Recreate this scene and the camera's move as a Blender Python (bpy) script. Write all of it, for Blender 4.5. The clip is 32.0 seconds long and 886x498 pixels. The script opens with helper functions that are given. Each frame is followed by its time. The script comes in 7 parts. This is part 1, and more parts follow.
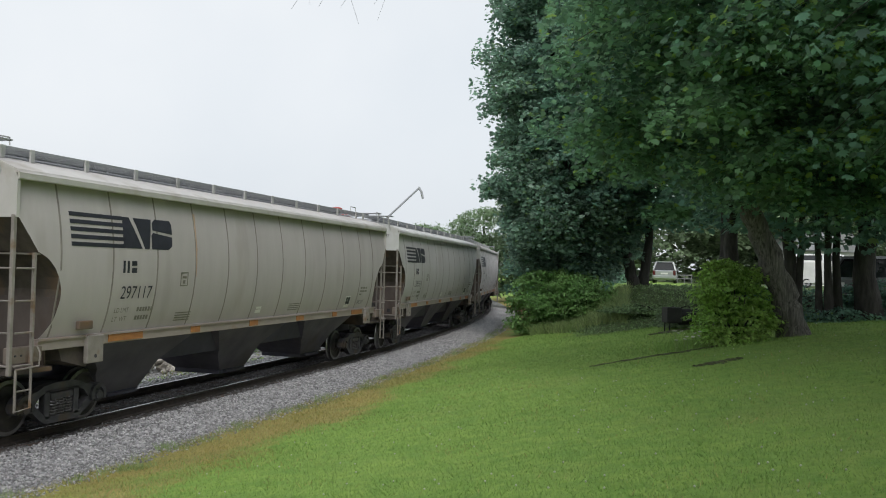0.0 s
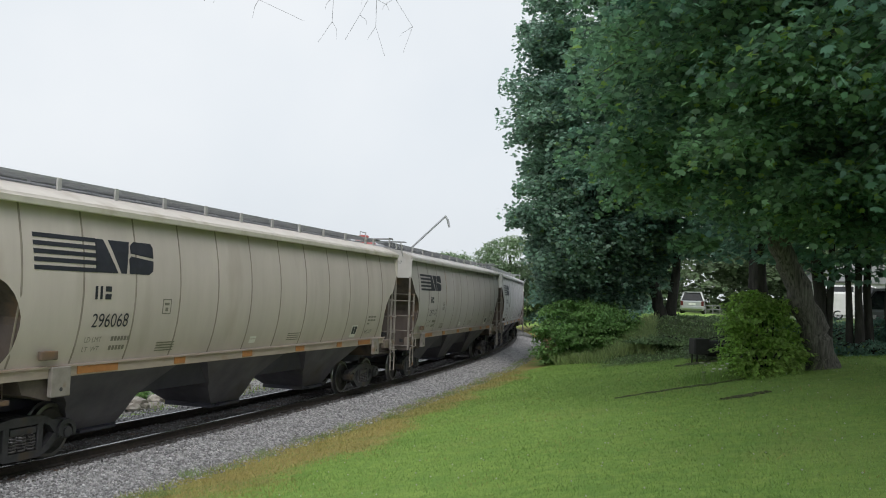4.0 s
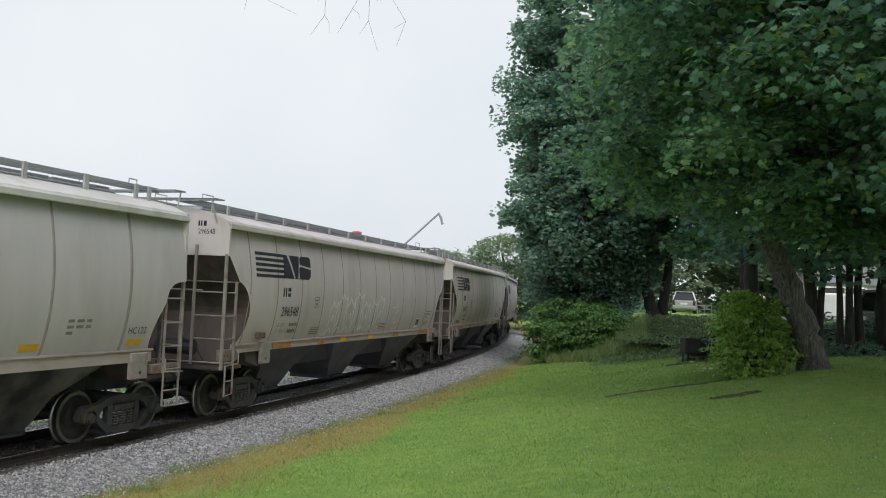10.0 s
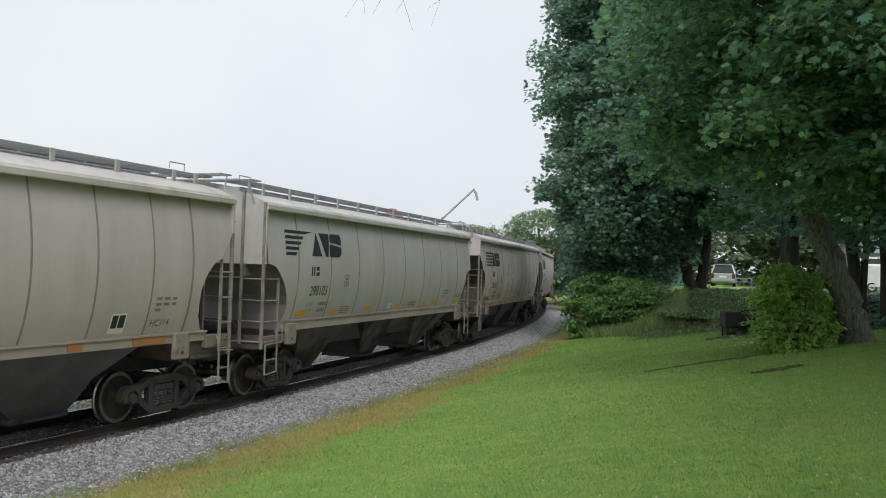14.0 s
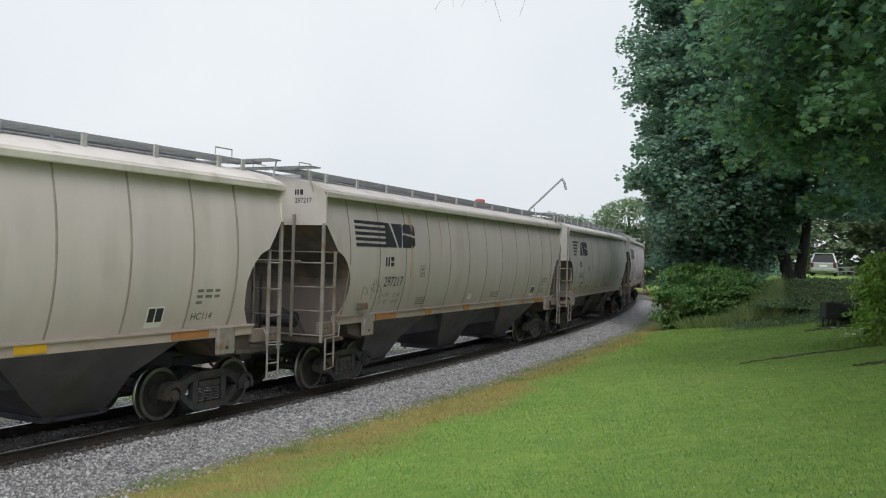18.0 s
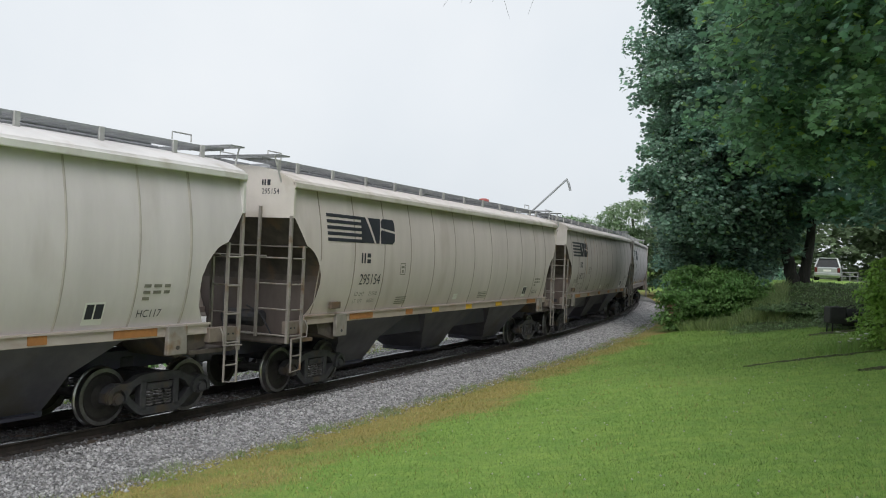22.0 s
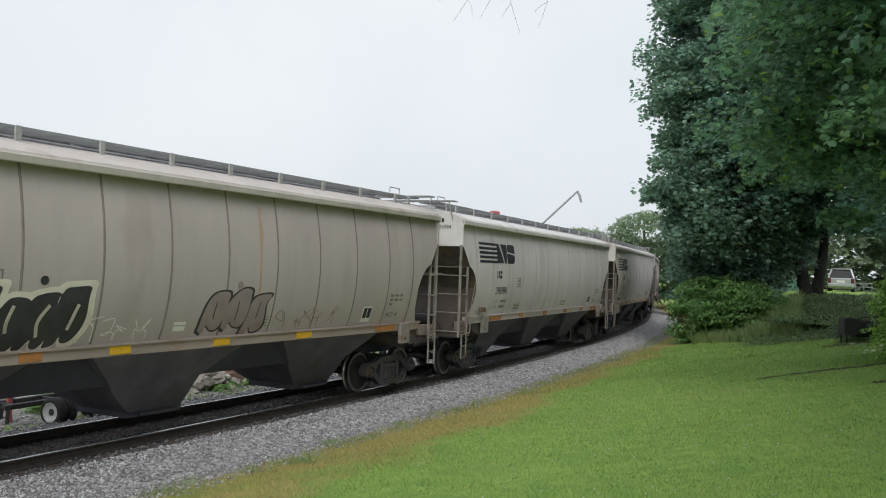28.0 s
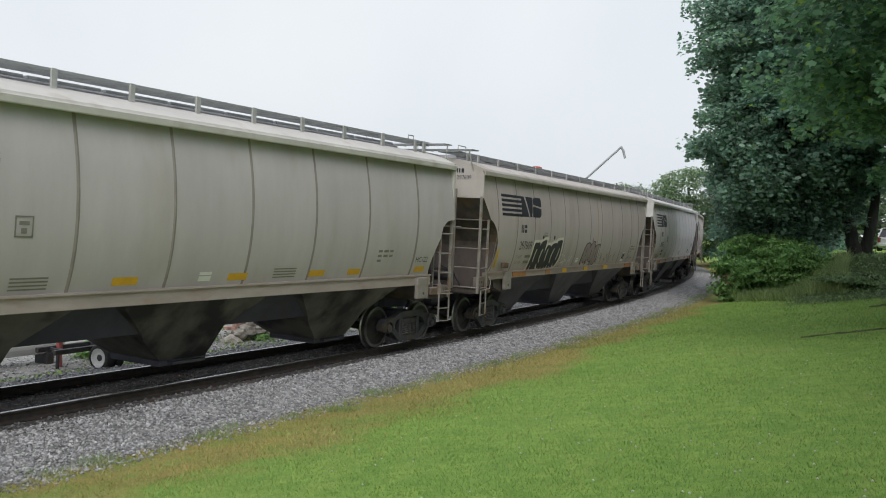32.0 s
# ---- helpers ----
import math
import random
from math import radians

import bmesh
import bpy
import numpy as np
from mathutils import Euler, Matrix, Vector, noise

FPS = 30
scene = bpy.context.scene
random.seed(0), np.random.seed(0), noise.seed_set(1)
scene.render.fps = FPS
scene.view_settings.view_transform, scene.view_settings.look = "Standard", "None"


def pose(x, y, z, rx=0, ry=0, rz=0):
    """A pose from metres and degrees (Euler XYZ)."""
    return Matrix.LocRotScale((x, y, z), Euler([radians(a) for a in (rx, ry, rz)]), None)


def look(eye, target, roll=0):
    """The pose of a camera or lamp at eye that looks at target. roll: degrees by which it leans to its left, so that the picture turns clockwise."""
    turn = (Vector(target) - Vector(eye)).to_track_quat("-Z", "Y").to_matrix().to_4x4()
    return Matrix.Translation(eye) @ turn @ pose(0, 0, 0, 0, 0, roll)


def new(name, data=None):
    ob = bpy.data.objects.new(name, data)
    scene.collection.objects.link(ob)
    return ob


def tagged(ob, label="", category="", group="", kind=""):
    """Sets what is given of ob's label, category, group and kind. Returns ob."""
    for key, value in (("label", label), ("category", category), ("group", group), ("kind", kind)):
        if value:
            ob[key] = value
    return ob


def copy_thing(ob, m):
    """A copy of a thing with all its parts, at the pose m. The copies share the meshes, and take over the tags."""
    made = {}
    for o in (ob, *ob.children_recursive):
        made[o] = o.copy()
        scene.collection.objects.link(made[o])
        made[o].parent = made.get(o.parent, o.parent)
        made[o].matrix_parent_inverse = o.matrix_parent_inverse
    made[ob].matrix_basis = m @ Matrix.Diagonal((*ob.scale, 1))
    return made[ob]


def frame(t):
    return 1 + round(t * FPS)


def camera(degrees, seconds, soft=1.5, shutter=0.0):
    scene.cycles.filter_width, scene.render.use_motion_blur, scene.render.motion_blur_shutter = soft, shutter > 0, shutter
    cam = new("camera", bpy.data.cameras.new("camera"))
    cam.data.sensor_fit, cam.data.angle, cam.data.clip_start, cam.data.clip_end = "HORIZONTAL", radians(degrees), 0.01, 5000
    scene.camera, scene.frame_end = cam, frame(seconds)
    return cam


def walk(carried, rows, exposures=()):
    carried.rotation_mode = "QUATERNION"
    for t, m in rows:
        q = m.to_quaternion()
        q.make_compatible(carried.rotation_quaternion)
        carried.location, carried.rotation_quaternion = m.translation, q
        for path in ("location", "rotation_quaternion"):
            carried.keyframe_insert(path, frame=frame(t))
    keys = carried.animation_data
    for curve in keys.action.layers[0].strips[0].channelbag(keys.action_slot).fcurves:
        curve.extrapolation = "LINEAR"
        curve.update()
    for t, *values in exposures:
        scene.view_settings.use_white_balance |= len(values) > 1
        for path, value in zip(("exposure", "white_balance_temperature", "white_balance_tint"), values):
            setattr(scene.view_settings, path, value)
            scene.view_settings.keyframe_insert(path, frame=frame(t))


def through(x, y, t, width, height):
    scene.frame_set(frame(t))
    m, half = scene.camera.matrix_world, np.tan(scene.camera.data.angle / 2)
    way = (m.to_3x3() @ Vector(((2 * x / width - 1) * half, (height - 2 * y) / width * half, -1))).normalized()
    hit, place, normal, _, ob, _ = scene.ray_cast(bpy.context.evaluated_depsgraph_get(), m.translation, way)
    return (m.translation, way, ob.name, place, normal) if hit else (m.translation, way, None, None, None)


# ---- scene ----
cam = camera(54.0, 32.0, soft=1.0)
PATH = [
    (0.0, pose(-0.000, 0.000, 2.883, 91.37, -1.47, 0.00)),
    (0.5, pose(0.011, -0.002, 2.882, 91.97, -1.09, 0.51)),
    (1.0, pose(0.019, 0.001, 2.883, 92.28, -1.59, 0.76)),
    (1.5, pose(0.023, -0.013, 2.890, 92.84, -2.10, 1.10)),
    (2.0, pose(0.044, -0.030, 2.895, 93.10, -2.04, 1.64)),
    (2.5, pose(0.046, -0.015, 2.898, 93.16, -1.88, 1.65)),
    (4.5, pose(0.034, -0.020, 2.909, 93.17, -2.00, 1.83)),
    (5.0, pose(0.042, -0.000, 2.899, 93.00, -2.16, 2.20)),
    (5.5, pose(0.044, 0.010, 2.899, 92.67, -2.10, 2.46)),
    (6.0, pose(0.054, 0.008, 2.889, 92.71, -1.93, 2.34)),
    (6.5, pose(0.048, -0.014, 2.909, 93.05, -1.99, 2.33)),
    (7.0, pose(0.047, -0.001, 2.914, 93.29, -1.97, 1.71)),
    (7.5, pose(0.054, 0.018, 2.901, 93.36, -2.03, 0.71)),
    (8.0, pose(0.057, 0.026, 2.895, 93.54, -2.07, -0.26)),
    (8.5, pose(0.059, 0.021, 2.896, 93.82, -2.11, -0.33)),
    (9.0, pose(0.063, 0.012, 2.898, 93.80, -2.09, -0.21)),
    (9.5, pose(0.058, 0.021, 2.895, 93.50, -2.45, 0.65)),
    (10.0, pose(0.063, 0.032, 2.895, 93.02, -2.51, 1.24)),
    (10.5, pose(0.060, 0.011, 2.906, 92.77, -2.16, 2.00)),
    (11.0, pose(0.057, 0.034, 2.914, 93.02, -1.54, 3.07)),
    (11.5, pose(0.056, 0.007, 2.928, 92.70, -1.06, 3.85)),
    (12.0, pose(0.058, 0.019, 2.939, 92.44, -0.61, 3.75)),
    (12.5, pose(0.056, 0.010, 2.943, 92.07, -0.95, 3.33)),
    (13.0, pose(0.054, -0.000, 2.939, 92.02, -1.24, 2.78)),
    (13.5, pose(0.043, -0.012, 2.926, 91.95, -1.45, 2.98)),
    (15.5, pose(-0.031, -0.112, 2.945, 88.80, -1.97, 6.98)),
    (16.0, pose(-0.041, -0.134, 2.959, 89.33, -1.96, 7.92)),
    (16.5, pose(-0.038, -0.124, 2.953, 89.79, -2.04, 8.47)),
    (17.0, pose(-0.021, -0.106, 2.943, 90.02, -2.31, 8.87)),
    (17.5, pose(-0.010, -0.106, 2.939, 90.30, -2.11, 9.11)),
    (18.0, pose(0.012, -0.114, 2.928, 90.54, -1.52, 9.39)),
    (18.5, pose(0.032, -0.106, 2.914, 90.83, -1.18, 10.07)),
    (19.0, pose(0.040, -0.045, 2.901, 90.62, -1.12, 10.57)),
    (19.5, pose(0.057, -0.022, 2.895, 90.06, -0.98, 10.09)),
    (20.0, pose(0.050, -0.037, 2.905, 89.96, -0.79, 9.61)),
    (20.5, pose(0.037, -0.067, 2.908, 90.20, -0.62, 9.41)),
    (21.0, pose(0.018, -0.079, 2.903, 90.67, -1.08, 8.87)),
    (21.5, pose(-0.008, -0.077, 2.902, 90.68, -1.85, 9.06)),
    (22.0, pose(-0.020, -0.067, 2.905, 90.48, -2.39, 9.58)),
    (22.5, pose(-0.032, -0.143, 2.908, 90.74, -2.89, 8.75)),
    (23.0, pose(-0.031, -0.193, 2.904, 91.48, -3.80, 9.46)),
    (23.5, pose(0.013, -0.133, 2.917, 91.77, -4.28, 9.80)),
    (24.0, pose(0.092, -0.026, 2.917, 92.01, -2.44, 8.74)),
    (24.5, pose(0.102, 0.031, 2.920, 91.91, -1.86, 8.30)),
    (25.0, pose(0.065, -0.019, 2.930, 91.82, -1.52, 9.03)),
    (25.5, pose(0.042, -0.067, 2.928, 91.84, -1.17, 9.98)),
    (27.5, pose(-0.007, -0.095, 2.929, 92.17, -1.44, 10.30)),
    (28.0, pose(-0.026, -0.078, 2.919, 91.27, -2.12, 10.31)),
    (28.5, pose(-0.029, -0.126, 2.922, 91.02, -2.46, 11.17)),
    (29.0, pose(-0.016, -0.084, 2.918, 90.72, -2.35, 11.43)),
    (29.5, pose(-0.003, -0.119, 2.914, 90.01, -1.52, 12.67)),
    (30.0, pose(0.012, -0.068, 2.909, 89.45, -0.28, 14.06)),
    (30.5, pose(0.025, 0.042, 2.881, 88.97, -0.26, 13.43)),
    (31.0, pose(0.007, -0.009, 2.876, 88.40, -0.49, 12.98)),
    (31.5, pose(-0.001, -0.059, 2.878, 88.12, -0.90, 13.24)),
    (32.0, pose(-0.021, -0.032, 2.873, 88.22, -2.74, 13.01)),
]
walk(cam, PATH)

# ---- world and light: an overcast noon ----
def build_world():
    w = bpy.data.worlds.new("overcast_sky")
    scene.world = w
    w.use_nodes = True
    nt = w.node_tree
    nt.nodes.clear()
    out = nt.nodes.new("ShaderNodeOutputWorld")
    bg = nt.nodes.new("ShaderNodeBackground")
    sky = nt.nodes.new("ShaderNodeTexSky")
    sky.sky_type = "NISHITA"
    sky.sun_disc = False
    sky.sun_elevation = radians(SUN_UP)
    sky.sun_rotation = radians(SUN_ROUND)
    sky.air_density, sky.dust_density, sky.ozone_density = 1.0, 6.0, 1.0
    grey = nt.nodes.new("ShaderNodeHueSaturation")
    grey.inputs["Saturation"].default_value = 0.22
    nt.links.new(sky.outputs[0], grey.inputs["Color"])
    coord = nt.nodes.new("ShaderNodeTexCoord")
    cloud = nt.nodes.new("ShaderNodeTexNoise")
    cloud.inputs["Scale"].default_value = 2.2
    cloud.inputs["Detail"].default_value = 5
    nt.links.new(coord.outputs["Generated"], cloud.inputs["Vector"])
    ramp = nt.nodes.new("ShaderNodeValToRGB")
    ramp.color_ramp.elements[0].position, ramp.color_ramp.elements[0].color = 0.3, CLOUD_LOW
    ramp.color_ramp.elements[1].position, ramp.color_ramp.elements[1].color = 0.7, CLOUD_HIGH
    nt.links.new(cloud.outputs["Fac"], ramp.inputs["Fac"])
    mix = nt.nodes.new("ShaderNodeMix")
    mix.data_type = "RGBA"
    mix.inputs["Factor"].default_value = 0.8
    nt.links.new(grey.outputs[0], mix.inputs["A"])
    nt.links.new(ramp.outputs[0], mix.inputs["B"])
    nt.links.new(mix.outputs["Result"], bg.inputs["Color"])
    bg.inputs["Strength"].default_value = SKY
    nt.links.new(bg.outputs[0], out.inputs[0])


SUN_UP, SUN_ROUND, SKY = 49, 171, 0.12
CLOUD_LOW, CLOUD_HIGH = (7.2, 7.75, 8.3, 1), (8.5, 8.8, 9.1, 1)
build_world()
sun_data = bpy.data.lights.new("sun", "SUN")
sun_data.energy, sun_data.angle, sun_data.color = 1.25, radians(25), (1.0, 0.97, 0.92)
sun_lamp = new("sun", sun_data)
sun_lamp.matrix_world = look((10, -42, 72), (0, 20, 0))
scene.view_settings.exposure = 0.0


# ---- the line of the track, and the lie of the land ----
STEP = 0.25
LINE_S = np.arange(-70, 320, STEP)
_turn = np.where(LINE_S < 25, 0.00338, 0.00452)
_i0 = int(np.argmin(abs(LINE_S)))
LINE_A = np.cumsum(_turn) * STEP
LINE_A = LINE_A - LINE_A[_i0] - 0.341
LINE_X = np.cumsum(-np.sin(LINE_A)) * STEP
LINE_Y = np.cumsum(np.cos(LINE_A)) * STEP
LINE_X = LINE_X - LINE_X[_i0] - 11.951 * math.cos(-0.341)
LINE_Y = LINE_Y - LINE_Y[_i0] - 11.951 * math.sin(-0.341)


def on_line(s, lat=0.0, z=0.0):
    """A point at s metres along the track and lat metres to its right."""
    x, y, a = np.interp(s, LINE_S, LINE_X), np.interp(s, LINE_S, LINE_Y), np.interp(s, LINE_S, LINE_A)
    return Vector((x + lat * math.cos(a), y + lat * math.sin(a), z))


def line_angle(s):
    return float(np.interp(s, LINE_S, LINE_A))


def along(xs, ys):
    """s and lat of many places."""
    xs, ys = np.asarray(xs, float), np.asarray(ys, float)
    best = np.full(xs.shape, 1e18)
    s_out, l_out = np.zeros(xs.shape), np.zeros(xs.shape)
    for k in range(0, len(LINE_S), 4):
        dx, dy = xs - LINE_X[k], ys - LINE_Y[k]
        d = dx * dx + dy * dy
        m = d < best
        best = np.where(m, d, best)
        ca, sa = math.cos(LINE_A[k]), math.sin(LINE_A[k])
        s_out = np.where(m, LINE_S[k] - dx * sa + dy * ca, s_out)
        l_out = np.where(m, dx * ca + dy * sa, l_out)
    return s_out, l_out


def ease(v, a, b):
    v = np.clip((v - a) / (b - a), 0, 1)
    return v * v * (3 - 2 * v)


PROFILE_LAT = [-400, -60, -30, -9, -6.0, -3.4, 2.35, 2.65, 3.0, 3.4, 4.4, 6, 8, 10, 12, 14, 20, 40, 400]
PROFILE_Z = [1.0, 0.3, -0.1, -0.32, -0.46, -0.42, -0.43, -0.345, -0.30, -0.265, -0.10, 0.2, 0.57, 0.95, 1.3, 1.6, 2.1, 2.6, 5.0]


def land(s, lat):
    s, lat = np.asarray(s, float), np.asarray(lat, float)
    z = np.interp(lat, PROFILE_LAT, PROFILE_Z)
    z = z + np.maximum(0, 2.28 - z) * ease(s, 31, 39.5) * ease(lat, 7.0, 10.0) * (1 - ease(s, 120, 200))
    return z


def land_at(x, y):
    s, lat = along([x], [y])
    return float(land(s, lat)[0])


# ---- mesh helpers ----
def mesh_object(name, bm, mat, parent=None, smooth=False):
    me = bpy.data.meshes.new(name)
    bm.normal_update()
    bm.to_mesh(me)
    bm.free()
    if smooth:
        me.polygons.foreach_set("use_smooth", [True] * len(me.polygons))
    for m in (mat if isinstance(mat, (list, tuple)) else [mat]):
        me.materials.append(m)
    ob = new(name, me)
    if parent is not None:
        ob.parent = parent
    return ob


def part(name, bm, mat, parent, label="", smooth=False):
    ob = mesh_object(name, bm, mat, parent, smooth)
    if label:
        ob["label"] = label
    return ob


def root(name, m, label, category, group=""):
    ob = new(name)
    ob.empty_display_size = 0.2
    ob.matrix_basis = m
    return tagged(ob, label, category, group)


def fast_mesh(name, verts, tris, mat, parent=None, smooth=False):
    """A mesh from big arrays: verts (n, 3), faces (m, k) all with k corners."""
    me = bpy.data.meshes.new(name)
    verts, tris = np.ascontiguousarray(verts, np.float32), np.ascontiguousarray(tris, np.int32)
    k = tris.shape[1]
    me.vertices.add(len(verts))
    me.vertices.foreach_set("co", verts.ravel())
    me.loops.add(tris.size)
    me.loops.foreach_set("vertex_index", tris.ravel())
    me.polygons.add(len(tris))
    me.polygons.foreach_set("loop_start", np.arange(0, tris.size, k, dtype=np.int32))
    if smooth:
        me.polygons.foreach_set("use_smooth", np.ones(len(tris), bool))
    me.update(calc_edges=True)
    me.materials.append(mat)
    ob = new(name, me)
    if parent is not None:
        ob.parent = parent
    return ob


def box(bm, x0, x1, y0, y1, z0, z1, bevel=0.0):
    """A box between two corners, its edges chamfered if asked."""
    made = bmesh.ops.create_cube(bm, size=1.0)["verts"]
    for v in made:
        v.co = Vector((x0 if v.co.x < 0 else x1, y0 if v.co.y < 0 else y1, z0 if v.co.z < 0 else z1))
    if bevel > 0:
        edges = list({e for v in made for e in v.link_edges})
        bmesh.ops.bevel(bm, geom=edges, offset=bevel, segments=1, affect="EDGES")
    return bm


def tube(bm, pts, radii, n=8, caps=True):
    """A round bar through pts; radii is one number or one for each point."""
    pts = [Vector(p) for p in pts]
    if not isinstance(radii, (list, tuple)):
        radii = [radii] * len(pts)
    rings = []
    side = None
    for i, p in enumerate(pts):
        d = (pts[min(i + 1, len(pts) - 1)] - pts[max(i - 1, 0)]).normalized()
        if side is None:
            side = d.orthogonal().normalized()
        side = (side - d * side.dot(d)).normalized()
        up = d.cross(side)
        rings.append([bm.verts.new(p + radii[i] * (side * math.cos(2 * math.pi * k / n) + up * math.sin(2 * math.pi * k / n))) for k in range(n)])
    for a, b in zip(rings, rings[1:]):
        for k in range(n):
            bm.faces.new((a[k], a[(k + 1) % n], b[(k + 1) % n], b[k]))
    if caps:
        bm.faces.new(rings[0][::-1])
        bm.faces.new(rings[-1])
    return bm


def prism(bm, outline, y0, y1):
    """An outline in x and z pulled from y0 to y1."""
    a = [bm.verts.new((x, y0, z)) for x, z in outline]
    b = [bm.verts.new((x, y1, z)) for x, z in outline]
    n = len(outline)
    for k in range(n):
        bm.faces.new((a[k], b[k], b[(k + 1) % n], a[(k + 1) % n]))
    bm.faces.new(a)
    bm.faces.new(b[::-1])
    return bm


def lathe(bm, profile, n=24, axis="y"):
    """A profile of (along, radius) turned round an axis."""
    rings = []
    for u, r in profile:
        ring = []
        for k in range(n):
            c, s = r * math.cos(2 * math.pi * k / n), r * math.sin(2 * math.pi * k / n)
            ring.append(bm.verts.new((c, u, s) if axis == "y" else ((u, c, s) if axis == "x" else (c, s, u))))
        rings.append(ring)
    for a, b in zip(rings, rings[1:]):
        for k in range(n):
            bm.faces.new((a[k], a[(k + 1) % n], b[(k + 1) % n], b[k]))
    bm.faces.new(rings[0])
    bm.faces.new(rings[-1][::-1])
    bmesh.ops.recalc_face_normals(bm, faces=bm.faces)
    return bm


# ---- materials ----
def material(name, low, high, rough=0.8, metal=0.0, scale=3.0, bump=0.0, bump_scale=60.0, detail=6.0, spots=None, spot_scale=1.0,
             spot_range=(0.55, 0.7), random_value=0.0, streaks=0.0, coords="Object", stretch=None, island=0.0, tinted=False):
    """Two colours mixed by noise, spots of a third, fine relief, and a change of value from object to object."""
    m = bpy.data.materials.new(name)
    m.use_nodes = True
    nt = m.node_tree
    bsdf = nt.nodes["Principled BSDF"]
    bsdf.inputs["Roughness"].default_value = rough
    bsdf.inputs["Metallic"].default_value = metal
    tc = nt.nodes.new("ShaderNodeTexCoord")
    vec = tc.outputs[coords]
    if stretch:
        mp = nt.nodes.new("ShaderNodeMapping")
        mp.inputs["Scale"].default_value = stretch
        nt.links.new(vec, mp.inputs["Vector"])
        vec = mp.outputs[0]
    nz = nt.nodes.new("ShaderNodeTexNoise")
    nz.inputs["Scale"].default_value, nz.inputs["Detail"].default_value, nz.inputs["Roughness"].default_value = scale, detail, 0.62
    nt.links.new(vec, nz.inputs["Vector"])
    ramp = nt.nodes.new("ShaderNodeValToRGB")
    ramp.color_ramp.elements[0].position, ramp.color_ramp.elements[1].position = 0.32, 0.68
    ramp.color_ramp.elements[0].color, ramp.color_ramp.elements[1].color = (*low, 1), (*high, 1)
    nt.links.new(nz.outputs["Fac"], ramp.inputs["Fac"])
    col = ramp.outputs[0]
    if spots:
        n2 = nt.nodes.new("ShaderNodeTexNoise")
        n2.inputs["Scale"].default_value, n2.inputs["Detail"].default_value = spot_scale, 5
        nt.links.new(vec, n2.inputs["Vector"])
        mr = nt.nodes.new("ShaderNodeMapRange")
        mr.inputs["From Min"].default_value, mr.inputs["From Max"].default_value = spot_range
        nt.links.new(n2.outputs["Fac"], mr.inputs["Value"])
        mx = nt.nodes.new("ShaderNodeMix")
        mx.data_type = "RGBA"
        mx.inputs["B"].default_value = (*spots, 1)
        nt.links.new(mr.outputs[0], mx.inputs["Factor"])
        nt.links.new(col, mx.inputs["A"])
        col = mx.outputs["Result"]
    if streaks:
        mp = nt.nodes.new("ShaderNodeMapping")
        mp.inputs["Scale"].default_value = (2.6, 2.6, 0.35)
        nt.links.new(tc.outputs["Object"], mp.inputs["Vector"])
        n4 = nt.nodes.new("ShaderNodeTexNoise")
        n4.inputs["Scale"].default_value, n4.inputs["Detail"].default_value, n4.inputs["Roughness"].default_value = 1.0, 5, 0.6
        nt.links.new(mp.outputs[0], n4.inputs["Vector"])
        mr = nt.nodes.new("ShaderNodeMapRange")
        mr.inputs["From Min"].default_value, mr.inputs["From Max"].default_value = 0.35, 0.65
        mr.inputs["To Min"].default_value, mr.inputs["To Max"].default_value = 1 - streaks, 1 + streaks * 0.6
        nt.links.new(n4.outputs["Fac"], mr.inputs["Value"])
        hs = nt.nodes.new("ShaderNodeHueSaturation")
        nt.links.new(mr.outputs[0], hs.inputs["Value"])
        nt.links.new(col, hs.inputs["Color"])
        col = hs.outputs[0]
    for amount, source in ((random_value, "object"), (island, "island")):
        if amount:
            info = nt.nodes.new("ShaderNodeObjectInfo" if source == "object" else "ShaderNodeNewGeometry")
            mr = nt.nodes.new("ShaderNodeMapRange")
            mr.inputs["To Min"].default_value, mr.inputs["To Max"].default_value = 1 - amount, 1 + amount
            nt.links.new(info.outputs["Random" if source == "object" else "Random Per Island"], mr.inputs["Value"])
            hs = nt.nodes.new("ShaderNodeHueSaturation")
            nt.links.new(mr.outputs[0], hs.inputs["Value"])
            nt.links.new(col, hs.inputs["Color"])
            col = hs.outputs[0]
    if tinted:
        info = nt.nodes.new("ShaderNodeObjectInfo")
        mx = nt.nodes.new("ShaderNodeMix")
        mx.data_type, mx.blend_type = "RGBA", "MULTIPLY"
        mx.inputs["Factor"].default_value = 1.0
        nt.links.new(col, mx.inputs["A"])
        nt.links.new(info.outputs["Color"], mx.inputs["B"])
        col = mx.outputs["Result"]
    nt.links.new(col, bsdf.inputs["Base Color"])
    if bump:
        n3 = nt.nodes.new("ShaderNodeTexNoise")
        n3.inputs["Scale"].default_value, n3.inputs["Detail"].default_value = bump_scale, 4
        nt.links.new(vec, n3.inputs["Vector"])
        bp = nt.nodes.new("ShaderNodeBump")
        bp.inputs["Strength"].default_value, bp.inputs["Distance"].default_value = bump, 0.03
        nt.links.new(n3.outputs["Fac"], bp.inputs["Height"])
        nt.links.new(bp.outputs[0], bsdf.inputs["Normal"])
    return m


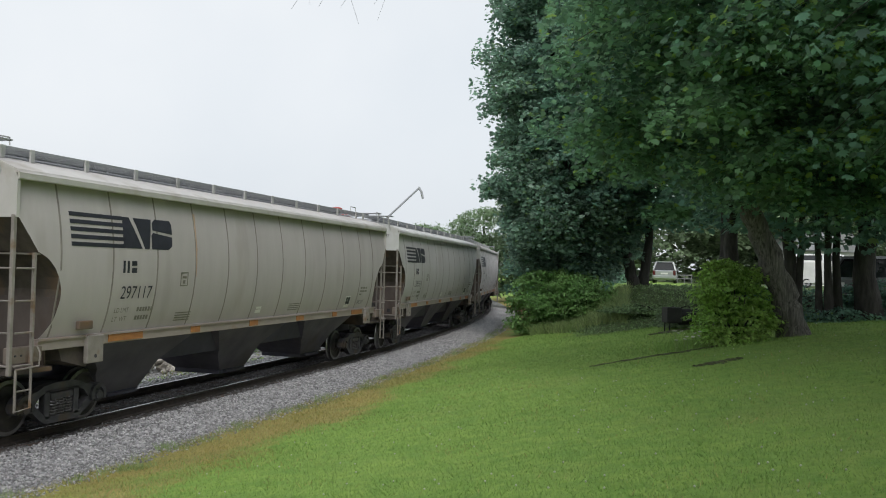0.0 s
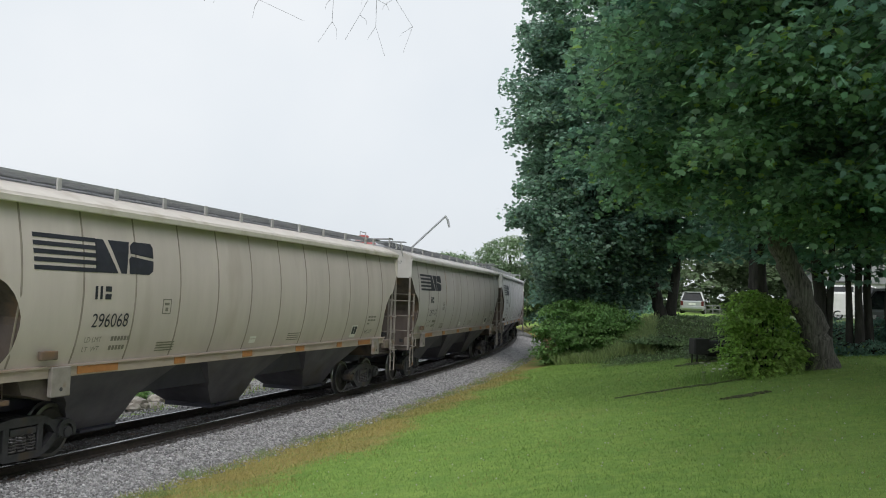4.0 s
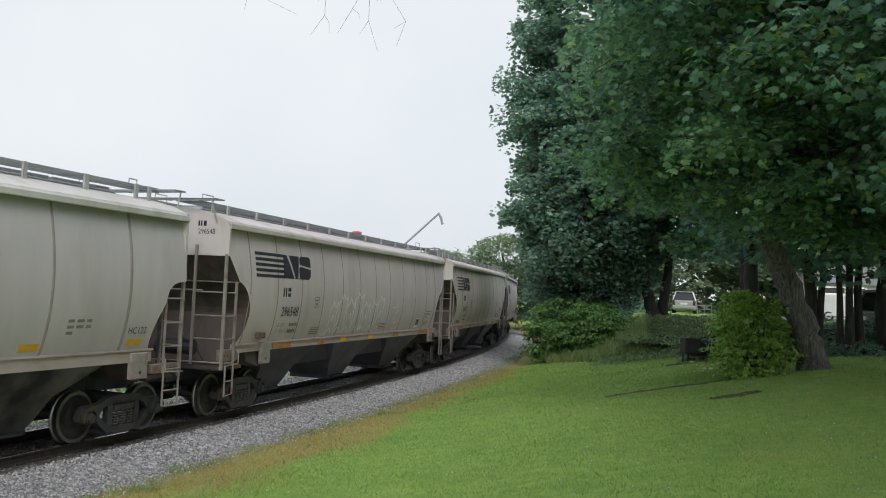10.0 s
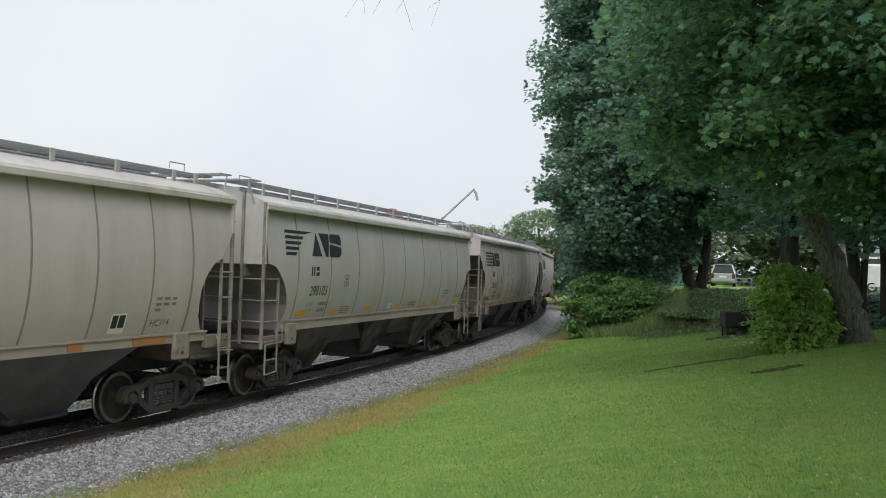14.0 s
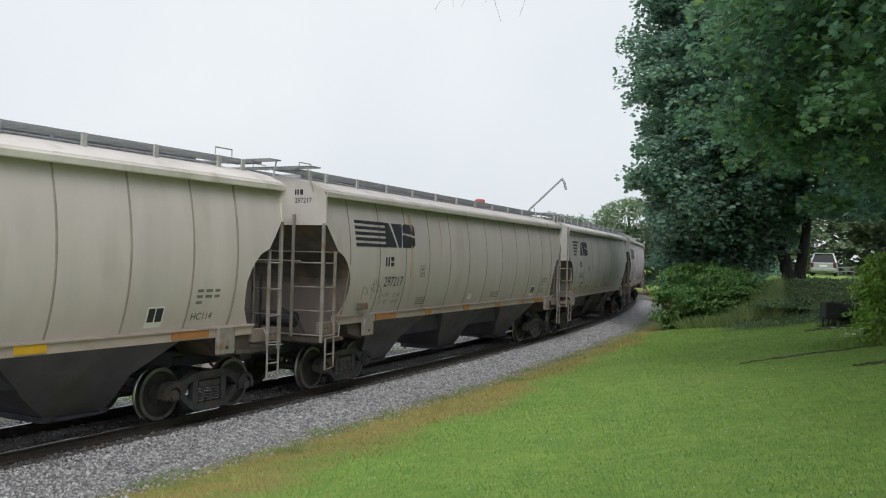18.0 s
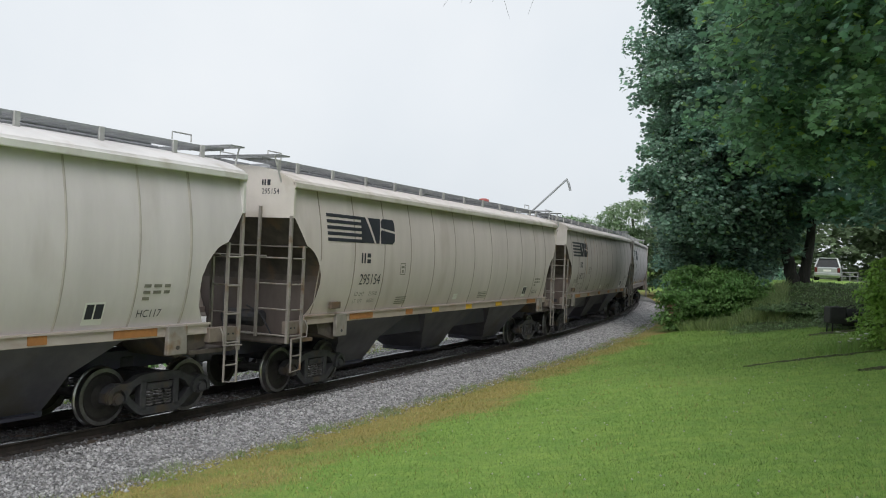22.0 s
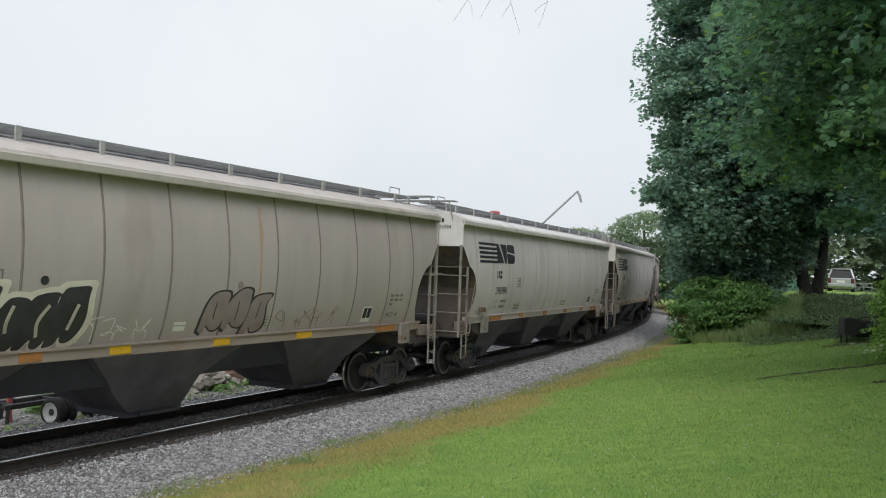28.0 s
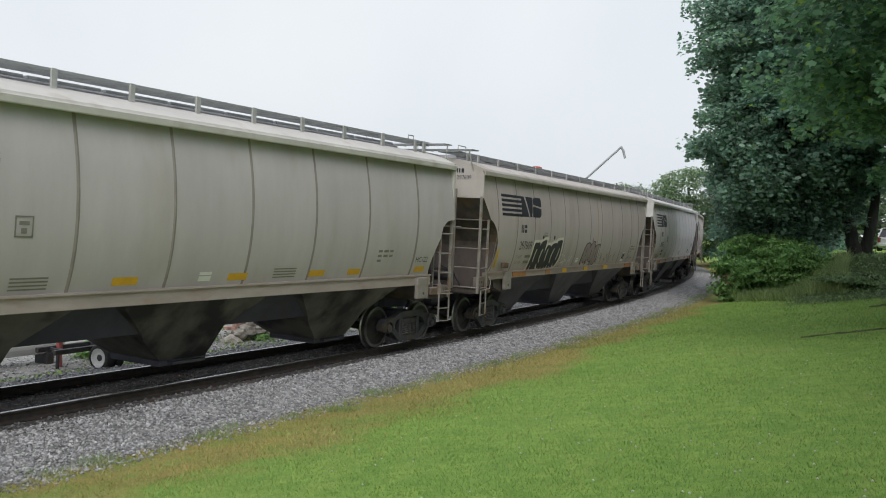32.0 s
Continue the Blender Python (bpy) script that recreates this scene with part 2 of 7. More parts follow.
def leaf_material(name, low, high, through=0.35, island=0.35, odd=None, odd_share=0.05):
    """Leaves of two greens, each a little different, a few of an odd yellower colour."""
    m = material(name, low, high, rough=0.42, scale=0.35, island=island)
    nt = m.node_tree
    bsdf = nt.nodes["Principled BSDF"]
    bsdf.inputs["Specular IOR Level"].default_value = 0.5
    out = nt.nodes["Material Output"]
    col = bsdf.inputs["Base Color"].links[0].from_socket
    if odd:
        geo = nt.nodes.new("ShaderNodeNewGeometry")
        pick = nt.nodes.new("ShaderNodeMath")
        pick.operation = "GREATER_THAN"
        pick.inputs[1].default_value = 1 - odd_share
        nt.links.new(geo.outputs["Random Per Island"], pick.inputs[0])
        mo = nt.nodes.new("ShaderNodeMix")
        mo.data_type = "RGBA"
        mo.inputs["B"].default_value = (*odd, 1)
        nt.links.new(pick.outputs[0], mo.inputs["Factor"])
        nt.links.new(col, mo.inputs["A"])
        col = mo.outputs["Result"]
        nt.links.new(col, bsdf.inputs["Base Color"])
    tr = nt.nodes.new("ShaderNodeBsdfTranslucent")
    nt.links.new(col, tr.inputs["Color"])
    mx = nt.nodes.new("ShaderNodeMixShader")
    mx.inputs[0].default_value = through
    nt.links.new(bsdf.outputs[0], mx.inputs[1])
    nt.links.new(tr.outputs[0], mx.inputs[2])
    nt.links.new(mx.outputs[0], out.inputs["Surface"])
    return m


M_PAINT = material("car_paint", (0.388, 0.364, 0.366), (0.455, 0.427, 0.430), rough=0.55, scale=0.7, spots=(0.25, 0.215, 0.195), spot_scale=1.1,
                   spot_range=(0.60, 0.98), stretch=(1.0, 1.0, 0.30), bump=0.06, bump_scale=3, tinted=True, streaks=0.05)
M_PAINT_ROOF = material("car_roof_paint", (0.41, 0.40, 0.388), (0.50, 0.488, 0.472), rough=0.6, scale=1.2, spots=(0.30, 0.27, 0.23), spot_scale=2, spot_range=(0.55, 0.85), tinted=True)
M_PAINT_GREY = material("car_paint_cool", (0.362, 0.345, 0.354), (0.425, 0.407, 0.416), rough=0.5, scale=0.7, spots=(0.3, 0.27, 0.23), spot_scale=1.0,
                        spot_range=(0.6, 0.9), stretch=(1.0, 1.0, 0.35), bump=0.05, bump_scale=3, tinted=True, streaks=0.05)
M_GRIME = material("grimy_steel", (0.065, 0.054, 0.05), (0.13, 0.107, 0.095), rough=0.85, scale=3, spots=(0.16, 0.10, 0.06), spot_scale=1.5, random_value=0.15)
# grime with the bluish shade of the underside put into its colour
M_HOPPER_SHADED = material("shaded_hopper_grime", (0.036, 0.036, 0.056), (0.066, 0.065, 0.094), rough=0.7, scale=1.2, spots=(0.055, 0.05, 0.052), spot_scale=0.8, random_value=0.1)
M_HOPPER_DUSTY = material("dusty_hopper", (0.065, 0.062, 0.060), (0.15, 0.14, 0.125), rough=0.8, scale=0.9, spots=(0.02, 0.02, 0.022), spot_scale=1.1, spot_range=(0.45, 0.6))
M_LADDER = material("ladder_paint", (0.21, 0.192, 0.178), (0.31, 0.283, 0.265), rough=0.7, scale=4, spots=(0.2, 0.13, 0.08), spot_scale=3)
M_TRUCK = material("truck_steel", (0.034, 0.035, 0.042), (0.068, 0.067, 0.074), rough=0.65, metal=0.2, scale=6, spots=(0.07, 0.055, 0.042), spot_scale=3)
M_SPRING = material("spring_steel", (0.075, 0.072, 0.075), (0.13, 0.125, 0.125), rough=0.55, metal=0.4, scale=8)
# wheel steel darkened for the shadow the wheels run in
M_WHEEL = material("wheel_steel", (0.032, 0.030, 0.031), (0.066, 0.060, 0.057), rough=0.6, metal=0.4, scale=6)
M_TREAD = material("wheel_tread", (0.35, 0.35, 0.36), (0.5, 0.5, 0.5), rough=0.28, metal=1.0, scale=8)
# the rim edge's highlight, painted as a ring of paler steel
M_RIM_GLINT = material("glint_wheel_rim", (0.10, 0.098, 0.102), (0.18, 0.176, 0.18), rough=0.35, metal=0.6, scale=9)
M_STUB = material("grimy_sill_end", (0.15, 0.122, 0.103), (0.235, 0.195, 0.168), rough=0.8, scale=4, spots=(0.13, 0.08, 0.05), spot_scale=3)
# lit copy of the hopper grime, for the outer bay faces
M_HOPPER_LIT = material("lit_bay_grime", (0.070, 0.067, 0.088), (0.138, 0.129, 0.155), rough=0.75, scale=1.1, spots=(0.075, 0.066, 0.06), spot_scale=0.7, random_value=0.15)
M_SEAM = material("seam_grime", (0.16, 0.145, 0.134), (0.235, 0.213, 0.198), rough=0.8, scale=2.5, tinted=True)
M_SILL = material("sill_paint", (0.255, 0.222, 0.205), (0.335, 0.295, 0.275), rough=0.65, scale=1.0, spots=(0.24, 0.17, 0.125), spot_scale=1.3, spot_range=(0.56, 0.75), stretch=(1, 1, 3), tinted=True)
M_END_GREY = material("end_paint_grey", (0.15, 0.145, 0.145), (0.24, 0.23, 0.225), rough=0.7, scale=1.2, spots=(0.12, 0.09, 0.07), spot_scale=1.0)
M_END_PLATE = material("brown_end_plate", (0.095, 0.078, 0.073), (0.158, 0.130, 0.12), rough=0.85, scale=1.6, spots=(0.10, 0.075, 0.06), spot_scale=1.2, random_value=0.12, stretch=(1, 1, 0.5))
M_NAVY = material("navy_lettering", (0.020, 0.022, 0.035), (0.032, 0.034, 0.05), rough=0.6, scale=6)
M_GRATE = material("galvanised_grating", (0.30, 0.31, 0.33), (0.40, 0.41, 0.435), rough=0.6, metal=0.3, scale=5)
M_BRACKET = material("galvanised_bracket", (0.42, 0.42, 0.42), (0.55, 0.55, 0.54), rough=0.5, metal=0.3, scale=5)
M_YELLOW = material("reflector_yellow", (0.62, 0.34, 0.02), (0.72, 0.42, 0.03), rough=0.5, scale=6)
M_ORANGE = material("faded_reflector", (0.33, 0.14, 0.055), (0.45, 0.20, 0.065), rough=0.6, scale=6)
M_DECAL = material("faint_stencil", (0.17, 0.16, 0.14), (0.23, 0.22, 0.19), rough=0.7, scale=6)
M_WHITE_TAG = material("white_tag", (0.72, 0.72, 0.70), (0.8, 0.8, 0.78), rough=0.6, scale=6)
# rust darkened and blued for the shade beneath the cars
M_RAIL_SHADED = material("shaded_rail_rust", (0.020, 0.017, 0.017), (0.046, 0.034, 0.029), rough=0.8, scale=8)
M_RAILTOP = material("rail_head", (0.22, 0.22, 0.235), (0.42, 0.42, 0.44), rough=0.27, metal=1.0, scale=8)
M_TIE = material("creosote_tie", (0.035, 0.026, 0.02), (0.08, 0.06, 0.045), rough=0.9, scale=6, bump=0.4, bump_scale=30, random_value=0.3, stretch=(1, 1, 1))
M_STONE = material("ballast_stone", (0.235, 0.233, 0.243), (0.46, 0.455, 0.468), rough=0.9, scale=7, island=0.55)
M_BALLAST = material("ballast_bed", (0.15, 0.15, 0.155), (0.36, 0.36, 0.37), rough=0.95, scale=22, bump=1.0, bump_scale=30, detail=8, spots=(0.10, 0.09, 0.085), spot_scale=14, coords="Object")
M_STONE_OILY = material("oily_ballast_stone", (0.085, 0.083, 0.088), (0.24, 0.235, 0.245), rough=0.8, scale=9, island=0.45)
M_BALLAST_OILY = material("oily_ballast_bed", (0.05, 0.046, 0.047), (0.12, 0.108, 0.105), rough=0.9, scale=14, bump=1.0, bump_scale=30, detail=8, spots=(0.13, 0.075, 0.05), spot_scale=2.5)
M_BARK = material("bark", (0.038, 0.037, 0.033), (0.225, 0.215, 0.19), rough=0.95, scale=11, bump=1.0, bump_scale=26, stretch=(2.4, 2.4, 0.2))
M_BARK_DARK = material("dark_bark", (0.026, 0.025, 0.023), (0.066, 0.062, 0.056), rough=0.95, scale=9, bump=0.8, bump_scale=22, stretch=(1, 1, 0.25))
M_LEAF = leaf_material("maple_leaf", (0.088, 0.20, 0.152), (0.255, 0.435, 0.235), 0.55, 0.55, (0.30, 0.46, 0.12), 0.05)
M_LEAF_DARK = leaf_material("shade_leaf", (0.12, 0.245, 0.20), (0.22, 0.385, 0.275), 0.56, 0.45, (0.22, 0.34, 0.12), 0.03)
# paler leaf green: the haze of distance is put into the colour
M_LEAF_HAZED = leaf_material("hazed_leaf", (0.20, 0.30, 0.17), (0.30, 0.41, 0.24), 0.5)
M_LEAF_SHRUB = leaf_material("shrub_leaf", (0.24, 0.43, 0.095), (0.42, 0.60, 0.17), 0.5)
M_LEAF_BRIGHT = leaf_material("bright_leaf", (0.15, 0.315, 0.10), (0.285, 0.465, 0.16), 0.45)
M_GRASS = leaf_material("grass_blade", (0.17, 0.315, 0.066), (0.285, 0.425, 0.120), 0.35, 0.3)
M_GRASS_DEAD = leaf_material("dead_grass_blade", (0.27, 0.285, 0.085), (0.46, 0.38, 0.14), 0.2, 0.3)
M_LEAF_COOL = leaf_material("cool_leaf", (0.165, 0.285, 0.225), (0.275, 0.425, 0.31), 0.58, 0.5, (0.26, 0.40, 0.17), 0.03)
# lightened for the haze over the far woods
M_LEAF_WOODS = leaf_material("woods_leaf", (0.15, 0.22, 0.125), (0.26, 0.34, 0.20), 0.5, 0.45)
M_LEAF_VINE = leaf_material("vine_leaf", (0.14, 0.235, 0.105), (0.24, 0.35, 0.155), 0.45, 0.45)
M_WEED = leaf_material("tall_weed", (0.20, 0.30, 0.115), (0.36, 0.44, 0.185), 0.3, 0.3)
M_GRAFFITI_WHITE = material("chalky_tag", (0.66, 0.66, 0.64), (0.78, 0.78, 0.76), rough=0.8)
M_GRAFFITI_CHALK = material("thin_chalk", (0.66, 0.66, 0.65), (0.82, 0.82, 0.81), rough=0.85, scale=9)
M_GRAFFITI_CREAM = material("cream_spray", (0.62, 0.58, 0.50), (0.74, 0.70, 0.62), rough=0.7, scale=5)
M_GRAFFITI_BLACK = material("black_spray", (0.025, 0.025, 0.028), (0.05, 0.05, 0.055), rough=0.7)
M_GRAFFITI_FADED = material("faded_spray", (0.27, 0.215, 0.21), (0.34, 0.28, 0.275), rough=0.7)
M_GRAFFITI_PLUM = material("plum_spray", (0.20, 0.135, 0.14), (0.27, 0.19, 0.19), rough=0.7)
M_RUST_STREAK = material("rust_streak", (0.44, 0.30, 0.21), (0.52, 0.40, 0.32), rough=0.8, scale=3, stretch=(3, 1, 0.4))
M_VAN = material("silver_paint", (0.33, 0.35, 0.36), (0.41, 0.43, 0.44), rough=0.35, metal=0.3, scale=2)
# silver car paint darkened to stand for the shade of the trees
M_SILVER_SHADED = material("shaded_silver_paint", (0.13, 0.14, 0.145), (0.18, 0.19, 0.195), rough=0.35, metal=0.3, scale=2)
M_WHITE_PAINT = material("white_paint", (0.68, 0.68, 0.67), (0.78, 0.78, 0.77), rough=0.5, scale=2)
M_GLASS = material("dark_glass", (0.012, 0.014, 0.016), (0.02, 0.022, 0.025), rough=0.08)
M_TYRE = material("tyre_rubber", (0.02, 0.02, 0.021), (0.035, 0.035, 0.035), rough=0.9, scale=8)
M_RIM = material("white_rim", (0.5, 0.5, 0.5), (0.62, 0.62, 0.61), rough=0.5, scale=5)
M_TAIL = material("tail_lamp_red", (0.09, 0.02, 0.02), (0.13, 0.03, 0.03), rough=0.2)
M_BLACK_IRON = material("black_iron", (0.015, 0.015, 0.016), (0.03, 0.03, 0.032), rough=0.6, scale=5)
M_SOIL = material("bare_soil", (0.05, 0.06, 0.03), (0.105, 0.115, 0.052), rough=1.0, scale=12, bump=1.0, bump_scale=40)
M_GALV = material("galvanised_sheet", (0.27, 0.275, 0.28), (0.37, 0.375, 0.38), rough=0.45, metal=0.6, scale=2)
M_RED_ROOF = material("red_roof", (0.35, 0.09, 0.085), (0.45, 0.14, 0.13), rough=0.6, scale=2)
M_GREEN_TRUCK = material("green_truck_paint", (0.10, 0.20, 0.12), (0.14, 0.26, 0.16), rough=0.5, scale=2)
M_LUMBER = material("weathered_red_lumber", (0.27, 0.165, 0.14), (0.44, 0.29, 0.25), rough=0.85, scale=4, stretch=(0.3, 3, 3), random_value=0.3)
M_YELLOW_BAR = material("faded_yellow_steel", (0.45, 0.40, 0.16), (0.58, 0.54, 0.28), rough=0.7, scale=5)
M_RUBBLE = material("pale_rubble", (0.27, 0.245, 0.215), (0.48, 0.45, 0.41), rough=0.95, scale=5, bump=0.6, bump_scale=15, random_value=0.2)
M_CLOVER = material("clover_flower", (0.42, 0.45, 0.36), (0.58, 0.6, 0.5), rough=0.8)


# ---- ground: one sheet to the horizon ----
def ground_material():
    """Green lawn, a strip of dry grass along the ballast, gravel across the track: by the ground's own stored weights."""
    m = bpy.data.materials.new("ground")
    m.use_nodes = True
    nt = m.node_tree
    bsdf = nt.nodes["Principled BSDF"]
    bsdf.inputs["Roughness"].default_value = 0.95
    tc = nt.nodes.new("ShaderNodeTexCoord")

    def noise_ramp(scale, a, b, lo=0.35, hi=0.65, detail=6):
        nz = nt.nodes.new("ShaderNodeTexNoise")
        nz.inputs["Scale"].default_value, nz.inputs["Detail"].default_value, nz.inputs["Roughness"].default_value = scale, detail, 0.65
        nt.links.new(tc.outputs["Object"], nz.inputs["Vector"])
        r = nt.nodes.new("ShaderNodeValToRGB")
        r.color_ramp.elements[0].position, r.color_ramp.elements[1].position = lo, hi
        r.color_ramp.elements[0].color, r.color_ramp.elements[1].color = (*a, 1), (*b, 1)
        nt.links.new(nz.outputs["Fac"], r.inputs["Fac"])
        return r.outputs[0]

    def mix(fac, a, b, kind="MIX"):
        mx = nt.nodes.new("ShaderNodeMix")
        mx.data_type, mx.blend_type = "RGBA", kind
        if isinstance(fac, float):
            mx.inputs["Factor"].default_value = fac
        else:
            nt.links.new(fac, mx.inputs["Factor"])
        nt.links.new(a, mx.inputs["A"])
        nt.links.new(b, mx.inputs["B"])
        return mx.outputs["Result"]

    green = mix(0.5, noise_ramp(0.5, (0.175, 0.325, 0.045), (0.275, 0.43, 0.075)), noise_ramp(9, (0.10, 0.225, 0.033), (0.335, 0.47, 0.11)))
    green = mix(0.35, green, noise_ramp(2.6, (0.12, 0.255, 0.04), (0.31, 0.43, 0.09), 0.4, 0.6))
    patch = noise_ramp(0.32, (0, 0, 0), (0.55, 0.55, 0.55), 0.52, 0.72, 8)
    green = mix(patch, green, noise_ramp(11, (0.17, 0.235, 0.05), (0.36, 0.37, 0.125)))
    clover = noise_ramp(0.9, (0, 0, 0), (0.6, 0.6, 0.6), 0.56, 0.70, 8)
    green = mix(clover, green, noise_ramp(16, (0.085, 0.20, 0.035), (0.22, 0.39, 0.075)))
    dry = mix(0.5, noise_ramp(1.2, (0.26, 0.265, 0.072), (0.41, 0.31, 0.10), 0.4, 0.6), noise_ramp(14, (0.16, 0.17, 0.05), (0.44, 0.35, 0.135)))
    lot = mix(0.5, noise_ramp(0.6, (0.26, 0.26, 0.25), (0.40, 0.39, 0.37)), noise_ramp(20, (0.2, 0.2, 0.2), (0.46, 0.46, 0.45)))
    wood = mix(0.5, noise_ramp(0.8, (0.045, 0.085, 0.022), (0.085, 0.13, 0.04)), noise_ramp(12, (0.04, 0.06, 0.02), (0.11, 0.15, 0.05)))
    dirt = mix(0.5, noise_ramp(1.0, (0.17, 0.075, 0.045), (0.25, 0.12, 0.07)), noise_ramp(16, (0.13, 0.07, 0.045), (0.28, 0.15, 0.09)))
    col = green
    for name, c in (("dry", dry), ("lot", lot), ("wood", wood), ("dirt", dirt)):
        at = nt.nodes.new("ShaderNodeAttribute")
        at.attribute_name = name
        wob = nt.nodes.new("ShaderNodeTexNoise")
        wob.inputs["Scale"].default_value, wob.inputs["Detail"].default_value = 1.7, 6
        nt.links.new(tc.outputs["Object"], wob.inputs["Vector"])
        add = nt.nodes.new("ShaderNodeMath")
        add.operation = "ADD"
        nt.links.new(at.outputs["Fac"], add.inputs[0])
        nt.links.new(wob.outputs["Fac"], add.inputs[1])
        mr = nt.nodes.new("ShaderNodeMapRange")
        mr.inputs["From Min"].default_value, mr.inputs["From Max"].default_value = 0.82, 1.18
        nt.links.new(add.outputs[0], mr.inputs["Value"])
        col = mix(mr.outputs[0], col, c)
    nt.links.new(col, bsdf.inputs["Base Color"])
    n3 = nt.nodes.new("ShaderNodeTexNoise")
    n3.inputs["Scale"].default_value, n3.inputs["Detail"].default_value = 35, 5
    nt.links.new(tc.outputs["Object"], n3.inputs["Vector"])
    bp = nt.nodes.new("ShaderNodeBump")
    bp.inputs["Strength"].default_value, bp.inputs["Distance"].default_value = 0.8, 0.05
    nt.links.new(n3.outputs["Fac"], bp.inputs["Height"])
    nt.links.new(bp.outputs[0], bsdf.inputs["Normal"])
    return m


def dry_weight(s, lat):
    wave = 0.4 * np.sin(s * 0.21) + 0.28 * np.sin(s * 0.83 + 1.0) + 0.2 * np.sin(s * 1.9 + lat) - 0.055 * np.clip(s - 17, 0, 22)
    return ease(lat, 2.2, 2.6) * (1 - ease(lat, 3.7 + wave, 6.2 + wave)) * (0.62 + 0.38 * ease(s, 9, 16))


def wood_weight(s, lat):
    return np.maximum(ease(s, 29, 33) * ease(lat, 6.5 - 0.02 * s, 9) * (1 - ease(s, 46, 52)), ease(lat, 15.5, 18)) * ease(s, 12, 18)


def build_ground():
    xs = np.concatenate([-np.geomspace(2500, 32, 22), np.arange(-30, 34, 0.5), np.geomspace(34, 2500, 22)])
    ys = np.concatenate([-np.geomspace(2500, 22, 20), np.arange(-20, 80, 0.5), np.geomspace(80, 2500, 22)])
    gx, gy = np.meshgrid(xs, ys)
    s, lat = along(gx.ravel(), gy.ravel())
    z = land(s, lat)
    near = (np.hypot(gx.ravel(), gy.ravel() - 20) < 60) & (lat > 4.5)
    bumps = np.array([noise.noise((x * 0.35, y * 0.35, 3.1)) * 0.05 if n else 0.0 for x, y, n in zip(gx.ravel(), gy.ravel(), near)])
    verts = np.stack([gx.ravel(), gy.ravel(), z + bumps], 1)
    nx, ny = len(xs), len(ys)
    i = (np.arange(ny - 1)[:, None] * nx + np.arange(nx - 1)[None, :]).ravel()
    ob = fast_mesh("ground", verts, np.stack([i, i + 1, i + nx + 1, i + nx], 1), ground_material(), smooth=True)
    dirt = ease(s, 50, 54) * (1 - ease(s, 72, 80)) * ease(lat, 2.8, 3.4) * (1 - ease(lat, 5.5, 6.5))
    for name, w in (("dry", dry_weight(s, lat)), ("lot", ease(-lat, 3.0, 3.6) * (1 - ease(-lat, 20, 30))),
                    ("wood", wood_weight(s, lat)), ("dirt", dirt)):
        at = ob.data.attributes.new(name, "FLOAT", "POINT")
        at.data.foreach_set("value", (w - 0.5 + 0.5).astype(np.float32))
    tagged(ob, "mown green lawn sloping down to the track with a dry grass strip", "ground", kind="structure")


def sweep(bm, section, s0, s1, step, close=True):
    """A closed section of (lat, z) drawn along the track."""
    rings = []
    n = int(round((s1 - s0) / step))
    for k in range(n + 1):
        s = s0 + (s1 - s0) * k / n
        rings.append([bm.verts.new(on_line(s, lat, z)) for lat, z in section])
    m = len(section)
    for a, b in zip(rings, rings[1:]):
        for k in range(m if close else m - 1):
            bm.faces.new((a[k], b[k], b[(k + 1) % m], a[(k + 1) % m]))
    bmesh.ops.recalc_face_normals(bm, faces=bm.faces)
    return bm


def build_track():
    bm = bmesh.new()
    sweep(bm, [(-3.9, -0.55), (-1.55, -0.20), (1.5, -0.20), (1.95, -0.24), (3.05, -0.42), (3.3, -0.7), (-4.1, -0.8)], -40, 200, 1.0)
    tagged(mesh_object("ballast_bed", bm, M_BALLAST), "grey crushed-stone ballast bed under the rails", "ballast", kind="structure")
    bm = bmesh.new()
    sweep(bm, [(-1.5, -0.23), (-1.3, -0.178), (-0.6, -0.172), (0.6, -0.172), (1.02, -0.173), (1.22, -0.188), (1.28, -0.24)], -40, 200, 1.0)
    tagged(mesh_object("oily_ballast", bm, M_BALLAST_OILY), "oil-darkened ballast between and beside the rails", "ballast", kind="structure")
    rails = root("railway_track", Matrix(), "single track of steel rails on dark creosoted ties", "railway track")
    tagged(rails, kind="structure")
    for side in (-1, 1):
        c = side * 0.7525
        bm = bmesh.new()
        sweep(bm, [(c - 0.07, -0.172), (c + 0.07, -0.172), (c + 0.07, -0.155), (c + 0.01, -0.13), (c + 0.01, -0.045), (c + 0.035, -0.03),
                   (c + 0.036, -0.006), (c - 0.036, -0.006), (c - 0.035, -0.03), (c - 0.01, -0.045), (c - 0.01, -0.13), (c - 0.07, -0.155)], -40, 200, 1.0)
        rail = part("rail", bm, M_RAIL_SHADED, rails)
        bm = bmesh.new()
        sweep(bm, [(c - 0.03, -0.0055), (c + 0.03, -0.0055), (c + 0.026, 0.0), (c - 0.026, 0.0)], -40, 200, 1.0)
        part("rail_head", bm, M_RAILTOP, rail, "polished running surface")
    return rails


def build_ties(rails):
    """Wooden ties, sunk in the ballast with their tops just showing."""
    bm = bmesh.new()
    box(bm, -1.3, 1.3, -0.115, 0.115, -0.35, -0.172, 0.012)
    first = part("tie", bm, M_TIE, rails)
    rng = random.Random(3)
    for k in range(130):
        s = -2 + 0.5 * k
        ob = first if k == 0 else new("tie", first.data)
        ob.parent = rails
        p = on_line(s + rng.uniform(-0.03, 0.03))
        ob.matrix_basis = pose(p.x, p.y, rng.uniform(-0.008, 0.0), 0, 0, math.degrees(line_angle(s)) + rng.uniform(-1, 1))


